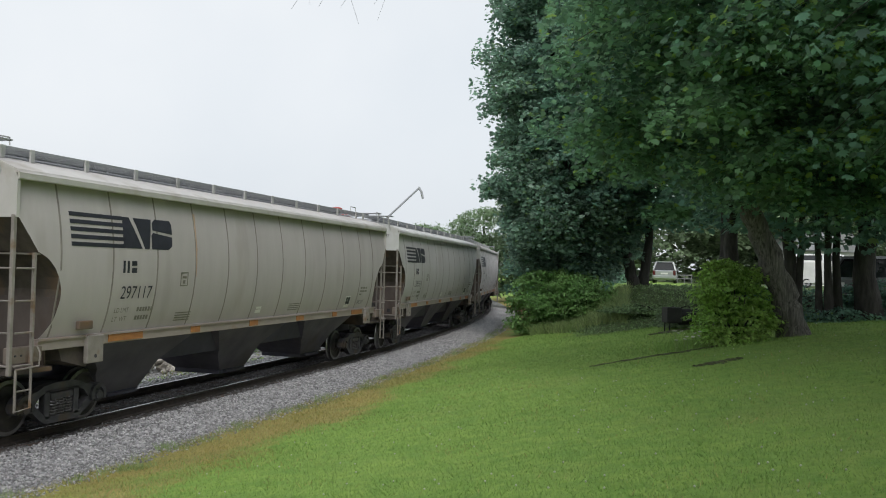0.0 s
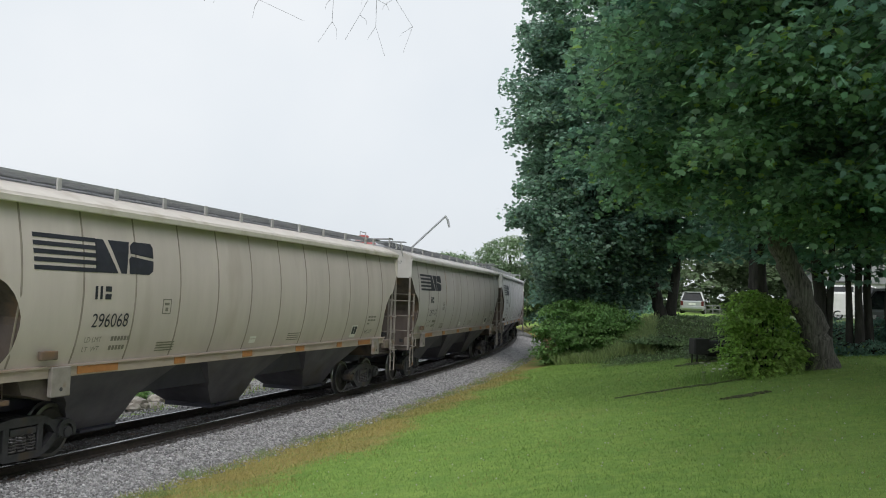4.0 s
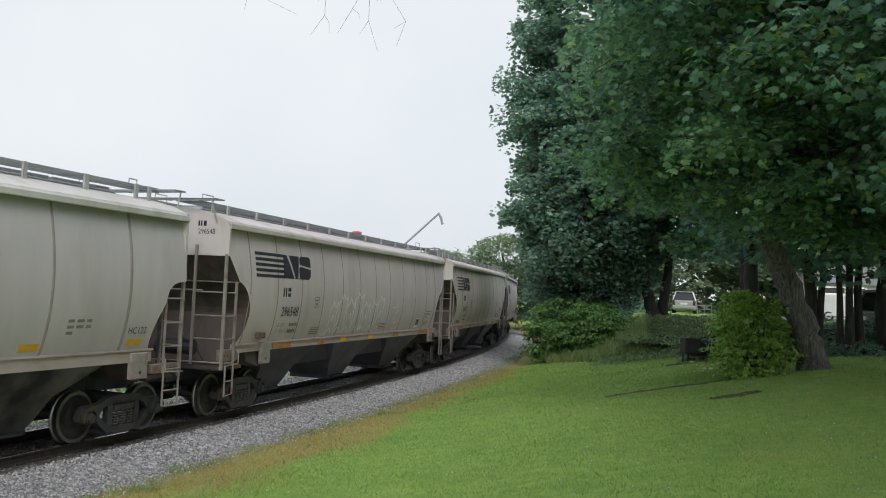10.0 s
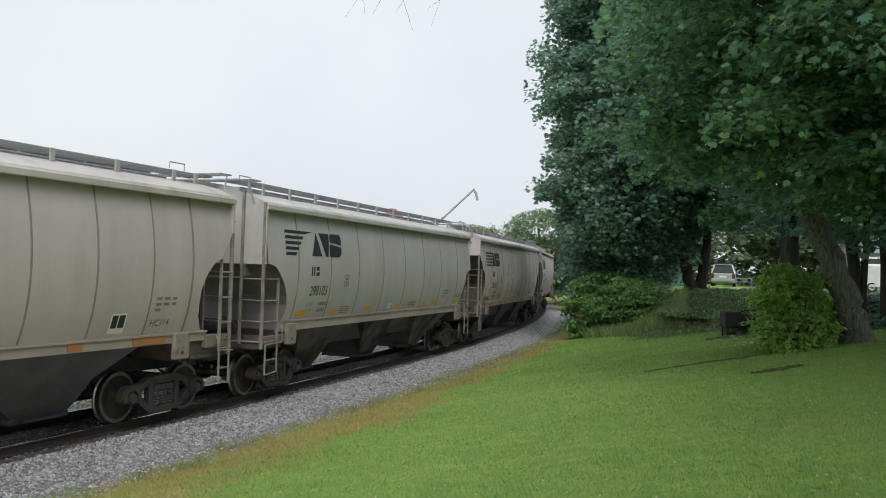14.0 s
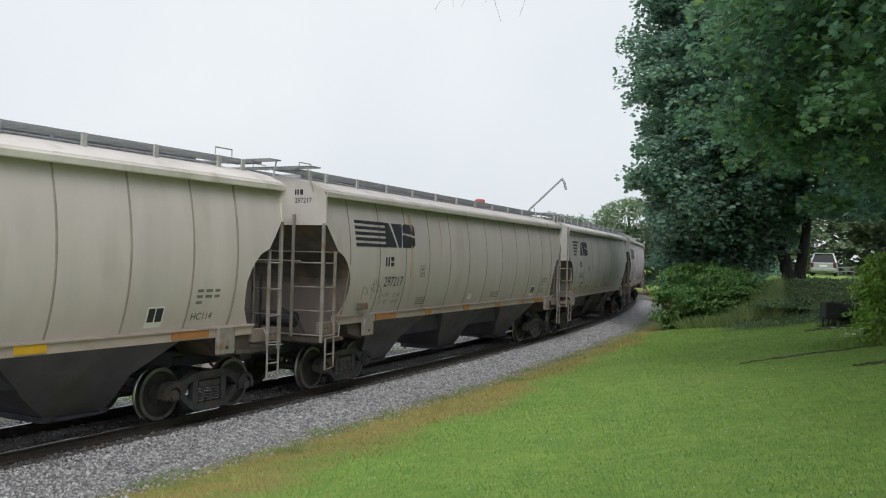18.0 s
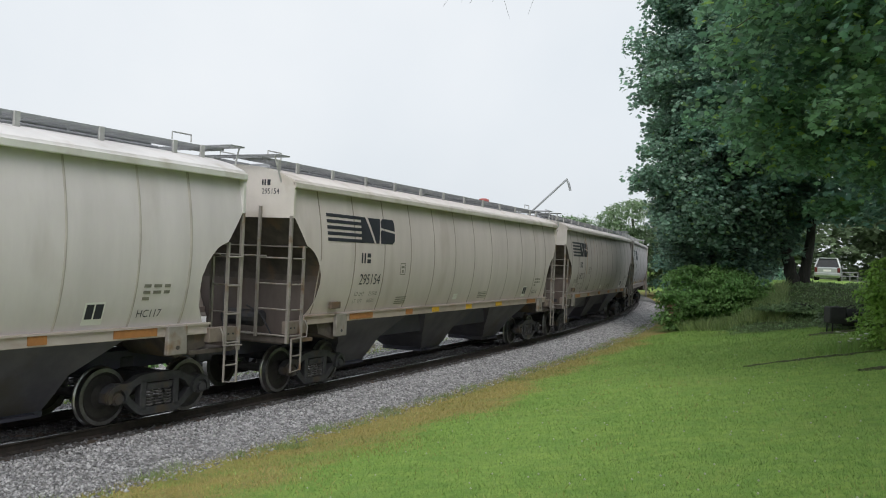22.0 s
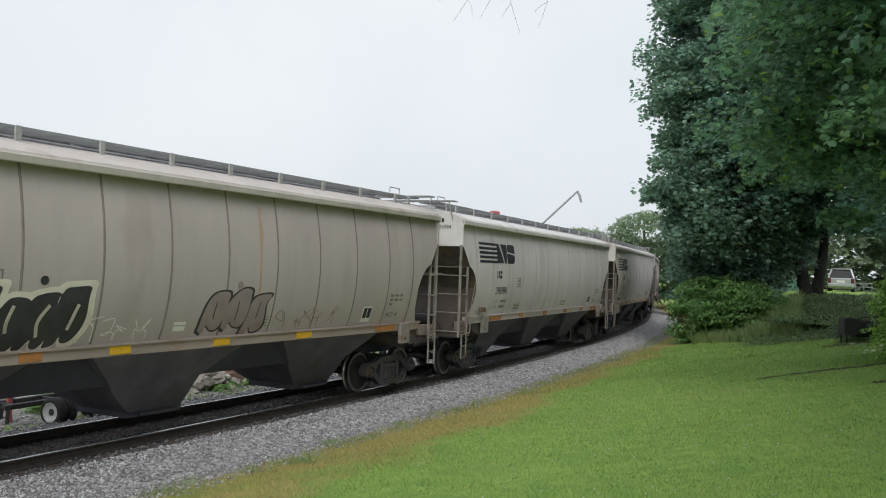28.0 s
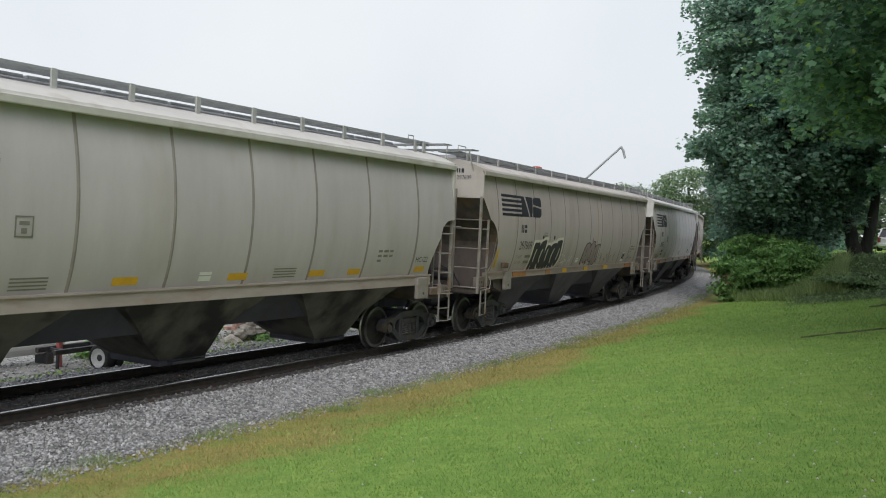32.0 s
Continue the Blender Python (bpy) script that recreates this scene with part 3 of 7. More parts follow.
def build_ballast_stones():
    rng = np.random.default_rng(5)
    base = np.array([(1, 0, 0), (-1, 0, 0), (0, 1, 0), (0, -1, 0), (0, 0, 1), (0, 0, -1)], float)
    tri = np.array([(0, 2, 4), (2, 1, 4), (1, 3, 4), (3, 0, 4), (2, 0, 5), (1, 2, 5), (3, 1, 5), (0, 3, 5)])
    for name, label, mat, n, lo, hi in (("ballast_stones", "loose grey angular ballast stones", M_STONE, 112000, 1.12, 2.72),
                                        ("far_ballast_stones", "loose grey ballast stones across the track", M_STONE, 26000, -6.2, -1.25),
                                        ("oily_stones", "oil-darkened ballast stones beside the rails", M_STONE_OILY, 26000, -1.3, 1.26)):
        s = 2 + 70 * rng.random(n) ** 1.3
        lat = lo + (hi - lo) * rng.random(n)
        lat += np.where(lat > 2.5, rng.random(n) ** 3 * 0.6, 0)
        top = np.interp(lat, [-4, -1.6, -1.3, 1.15, 1.55, 1.95, 2.6, 3.0, 3.4, 4.4], [-0.5, -0.20, -0.178, -0.172, -0.2, -0.24, -0.345, -0.30, -0.265, -0.10])
        top = np.where(lat < -2, np.maximum(top, land(s, lat)), top)
        size = (0.011 + 0.017 * rng.random(n) ** 1.5) * (1 + s * 0.006) * np.where(lat < -2.2, 1 + 0.5 * rng.random(n) ** 3, 1)
        pos = np.array([on_line(a, b, c) for a, b, c in zip(s, lat, top + size * 0.3)])
        v = base[None] * (0.65 + 0.6 * rng.random((n, 6, 1))) + 0.28 * rng.standard_normal((n, 6, 3))
        v = v * size[:, None, None] * (0.8 + 0.5 * rng.random((n, 1, 3))) * np.array([1.12, 1.12, 0.78]) + pos[:, None, :]
        f = tri[None] + 6 * np.arange(n)[:, None, None]
        tagged(fast_mesh(name, v.reshape(-1, 3), f.reshape(-1, 3), mat), label, "gravel", kind="stuff")


def blades(rng, xs, ys, zs, height, width, lean=0.5):
    """One thin triangle for each blade of grass."""
    n = len(xs)
    az = rng.random(n) * 2 * math.pi
    h = height * (0.5 + rng.random(n))
    d = np.stack([np.cos(az), np.sin(az)], 1)
    tip = rng.normal(0, lean, (n, 2)) * h[:, None]
    w = width * (0.6 + 0.8 * rng.random(n))
    v = np.zeros((n, 3, 3))
    v[:, 0, 0], v[:, 0, 1], v[:, 0, 2] = xs - d[:, 0] * w, ys - d[:, 1] * w, zs - 0.01
    v[:, 1, 0], v[:, 1, 1], v[:, 1, 2] = xs + d[:, 0] * w, ys + d[:, 1] * w, zs - 0.01
    v[:, 2, 0], v[:, 2, 1], v[:, 2, 2] = xs + tip[:, 0], ys + tip[:, 1], zs + h
    return v.reshape(-1, 3), np.arange(3 * n).reshape(n, 3)


def build_grass():
    rng = np.random.default_rng(8)
    n = 400000
    r = 4.5 + 34 * rng.random(n) ** 1.6
    a = rng.uniform(-0.72, 0.62, n)
    x, y = r * np.sin(a), r * np.cos(a)
    s, lat = along(x, y)
    z = land(s, lat) + np.array([noise.noise((p * 0.35, q * 0.35, 3.1)) * 0.05 for p, q in zip(x, y)]) * (lat > 4.5)
    wood = wood_weight(s, lat)
    patch = np.array([noise.noise((p * 0.9, q * 0.9, 8.2)) for p, q in zip(x, y)])
    dry = dry_weight(s, lat) + 0.55 * patch + rng.normal(0, 0.2, n)
    ok = (lat > 2.66) & (wood < 0.6)
    green = ok & (dry < 0.55) & (lat > 2.9)
    dead = ok & (dry >= 0.55)
    size = 0.020 + 0.0011 * r
    v, f = blades(rng, x[green], y[green], z[green], size[green] * 0.85, size[green] * 0.15, 0.8)
    tagged(fast_mesh("lawn_grass", v, f, M_GRASS), "short mown green lawn grass", "grass", kind="stuff")
    v, f = blades(rng, x[dead], y[dead], z[dead], size[dead] * 1.35, size[dead] * 0.16, 0.8)
    tagged(fast_mesh("dry_grass", v, f, M_GRASS_DEAD), "yellowed dry grass along the ballast", "grass", kind="stuff")
    # rough tufts where the grass meets the stones
    n = 16000
    s = 3 + 50 * rng.random(n) ** 1.2
    c = np.sin(s * 1.9) * 0.2 + np.sin(s * 5.3) * 0.15 + np.sin(s * 0.7) * 0.12
    lat = 2.72 + c + np.abs(rng.normal(0, 0.28, n))
    keep = np.sin(s * 3.1) + np.sin(s * 7.7) + rng.normal(0, 0.5, n) > 0.4
    p = np.array([on_line(u, w) for u, w in zip(s[keep], lat[keep])])
    v, f = blades(rng, p[:, 0], p[:, 1], land(s[keep], lat[keep]), 0.11, 0.006, 0.6)
    tagged(fast_mesh("tuft_grass", v, f, M_WEED), "rough green tufts at the edge of the ballast", "grass", kind="stuff")
    # clover heads
    n = 420
    r = 5 + 22 * rng.random(n) ** 1.2
    a = rng.uniform(-0.35, 0.6, n)
    x, y = r * np.sin(a), r * np.cos(a)
    s, lat = along(x, y)
    ok = (lat > 5.5) & (wood_weight(s, lat) < 0.3)
    x, y, z = x[ok], y[ok], land(s, lat)[ok] + 0.06
    base = np.array([(1, 0, 0), (-1, 0, 0), (0, 1, 0), (0, -1, 0), (0, 0, 1), (0, 0, -1)], float) * 0.012
    tri = np.array([(0, 2, 4), (2, 1, 4), (1, 3, 4), (3, 0, 4), (2, 0, 5), (1, 2, 5), (3, 1, 5), (0, 3, 5)])
    v = base[None] + np.stack([x, y, z], 1)[:, None, :]
    f = tri[None] + 6 * np.arange(len(x))[:, None, None]
    tagged(fast_mesh("clover_flowers", v.reshape(-1, 3), f.reshape(-1, 3), M_CLOVER), "small white clover heads in the lawn", "flowers", kind="stuff")


build_ground()
TRACK = build_track()
build_ballast_stones()
build_grass()


# ---- the train: covered hopper cars ----
LENGTH = {0: 17.92, 1: 16.24}      # over couplers, rounded kind and straight-ended kind
TRUCKS = {0: 6.61, 1: 6.20}        # truck centres from the car's middle
CORNERS = {0: 8.13, 1: 7.50}       # corner posts from the middle


SIDE_Z = [1.35, 1.50, 1.62, 1.80, 2.0, 2.25, 2.5, 2.75, 3.0, 3.25, 3.5, 3.8, 4.10, 4.20]
SIDE_Y = [1.275, 1.345, 1.395, 1.462, 1.520, 1.572, 1.602, 1.616, 1.613, 1.595, 1.565, 1.512, 1.448, 1.425]


def side_y(z):
    """How far the rounded side stands out at height z."""
    return float(np.interp(z, SIDE_Z, SIDE_Y))


def end_x(z, straight):
    """Where the side sheet ends at height z, from the middle."""
    HALF = CORNERS[straight]
    if straight:
        return float(np.interp(z, [1.40, 1.5, 1.62, 1.8, 2.0, 2.23, 2.4, 2.58, 2.75, 2.87, 2.91, 2.94, 4.2], [6.62, 6.58, 6.51, 6.46, 6.47, 6.55, 6.65, 6.80, 6.98, 7.14, 7.27, HALF, HALF]))
    return float(np.interp(z, [1.40, 1.62, 1.7, 1.9, 2.2, 2.4, 2.6, 2.78, 2.9, 2.97, 3.0, 3.45, 3.56, 4.2],
                           [7.50, 7.40, 7.33, 7.20, 7.14, 7.15, 7.23, 7.35, 7.49, 7.64, 7.72, 8.05, HALF, HALF]))


SHELL_ROWS = [1.40, 1.5, 1.62, 1.7, 1.8, 1.9, 2.0, 2.1, 2.25, 2.4, 2.5, 2.6, 2.75, 2.87, 2.91, 2.94, 2.97, 3.0, 3.12, 3.25, 3.45, 3.5, 3.56, 3.8, 4.10, 4.20]


def build_shell(straight):
    """The rounded side sheets, slope sheets and roof as one shell."""
    bm = bmesh.new()
    zs = SHELL_ROWS
    for side in (-1, 1):
        rows = []
        for z in zs:
            e = end_x(z, straight)
            rows.append([bm.verts.new((-e + 2 * e * k / 24, side * side_y(z), z)) for k in range(25)])
        for a, b in zip(rows, rows[1:]):
            for k in range(24):
                bm.faces.new((a[k], a[k + 1], b[k + 1], b[k]))
    bmesh.ops.recalc_face_normals(bm, faces=bm.faces)
    for f in bm.faces:
        if f.normal.y * f.calc_center_median().y < 0:
            f.normal_flip()
    return bm


def build_slope(e, straight):
    """One inner slope sheet behind an open end, reaching from side to side."""
    HALF = CORNERS[straight]
    zs = (2.935, 2.91, 2.87, 2.75, 2.58, 2.4, 2.23, 2.0) if straight else (3.555, 3.45, 3.25, 3.0, 2.97, 2.9, 2.78, 2.6, 2.4, 2.25)
    pts = [(min(end_x(z, straight), HALF) - 0.015, z) for z in zs]
    bm = bmesh.new()
    for d in (0.0, 0.02):
        rows = [[bm.verts.new((e * (x - d), y * (side_y(z) - 0.012), z)) for y in (-1, 1)] for x, z in pts]
        for a, b in zip(rows, rows[1:]):
            bm.faces.new((a[0], a[1], b[1], b[0]))
    return bm


def build_end_plate(e, straight):
    """The upright plate that closes the car under the slope sheet."""
    HALF = CORNERS[straight]
    z1 = 2.02 if straight else 2.27
    bm = bmesh.new()
    x0, x1 = e * (HALF - (1.07 if straight else 1.02)), e * (HALF - (1.04 if straight else 0.99))
    out = [(side_y(z) - 0.012, z) for z in (1.40, 1.62, 1.8, 1.98)] + [(side_y(z1) - 0.012, z1)]
    out = [(-y, z) for y, z in out[::-1]] + [(-1.30, 1.16), (1.30, 1.16)] + out
    a = [bm.verts.new((x0, y, z)) for y, z in out]
    b = [bm.verts.new((x1, y, z)) for y, z in out]
    for k in range(len(out)):
        bm.faces.new((a[k], a[(k + 1) % len(out)], b[(k + 1) % len(out)], b[k]))
    bm.faces.new(a)
    bm.faces.new(b[::-1])
    bmesh.ops.recalc_face_normals(bm, faces=bm.faces)
    return bm


def roof_section():
    return [(1.425, 4.20), (1.565, 4.20), (1.570, 4.105), (1.590, 4.098), (1.600, 4.115), (1.600, 4.205), (1.585, 4.222), (1.552, 4.226), (1.535, 4.262), (1.2, 4.40), (0.7, 4.52), (0.3, 4.56)]


def build_roof(HALF):
    bm = bmesh.new()
    sec = roof_section()
    sec = sec + [(-y, z) for y, z in sec[::-1]]
    rows = [[bm.verts.new((x, y, z)) for y, z in sec] for x in np.linspace(-HALF - 0.02, HALF + 0.02, 14)]
    for a, b in zip(rows, rows[1:]):
        for k in range(len(sec) - 1):
            bm.faces.new((a[k], b[k], b[k + 1], a[k + 1]))
    bm.faces.new(rows[0])
    bm.faces.new(rows[-1][::-1])
    return bm


def build_end_sheet(e, straight):
    """The end bulkhead under the roof."""
    HALF = CORNERS[straight]
    z0 = 2.92 if straight else 3.52
    out = [(-1.57, z0), (1.57, z0), (1.57, 4.12), (1.5, 4.26), (1.2, 4.385), (0.7, 4.505), (-0.7, 4.505), (-1.2, 4.385), (-1.5, 4.26), (-1.57, 4.12)]
    bm = bmesh.new()
    x0, x1 = e * (HALF - 0.03), e * (HALF + 0.032)
    a = [bm.verts.new((x0, y, z)) for y, z in out]
    b = [bm.verts.new((x1, y, z)) for y, z in out]
    for k in range(len(out)):
        bm.faces.new((a[k], a[(k + 1) % len(out)], b[(k + 1) % len(out)], b[k]))
    bm.faces.new(a)
    bm.faces.new(b)
    bmesh.ops.recalc_face_normals(bm, faces=bm.faces)
    return bm


def build_skirt(x0, x1):
    """The joined upper part of the hopper bays, from the sill down to where the funnels begin."""
    bm = bmesh.new()
    rings = []
    for a, b, y, z in ((x0 - 0.45, x1 + 0.45, 1.16, 1.46), (x0 - 0.30, x1 + 0.30, 1.08, 1.22), (x0, x1, 0.94, 0.90)):
        rings.append([bm.verts.new(p) for p in ((a, -y, z), (b, -y, z), (b, y, z), (a, y, z))])
    for a, b in zip(rings, rings[1:]):
        for k in range(4):
            bm.faces.new((a[k], a[(k + 1) % 4], b[(k + 1) % 4], b[k]))
    bm.faces.new(rings[-1])
    bm.faces.new(rings[0][::-1])
    bmesh.ops.recalc_face_normals(bm, faces=bm.faces)
    return bm


def build_bay(x0, x1, lean0, lean1):
    """One hopper bay: wide under the sill, narrowing to its outlet."""
    bm = bmesh.new()
    rings = []
    for q, y, z in ((None, 1.405, 1.45), (0.0, 1.0, 0.90), (0.15, 0.91, 0.78), (0.62, 0.74, 0.52), (1.0, 0.60, 0.34)):
        u0, u1 = (x0 + lean0 * q, x1 - lean1 * q) if q is not None else (x0 - 0.72, x1 + 0.72)
        rings.append([bm.verts.new(p) for p in ((u0, -y, z), (u1, -y, z), (u1, y, z), (u0, y, z))])
    for a, b in zip(rings, rings[1:]):
        for k in range(4):
            bm.faces.new((a[k], a[(k + 1) % 4], b[(k + 1) % 4], b[k]))
    bm.faces.new(rings[-1])
    bm.faces.new(rings[0][::-1])
    bmesh.ops.recalc_face_normals(bm, faces=bm.faces)
    return bm


def ladder(bm, x, y, z0, z1, width, n, along_x=True, r=0.016):
    """Two stiles and n rungs; width along the car or across it."""
    step = (z1 - z0) / n
    dx, dy = (width, 0) if along_x else (0, width)
    for k in range(n):
        z = z0 + (k + 0.5) * step
        tube(bm, [(x, y, z), (x + dx, y + dy, z)], r, 6)
    return bm


def wheel_profile():
    r = 0.457
    return [(-0.075, 0.10), (-0.07, 0.36), (-0.085, 0.385), (-0.085, r + 0.027), (-0.062, r + 0.027), (-0.045, r), (0.05, r - 0.006),
            (0.055, 0.39), (0.04, 0.375), (0.012, 0.34), (0.008, 0.2), (0.045, 0.13), (0.06, 0.10)]


def build_truck(parent, cx):
    """A three-piece truck: two side frames with springs, a bolster, two turning wheelsets."""
    bm = bmesh.new()
    box(bm, -0.2, 0.2, -0.95, 0.95, 0.52, 0.80, 0.03)
    box(bm, -0.14, 0.14, -0.3, 0.3, 0.8, 0.98, 0.02)
    truck = part("truck", bm, M_TRUCK, parent, "black cast-steel truck with roller bearings")
    truck.location = (cx, 0, 0)
    for side in (-1, 1):
        bm = bmesh.new()
        y0, y1 = side * 0.96, side * 1.10
        half = [(0.0, 0.80), (0.22, 0.80), (0.45, 0.77), (0.60, 0.70), (0.74, 0.67), (0.90, 0.69), (1.03, 0.65), (1.12, 0.56), (1.13, 0.42), (1.05, 0.37), (1.03, 0.55), (0.77, 0.55), (0.73, 0.42), (0.66, 0.47), (0.55, 0.60), (0.42, 0.655), (0.0, 0.66)]
        prism(bm, [(-x, z) for x, z in half[:0:-1]][1:] + half[:-1], y0, y1)
        half = [(0.0, 0.13), (0.38, 0.13), (0.50, 0.19), (0.70, 0.35), (0.78, 0.37), (0.775, 0.50), (0.70, 0.50), (0.62, 0.44), (0.40, 0.25), (0.0, 0.235)]
        prism(bm, [(-x, z) for x, z in half[:0:-1]][1:] + half[:-1], y0, y1)
        for xc in (-0.355, 0.355):
            box(bm, xc - 0.062, xc + 0.062, min(y0, y1), max(y0, y1), 0.20, 0.70, 0.012)
        box(bm, -0.42, 0.42, min(y0, y1), max(y0, y1) + 0.012, 0.665, 0.70, 0.008)
        # hoods over the bearings
        for ax in (-0.9, 0.9):
            arc = [math.radians(a) for a in range(-25, 206, 23)]
            prism(bm, [(ax + 0.205 * math.cos(a), 0.47 + 0.205 * math.sin(a)) for a in arc] + [(ax + 0.135 * math.cos(a), 0.47 + 0.135 * math.sin(a)) for a in arc[::-1]], side * 0.93, side * 1.15)
        bmesh.ops.recalc_face_normals(bm, faces=bm.faces)
        part("side_frame", bm, M_TRUCK, truck)
        sf = truck
        for k in range(3):
            bm = bmesh.new()
            cxk = -0.19 + 0.19 * k
            pts = [(cxk + 0.075 * math.cos(q * 1.2), side * 1.04 + 0.075 * math.sin(q * 1.2), 0.25 + 0.27 * q / 30) for q in range(31)]
            tube(bm, pts, 0.017, 4)
            part("spring", bm, M_SPRING, sf)
        bm = bmesh.new()
        box(bm, -0.27, 0.27, side * 1.0 - 0.1, side * 1.0 + 0.1, 0.52, 0.63, 0.015)
        part("bolster_end", bm, M_TRUCK, sf)
        for ax in (-0.9, 0.9):
            bm = bmesh.new()
            prof = [(side * 0.90, 0.11), (side * 1.12, 0.11), (side * 1.13, 0.085), (side * 1.17, 0.085), (side * 1.175, 0.05)]
            lathe(bm, prof, 14)
            for v in bm.verts:
                v.co += Vector((ax, 0, 0.457))
            part("roller_bearing", bm, M_TRUCK, sf)
    sets = []
    for ax in (-0.9, 0.9):
        bm = bmesh.new()
        lathe(bm, [(-0.95, 0.075), (-0.6, 0.085), (0.6, 0.085), (0.95, 0.075)], 12)
        for side in (-1, 1):
            prof = [(side * (0.745 + u), r) for u, r in wheel_profile()]
            lathe(bm, prof, 32)
        for f in bm.faces:
            c = f.calc_center_median()
            if math.hypot(c.x, c.z) > 0.44:
                f.material_index = 1
            elif math.hypot(c.x, c.z) > 0.408:
                f.material_index = 2
        ws = part("wheelset", bm, [M_WHEEL, M_TREAD, M_RIM_GLINT], truck)
        ws.location = (ax, 0, 0.457)
        sets.append(ws)
    return sets


def text_mesh(name, text, size, mat, parent, m, narrow=1.0):
    """Letters of the built-in font as a thin flat mesh."""
    cu = bpy.data.curves.new(name, "FONT")
    cu.body, cu.size = text, size
    tmp = bpy.data.objects.new(name, cu)
    scene.collection.objects.link(tmp)
    bpy.context.view_layer.update()
    me = bpy.data.meshes.new_from_object(tmp.evaluated_get(bpy.context.evaluated_depsgraph_get()))
    bpy.data.objects.remove(tmp)
    bpy.data.curves.remove(cu)
    for v in me.vertices:
        v.co.x *= narrow
    me.materials.clear()
    me.materials.append(mat)
    ob = new(name, me)
    ob.parent = parent
    ob.matrix_basis = m
    return ob


def wall_at(x, z, out=0.006):
    """The pose of a flat mark on the near side at x, z: its x along the car to the front, its y up the side."""
    dy = side_y(z + 0.1) - side_y(z - 0.1)
    tilt = math.degrees(math.atan2(dy, 0.2))
    return pose(x, -(side_y(z) + out), z, 90 + tilt, 0, 0)


def flat(bm, pts):
    """A flat plate of 3 mm from an outline in x and y."""
    a = [bm.verts.new((x, y, 0.0)) for x, y in pts]
    b = [bm.verts.new((x, y, 0.003)) for x, y in pts]
    bm.faces.new(b)
    for k in range(len(pts)):
        bm.faces.new((a[k], a[(k + 1) % len(pts)], b[(k + 1) % len(pts)], b[k]))
    return bm


def mark(name, pts_list, mat, parent, x, z, label=""):
    """Flat painted shapes laid on the rounded near side, bent to it."""
    bm = bmesh.new()
    for pts in pts_list:
        flat(bm, pts)
    low, high = min(v.co.y for v in bm.verts), max(v.co.y for v in bm.verts)
    for knot in SIDE_Z:
        if low + 0.004 < knot - z < high - 0.004:
            bmesh.ops.bisect_plane(bm, geom=bm.verts[:] + bm.edges[:] + bm.faces[:], plane_co=(0, knot - z, 0), plane_no=(0, 1, 0))
    for v in bm.verts:
        zz = z + v.co.y
        v.co = Vector((x + v.co.x, -(side_y(zz) + 0.004 + v.co.z), zz))
    bmesh.ops.recalc_face_normals(bm, faces=bm.faces)
    return part(name, bm, mat, parent, label)


def rect(x0, x1, y0, y1, shear=0.0):
    return [(x0 + shear * y0, y0), (x1 + shear * y0, y0), (x1 + shear * y1, y1), (x0 + shear * y1, y1)]


def draw_out(car, straight):
    """The front end reaches further from the middle than the rear end."""
    for data in {o.data for o in car.children_recursive if o.type == "MESH"}:
        for v in data.vertices:
            x = v.co.x
            if straight:
                v.co.x += 0.22 * min(max((x - 5.2) / 0.9, 0.0), 1.0) * min(max((7.0 - x) / 0.3, 0.0), 1.0)
            else:
                v.co.x += 0.27 * min(max((x - 6.2) / 0.8, 0.0), 1.0)


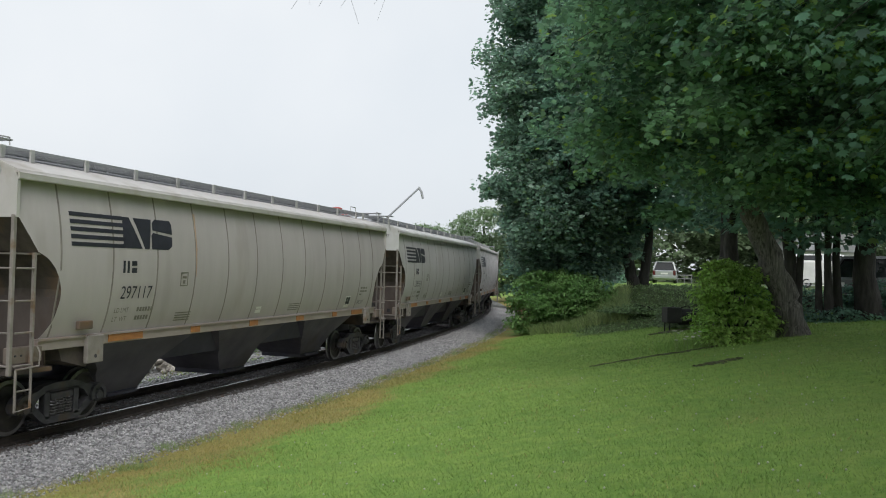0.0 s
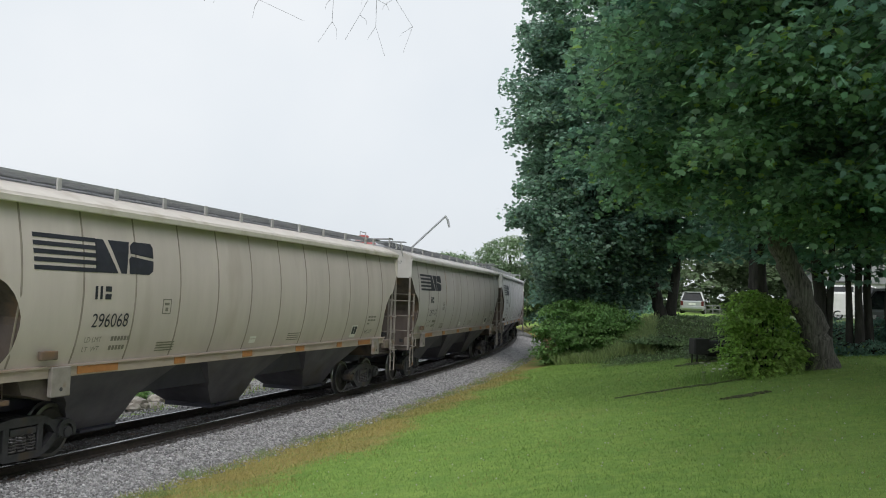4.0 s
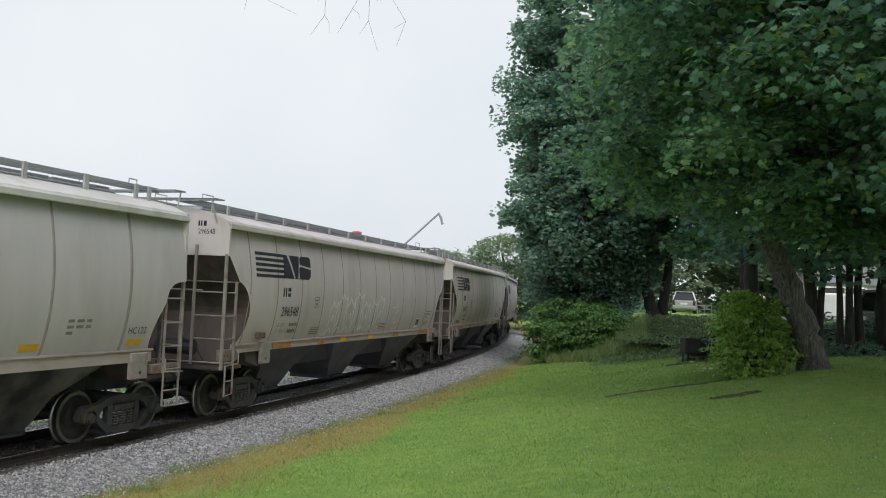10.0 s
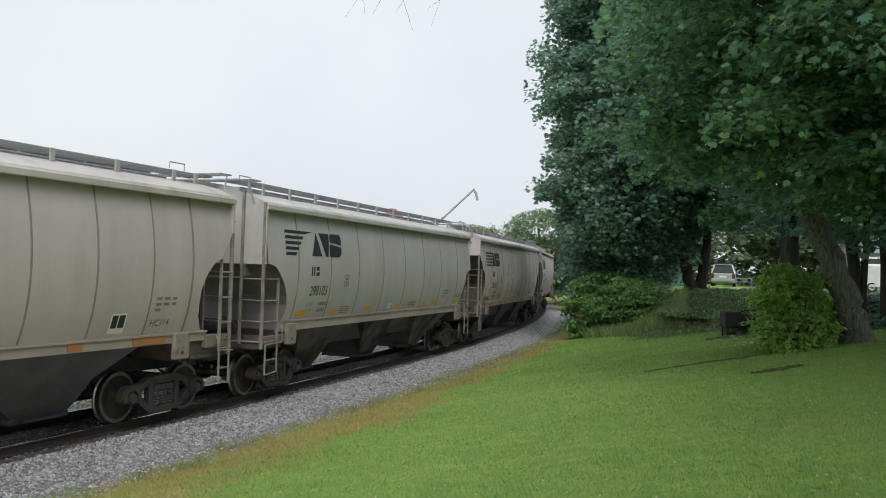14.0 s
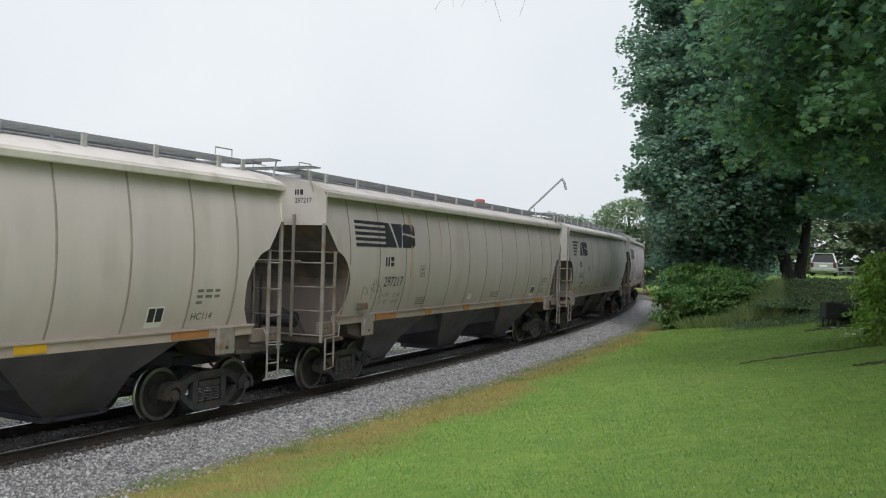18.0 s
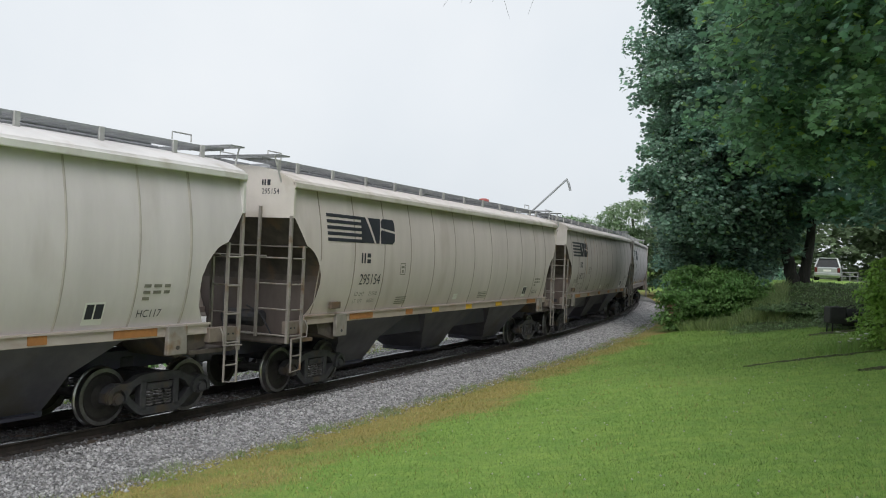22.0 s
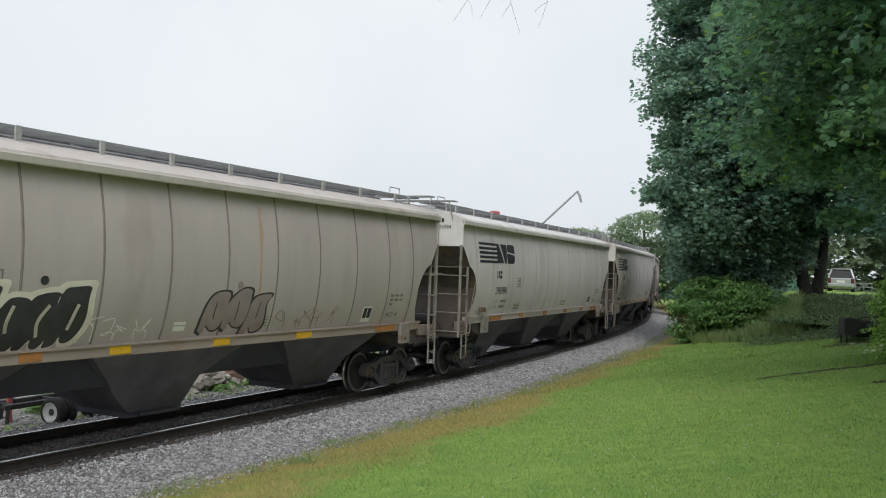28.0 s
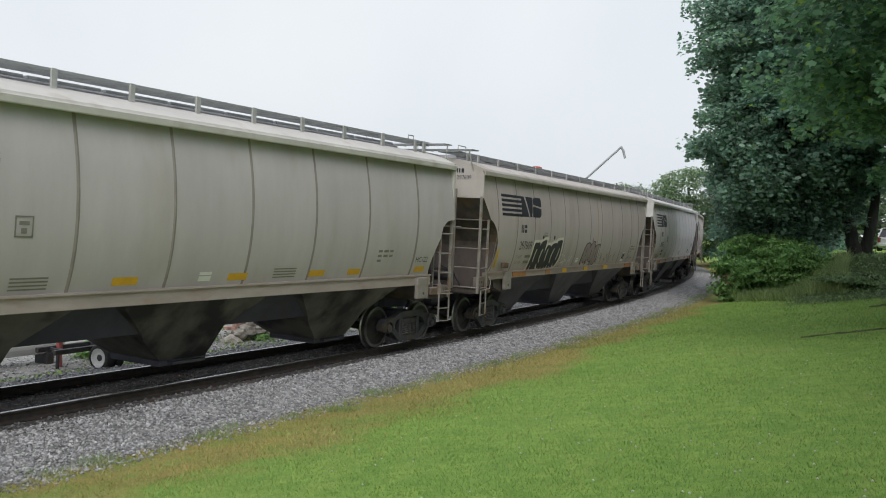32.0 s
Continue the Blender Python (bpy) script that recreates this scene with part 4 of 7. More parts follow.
def build_car(straight):
    """One covered hopper without its own marks; its middle at the origin, its front towards x, rail top at z = 0."""
    paint = M_PAINT_GREY if straight else M_PAINT
    car = root("covered_hopper_car", Matrix(), "dusty grey covered hopper car with navy marks rolling past", "freight car", "cars of the train")
    part("body_shell", build_shell(straight), paint, car, smooth=True)
    HALF = CORNERS[straight]
    IN = 8.13 - HALF      # the straight-ended kind is shorter by this at each end
    part("roof", build_roof(HALF), M_PAINT_ROOF, car, smooth=False)
    for e in (-1, 1):
        # on rounded cars the slope sheet is darker than the plate below it
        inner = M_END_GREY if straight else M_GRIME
        part("slope_sheet", build_slope(e, straight), inner, car, "inner slope sheet")
        plate = part("end_plate", build_end_plate(e, straight), M_END_GREY if straight else M_END_PLATE, car, "upright closing plate")
        bm = bmesh.new()
        xa, xb = e * (HALF - 1.05), e * (HALF - (1.035 if straight else 0.985))
        prism(bm, [(xa, 1.3), (xb, 1.3), (xb, 1.42), (xa, 1.42)], -1.05, -0.92)
        part("drain_hole", bm, M_TRUCK, plate)
        if not straight:
            bm = bmesh.new()
            xa, xb = e * (HALF - 0.50), e * (HALF - 0.42)
            box(bm, min(xa, xb), max(xa, xb), -1.58, 1.58, 2.955, 2.985)
            part("slope_stiffener", bm, M_LADDER, car)
        for y in (-1.02, 1.02) if straight else ():
            bm = bmesh.new()
            xa, xb = e * (HALF - 0.30), e * (HALF - 0.02)
            prism(bm, [(xa, 2.66), (xb, 2.66), (xb, 2.93)], y - 0.012, y + 0.012)
            bmesh.ops.recalc_face_normals(bm, faces=bm.faces)
            part("corner_gusset", bm, M_LADDER, car)
        part("end_sheet", build_end_sheet(e, straight), M_PAINT_ROOF, car)
    # side sills
    for side in (-1, 1):
        bm = bmesh.new()
        y = side * 1.46
        z1 = 1.66 if straight else 1.61
        xs = 6.55 if straight else 7.5
        box(bm, -xs, xs, min(y, y - side * 0.12), max(y, y - side * 0.12), 1.42, z1, 0.008)
        box(bm, -xs, xs, min(y, y + side * 0.03), max(y, y + side * 0.03), z1 - 0.03, z1 + 0.005)
        part("side_sill", bm, M_SILL, car)
        # weld seams
        for k in range(8 if straight else 12):
            x = -6.1 + 1.695 * k if straight else min(-7.2 + 1.325 * k, 6.886)
            bm = bmesh.new()
            zs = [z for z in SHELL_ROWS[2:] if abs(x) < end_x(z, straight) - 0.03]
            w = 0.022 if not straight else 0.030
            rows = [[bm.verts.new((x - w, side * (side_y(z) + 0.0005), z)), bm.verts.new((x, side * (side_y(z) + 0.007), z)), bm.verts.new((x + w, side * (side_y(z) + 0.0005), z))] for z in zs]
            for a, b in zip(rows, rows[1:]):
                bm.faces.new((a[0], a[1], b[1], b[0]))
                bm.faces.new((a[1], a[2], b[2], b[1]))
            part("seam", bm, M_SEAM, car)
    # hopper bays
    part("hopper_skirt", build_skirt(-5.42 + IN, 5.42 - IN), M_HOPPER_SHADED, car)
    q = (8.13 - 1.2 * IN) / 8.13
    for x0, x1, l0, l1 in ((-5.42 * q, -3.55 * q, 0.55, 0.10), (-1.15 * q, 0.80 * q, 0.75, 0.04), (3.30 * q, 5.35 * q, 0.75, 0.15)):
        bay = part("hopper_bay", build_bay(x0, x1, l0, l1), M_HOPPER_DUSTY if straight else M_HOPPER_LIT, car)
        bm = bmesh.new()
        a0, a1 = x0 + l0, x1 - l1
        box(bm, a0 - 0.03, a1 + 0.03, -0.61, 0.61, 0.25, 0.35, 0.01)
        box(bm, a0 + 0.15, a1 - 0.15, -0.72, -0.61, 0.28, 0.33)
        part("outlet_gate", bm, M_HOPPER_SHADED, bay)
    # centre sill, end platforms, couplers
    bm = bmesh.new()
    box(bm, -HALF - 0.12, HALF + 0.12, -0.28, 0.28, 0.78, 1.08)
    part("centre_sill", bm, M_HOPPER_SHADED, car)
    for e in (-1, 1):
        bm = bmesh.new()
        box(bm, min(e * (7.1 - IN), e * (8.15 - IN)), max(e * (7.1 - IN), e * (8.15 - IN)), -1.42, 1.42, 1.08, 1.15)
        box(bm, min(e * (8.1 - IN), e * (8.17 - IN)), max(e * (8.1 - IN), e * (8.17 - IN)), -1.5, 1.5, 1.10, 1.23, 0.01)
        part("end_platform", bm, M_GRIME, car)
        bm = bmesh.new()
        box(bm, min(e * (8.1 - IN), e * (8.75 - IN)), max(e * (8.1 - IN), e * (8.75 - IN)), -0.08, 0.08, 0.78, 0.93, 0.02)
        box(bm, min(e * (8.62 - IN), e * (8.95 - IN)), max(e * (8.62 - IN), e * (8.95 - IN)), -0.15, 0.13, 0.70, 1.0, 0.03)
        part("coupler", bm, M_TRUCK, car)
        bm = bmesh.new()
        tube(bm, [(e * (8.1 - IN), 0.35, 0.85), (e * (8.45 - IN), 0.38, 0.6), (e * (8.75 - IN), 0.2, 0.48), (e * (8.93 - IN), 0.1, 0.55)], 0.025, 6)
        part("air_hose", bm, M_TRUCK, car)
        # bolster webs and jacking pads on both sides
        for side in (-1, 1):
            bm = bmesh.new()
            y = side * 1.44
            ys = (min(y, side * 1.53), max(y, side * 1.53))
            xp = (6.637, 6.956) if e > 0 and not straight else (5.95, 6.38)
            box(bm, min(e * xp[0], e * xp[1]), max(e * xp[0], e * xp[1]), ys[0], ys[1], 1.12, 1.60, 0.015)
            pad = part("jacking_pad", bm, M_LADDER, car)
            bm = bmesh.new()
            xh = e * sum(xp) / 2
            prism(bm, [(xh + 0.035 * math.cos(0.785 * q), 1.24 + 0.035 * math.sin(0.785 * q)) for q in range(8)], side * 1.52, side * 1.533)
            part("pad_hole", bm, M_TRUCK, pad)
            bm = bmesh.new()
            tx = (6.5 if e > 0 else 6.02) if straight else (7.08 if e > 0 else 6.43)
            prism(bm, [(e * (tx - 0.5), 1.45), (e * (tx + 0.5), 1.45), (e * (tx + 0.4), 1.2), (e * (tx - 0.2), 1.05)], side * 0.3, side * 1.38)
            bmesh.ops.recalc_face_normals(bm, faces=bm.faces)
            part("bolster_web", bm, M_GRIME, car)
            # corner post
            bm = bmesh.new()
            yp = side * 1.555
            box(bm, min(e * (HALF - 0.01), e * (HALF + 0.06)), max(e * (HALF - 0.01), e * (HALF + 0.06)), min(yp, yp - side * 0.06), max(yp, yp - side * 0.06), 1.1, 3.56 if not straight else 4.25, 0.008)
            part("corner_post", bm, M_LADDER, car)
            # side ladder: inner stile and rungs, with a stirrup below
            bm = bmesh.new()
            yl = side * 1.585
            xi = e * (HALF - (0.55 if straight else 0.37))
            zt = 2.99 if not straight else 2.62
            rungs = (1.26, 1.69, 2.14, 2.60) if straight else (1.25, 1.75, 2.24, 2.74)
            box(bm, min(xi, xi + 0.045), max(xi, xi + 0.045), min(yl, yl - side * 0.05), max(yl, yl - side * 0.05), 1.2, zt)
            for z in rungs:
                tube(bm, [(xi, yl, z), (e * HALF, yl, z)], 0.016, 6)
            part("side_ladder", bm, M_LADDER, car)
            # the sill's stub between the closing plate and the corner post
            bm = bmesh.new()
            xa, xb = e * (6.50 if straight else 7.45), e * (HALF + 0.0)
            za, zb = (1.19, 1.36) if straight else (1.27, 1.52)
            box(bm, min(xa, xb), max(xa, xb), min(side * 1.38, side * 1.52), max(side * 1.38, side * 1.52), za, zb, 0.012)
            stub = part("sill_end", bm, M_STUB, car)
            for xk in (0.10, 0.22):
                bm = bmesh.new()
                prism(bm, [(e * (HALF - xk) + 0.018 * math.cos(1.047 * q), (za + zb) / 2 + 0.018 * math.sin(1.047 * q)) for q in range(6)], side * 1.515, side * 1.535)
                part("bolt", bm, M_TRUCK, stub)
            bm = bmesh.new()
            tube(bm, [(xi, yl, 1.46), (xi, yl, 0.58), (e * (HALF - 0.05), yl, 0.55), (e * (HALF - 0.05), yl, 1.2)], 0.022, 6)
            tube(bm, [(xi, yl, 0.86), (e * (HALF - 0.05), yl, 0.86)], 0.016, 6)
            part("stirrup_step", bm, M_LADDER, car)
            bm = bmesh.new()
            tube(bm, [(xi - e * 0.12, yl, 1.52), (xi - e * 0.12, yl - 0 + side * 0.06, 1.42), (xi - e * 0.1, yl + side * 0.06, 1.22), (e * HALF, yl + side * 0.06, 1.20)], 0.014, 6)
            part("grab_iron", bm, M_LADDER, car)
            # end ladder
            bm = bmesh.new()
            ye = side * (1.02 if straight else 0.82)
            xe = e * (HALF + 0.05)
            box(bm, min(xe, xe + e * 0.05), max(xe, xe + e * 0.05), ye - 0.025, ye + 0.025, 1.2, 3.74 if not straight else 4.46)
            for z in rungs:
                tube(bm, [(xe, ye, z), (xe, side * 1.53, z)], 0.016, 6)
            part("end_ladder", bm, M_LADDER, car)
        # cross rail at the end
        for z, w in ((1.25, 1.5), (2.62 if straight else 2.77, 1.0)):
            bm = bmesh.new()
            tube(bm, [(e * (HALF + 0.06), -w, z), (e * (HALF + 0.06), w, z)], 0.018, 6)
            part("end_handrail", bm, M_LADDER, car)
        # brake gear on the platform
        bm = bmesh.new()
        if e < 0:
            tube(bm, [(e * (7.6 - IN), -0.5, 1.5), (e * (7.6 - IN), 0.4, 1.5)], 0.17, 14)
            tube(bm, [(e * (7.75 - IN), -0.9, 1.16), (e * (7.75 - IN), -0.6, 1.6), (e * (7.7 - IN), -0.2, 1.75)], 0.02, 6)
            tube(bm, [(e * (7.9 - IN), 0.2, 1.16), (e * (7.9 - IN), 0.2, 2.6)], 0.03, 8)
        else:
            box(bm, 7.5 - IN, 7.85 - IN, -0.3, 0.3, 1.16, 1.6, 0.03)
            tube(bm, [(7.95 - IN, 0.5, 1.16), (7.95 - IN, 0.5, 2.4)], 0.03, 8)
        part("brake_gear", bm, M_TRUCK, car)
    # hatches and running boards
    # trough and covers take the darker grating tone for shadow beneath the boards
    bm = bmesh.new()
    box(bm, -7.3 + IN, 7.3 - IN, -0.33, 0.33, 4.51, 4.63, 0.03)
    trough = part("hatch_trough", bm, M_GRATE, car)
    for k in range(10):
        bm = bmesh.new()
        step = (14.4 - 2 * IN) / 10
        x = -7.2 + IN + step * k
        box(bm, x, x + step - 0.06, -0.29, 0.29, 4.625, 4.685, 0.012)
        part("hatch_cover", bm, M_GRATE, trough)
    for side in (-1, 1):
        bm = bmesh.new()
        y0, y1 = side * 0.30, side * 0.87
        up = 0.06 if straight else 0.0
        ya, yb = min(y0, y1), max(y0, y1)
        for k in range(9):
            y = ya + (yb - ya) * k / 8
            box(bm, -8.3 + IN, 8.3 - IN, y - 0.004, y + 0.004, up + 4.655, up + 4.69)
        for k in range(167):
            x = (-8.3 + 0.1 * k) * (8.3 - IN) / 8.3
            box(bm, x - 0.005, x + 0.005, ya, yb, up + 4.662, up + 4.688)
        board = part("running_board", bm, M_GRATE, car, "dark open steel grating walkway")
        xs = [-7.75, -7.1, -5.75, -4.3, -2.85, -1.4, 0.05, 1.5, 2.95, 4.4, 5.85, 7.1, 7.75]
        for x in xs:
            x *= (8.13 - IN) / 8.13
            bm = bmesh.new()
            box(bm, x - 0.05, x + 0.05, min(side * 0.86, side * 0.90), max(side * 0.86, side * 0.90), up + 4.40, up + 4.695, 0.006)
            part("board_bracket", bm, M_BRACKET, board, "pale galvanised bracket")
    for e in (-1, 1):
        x0, x1 = e * (8.0 - IN), e * (8.36 - IN)
        bm = bmesh.new()
        tube(bm, [(x0, -1.3, 4.717), (x1, -1.3, 4.717), (x1, 1.3, 4.717), (x0, 1.3, 4.717), (x0, -1.3, 4.717)], 0.014, 4)
        walkway = part("end_walkway", bm, M_GRATE, car)
        for k in range(1, 6):
            bm = bmesh.new()
            x = x0 + (x1 - x0) * k / 6
            box(bm, x - 0.006, x + 0.006, -1.29, 1.29, 4.70, 4.735)
            part("slat", bm, M_GRATE, walkway)
        for y in (-0.65, 0.0, 0.65):
            bm = bmesh.new()
            box(bm, min(x0, x1), max(x0, x1), y - 0.01, y + 0.01, 4.688, 4.70)
            part("crossbar", bm, M_GRATE, walkway)
        for side in (-1, 1):
            bm = bmesh.new()
            tube(bm, [(e * (8.34 - IN), side * 1.2, 4.70), (e * (8.15 - IN), side * 1.25, 4.2)], 0.018, 6)
            part("walkway_brace", bm, M_BRACKET, car)
            bm = bmesh.new()
            tube(bm, [(e * (7.3 - IN), side * 0.6, 4.75), (e * (7.3 - IN), side * 0.6, 4.88), (e * (7.75 - IN), side * 0.6, 4.88), (e * (7.75 - IN), side * 0.6, 4.75)], 0.014, 6)
            part("roof_grab_iron", bm, M_BRACKET, car)
    draw_out(car, straight)
    for cx in (-6.02, 6.55) if straight else (-6.43, 7.08):
        build_truck(car, cx)
    return car


def emblem(car, broken):
    """The owner's emblem as plain navy shapes: five bars running into two slanted blocks."""
    z, x = (3.13, -6.96) if not broken else (3.15, -6.72)
    for k in range(5):
        y0 = 0.525 - 0.125 * k
        if not broken:
            mark("emblem_bar", [rect(0, 1.40, y0 - 0.03, y0 + 0.04, -0.04)], M_NAVY, car, x, z)
        else:
            mark("emblem_bar", [[(0, y0 - 0.03), (0.95 - 0.12 * k, y0 - 0.03), (1.02 - 0.12 * k + (0.35 if k == 0 else 0), y0 + 0.04), (0.03, y0 + 0.04)]], M_NAVY, car, x, z)
    a = 0.12
    # two slanted blocks, each split by one slit
    mark("emblem_block", [[(1.36, 0.0), (1.92, 0.0), (1.50 + 0.56 * a, 0.56), (1.37, 0.56)] if not broken else [(1.28, 0.0), (1.80, 0.0), (1.46 + 0.56 * a, 0.56)]], M_NAVY, car, x, z)
    mark("emblem_block", [[(2.00, 0.0), (2.14, 0.0), (2.17 + 0.56 * a, 0.56), (1.62 + 0.56 * a, 0.56)]], M_NAVY, car, x, z)
    mark("emblem_block", [[(2.22, 0.0), (2.76, 0.0), (2.88, 0.07), (2.90, 0.25), (2.28, 0.31), (2.22, 0.26)]], M_NAVY, car, x, z)
    mark("emblem_block", [[(2.26, 0.36), (2.90, 0.30), (2.90, 0.50), (2.84, 0.57), (2.36, 0.57), (2.26, 0.50)]], M_NAVY, car, x, z)


def bars(car, name, mat, x, z, rows, label=""):
    """Lettering too small to read, as plain bars: rows of (x0, x1, y, height)."""
    return mark(name, [rect(a, b, y, y + h) for a, b, y, h in rows], mat, car, x, z, label)


def car_marks(car, number, straight, tail, patches):
    emblem(car, straight)
    HALF = CORNERS[straight]
    back = 0.45 if straight else 0.0
    lead = M_NAVY
    bars(car, "owner_mark", lead, -5.60 + back * 0.3, 2.68, [(0.0, 0.06, 0, 0.22), (0.12, 0.18, 0, 0.22), (0.25, 0.40, 0, 0.09), (0.25, 0.40, 0.13, 0.09)])
    text_mesh("car_number", number, 0.34, lead, car, wall_at(-5.62 + back * 0.3, 2.21), 0.92)
    text_mesh("load_stencil", "LD LMT", 0.13, M_DECAL, car, wall_at(-5.70 + back * 0.3, 1.96), 0.95)
    text_mesh("load_stencil", "LT  WT", 0.13, M_DECAL, car, wall_at(-5.70 + back * 0.3, 1.80), 0.95)
    if number == "297217":
        text_mesh("load_stencil", "222300", 0.13, M_DECAL, car, wall_at(-5.08, 1.96), 0.95)
        text_mesh("load_stencil", "63700", 0.13, M_DECAL, car, wall_at(-5.08, 1.80), 0.95)
    elif number == "295154":
        text_mesh("load_stencil", "222500", 0.13, M_DECAL, car, wall_at(-5.08, 1.96), 0.95)
        text_mesh("load_stencil", "63500", 0.13, M_DECAL, car, wall_at(-5.08, 1.80), 0.95)
    else:
        bars(car, "weight_stencil", M_DECAL, -5.04 + back * 0.3, 1.965, [(0.085 * k, 0.085 * k + 0.06, 0, 0.08) for k in range(6)])
        bars(car, "weight_stencil", M_DECAL, -5.04 + back * 0.3, 1.805, [(0.085 * k, 0.085 * k + 0.06, 0, 0.08) for k in range(5)])
    # small square panel mark
    bars(car, "panel_mark", M_DECAL, -3.75 + back * 0.3, 2.42, [(0, 0.26, 0, 0.02), (0, 0.26, 0.26, 0.02), (0, 0.02, 0, 0.28), (0.24, 0.26, 0, 0.28), (0.06, 0.20, 0.16, 0.05), (0.09, 0.17, 0.05, 0.07)])
    bars(car, "small_stencil", M_DECAL, -3.72 + back * 0.3, 1.72, [(0, 0.55, 0.05 * k, 0.022) for k in range(4)])
    bars(car, "small_stencil", M_DECAL, 1.4, 1.74, [(0, 0.6, 0.05 * k, 0.02) for k in range(4)])
    bars(car, "small_stencil", M_DECAL, 6.2 if not straight else 4.5, 1.95 if not straight else 1.9, [(0, 0.14, 0.08 + 0.1 * k, 0.05) for k in range(3)] + [(0.2, 0.36, 0.08 + 0.1 * k, 0.05) for k in range(1, 3)] + [(0.42, 0.54, 0.08 + 0.1 * k, 0.05) for k in range(1, 3)])
    bars(car, "white_tag", M_WHITE_TAG, -0.35, 1.74, [(0, 0.26, 0, 0.08), (0, 0.26, 0.1, 0.05)])
    text_mesh("car_code", tail, 0.18, M_NAVY, car, wall_at(6.0 if straight else 6.15, 1.95 if straight else 1.76), 0.95)
    # routing panel near the front
    if not straight:
        panel = mark("routing_panel", [rect(0, 0.36, 0, 0.34)], M_WHITE_TAG, car, 5.17, 1.68)
        bm = bmesh.new()
        for x0, x1 in ((0.03, 0.16), (0.19, 0.33)):
            flat(bm, rect(x0, x1, 0.09, 0.31))
        for v in bm.verts:
            zz = 1.68 + v.co.y
            v.co = Vector((5.17 + v.co.x, -(side_y(zz) + 0.010 + v.co.z), zz))
        part("black_square", bm, M_NAVY, panel)
        bm = bmesh.new()
        box(bm, -7.02 + 0.35, -7.02 + 0.70, -1.58, -1.50, 1.72, 1.86, 0.01)
        part("placard_holder", bm, M_GRIME, car)
    for x0, x1, kind, low in patches:
        bm = bmesh.new()
        if low:
            box(bm, x0, x1, -1.475, -1.45, 1.45, 1.575)
            part("reflector_strip", bm, M_YELLOW if kind else M_ORANGE, car)
        else:
            mark("reflector_patch", [rect(0, x1 - x0, 0, 0.12)], M_YELLOW if kind else M_ORANGE, car, x0, 1.73)
    # end marks
    y, z = (-0.32, 4.14) if straight else (-0.80, 3.98)
    m = Matrix.Translation((-(HALF + 0.036), y, z)) @ Euler((radians(90), 0, radians(-90))).to_matrix().to_4x4()
    bm = bmesh.new()
    for a, b in ((0.0, 0.035), (0.06, 0.095), (0.13, 0.20)):
        flat(bm, rect(a, b, 0.17, 0.28))
    for v in bm.verts:
        v.co = m @ v.co
    part("end_owner_mark", bm, lead, car)
    text_mesh("end_number", number, 0.155, lead, car, m, 0.9)
    if straight:
        bm = bmesh.new()
        for k, w in enumerate((0.27, 0.25, 0.44, 0.50)):
            flat(bm, rect(0.0, w, -0.10 - 0.075 * k, -0.07 - 0.075 * k))
        for v in bm.verts:
            v.co = m @ v.co
        part("end_stencil", bm, M_DECAL, car)


PATCH_OLD = [(-5.75, -4.75, 0, 1), (-3.1, -2.75, 0, 1), (-0.6, -0.2, 0, 1), (1.9, 2.35, 0, 1), (4.3, 4.6, 0, 1), (5.75, 6.6, 0, 1)]
PATCH_MIX = [(-5.75, -4.75, 0, 1), (-3.1, -2.75, 0, 1), (-1.6, -1.2, 1, 1), (0.6, 1.0, 1, 1), (2.9, 3.4, 1, 1), (5.75, 6.6, 0, 1)]
PATCH_FEW = PATCH_MIX[:4] + [(2.9, 3.4, 0, 1), (5.75, 6.6, 0, 1)]
PATCH_NEW = [(-5.95, -5.4, 1, 0), (-4.1, -3.7, 1, 0), (-2.0, -1.55, 1, 0), (0.3, 0.75, 1, 0), (2.4, 2.85, 1, 0), (3.6, 4.0, 1, 0), (6.05, 6.45, 1, 0)]


CARS = [  # place in the train, straight-ended kind, number, code, reflectors
    (-3, 0, "295037", "HC117", PATCH_OLD), (-2, 0, "296037", "HC117", PATCH_OLD), (-1, 0, "295037", "HC117", PATCH_OLD),
    (0, 0, "297117", "HC117", PATCH_OLD), (1, 0, "296068", "HC117", PATCH_OLD), (2, 0, "296548", "HC117", PATCH_FEW), (3, 1, "298103", "HC122", PATCH_NEW),
    (4, 0, "297217", "HC114", PATCH_OLD), (5, 0, "295154", "HC114", PATCH_MIX), (6, 0, "296984", "HC117", PATCH_OLD), (7, 0, "297609", "HC114", PATCH_MIX),
    (8, 1, "298122", "HC122", PATCH_NEW)]
RUN = [(0.0, 9.35), (3.0, 21.72), (6.0, 34.08), (9.0, 46.45), (13.0, 62.90), (16.5, 77.10), (19.0, 87.62), (23.0, 104.25), (28.0, 125.05), (30.0, 133.35), (32.0, 141.75)]
DUST = {-1: (1.20, 1.24, 1.27), 0: (1.15, 1.14, 1.15), 1: (1.32, 1.26, 1.20), 2: (1.27, 1.21, 1.25), 3: (1.22, 1.21, 1.23), 4: (1.17, 1.12, 1.11), 5: (1.46, 1.39, 1.37), 6: (1.55, 1.54, 1.59),
        7: (1.11, 1.04, 1.02), 8: (1.21, 1.19, 1.19)}
KIND = {c[0]: c[1] for c in CARS}


def run_at(t):
    return float(np.interp(t, [r[0] for r in RUN], [r[1] for r in RUN]))


def behind(place):
    """How far a car's rear coupler stands behind that of the first car."""
    if place <= 0:
        return place * LENGTH[0]
    return sum(LENGTH[KIND[k]] for k in range(1, place + 1))


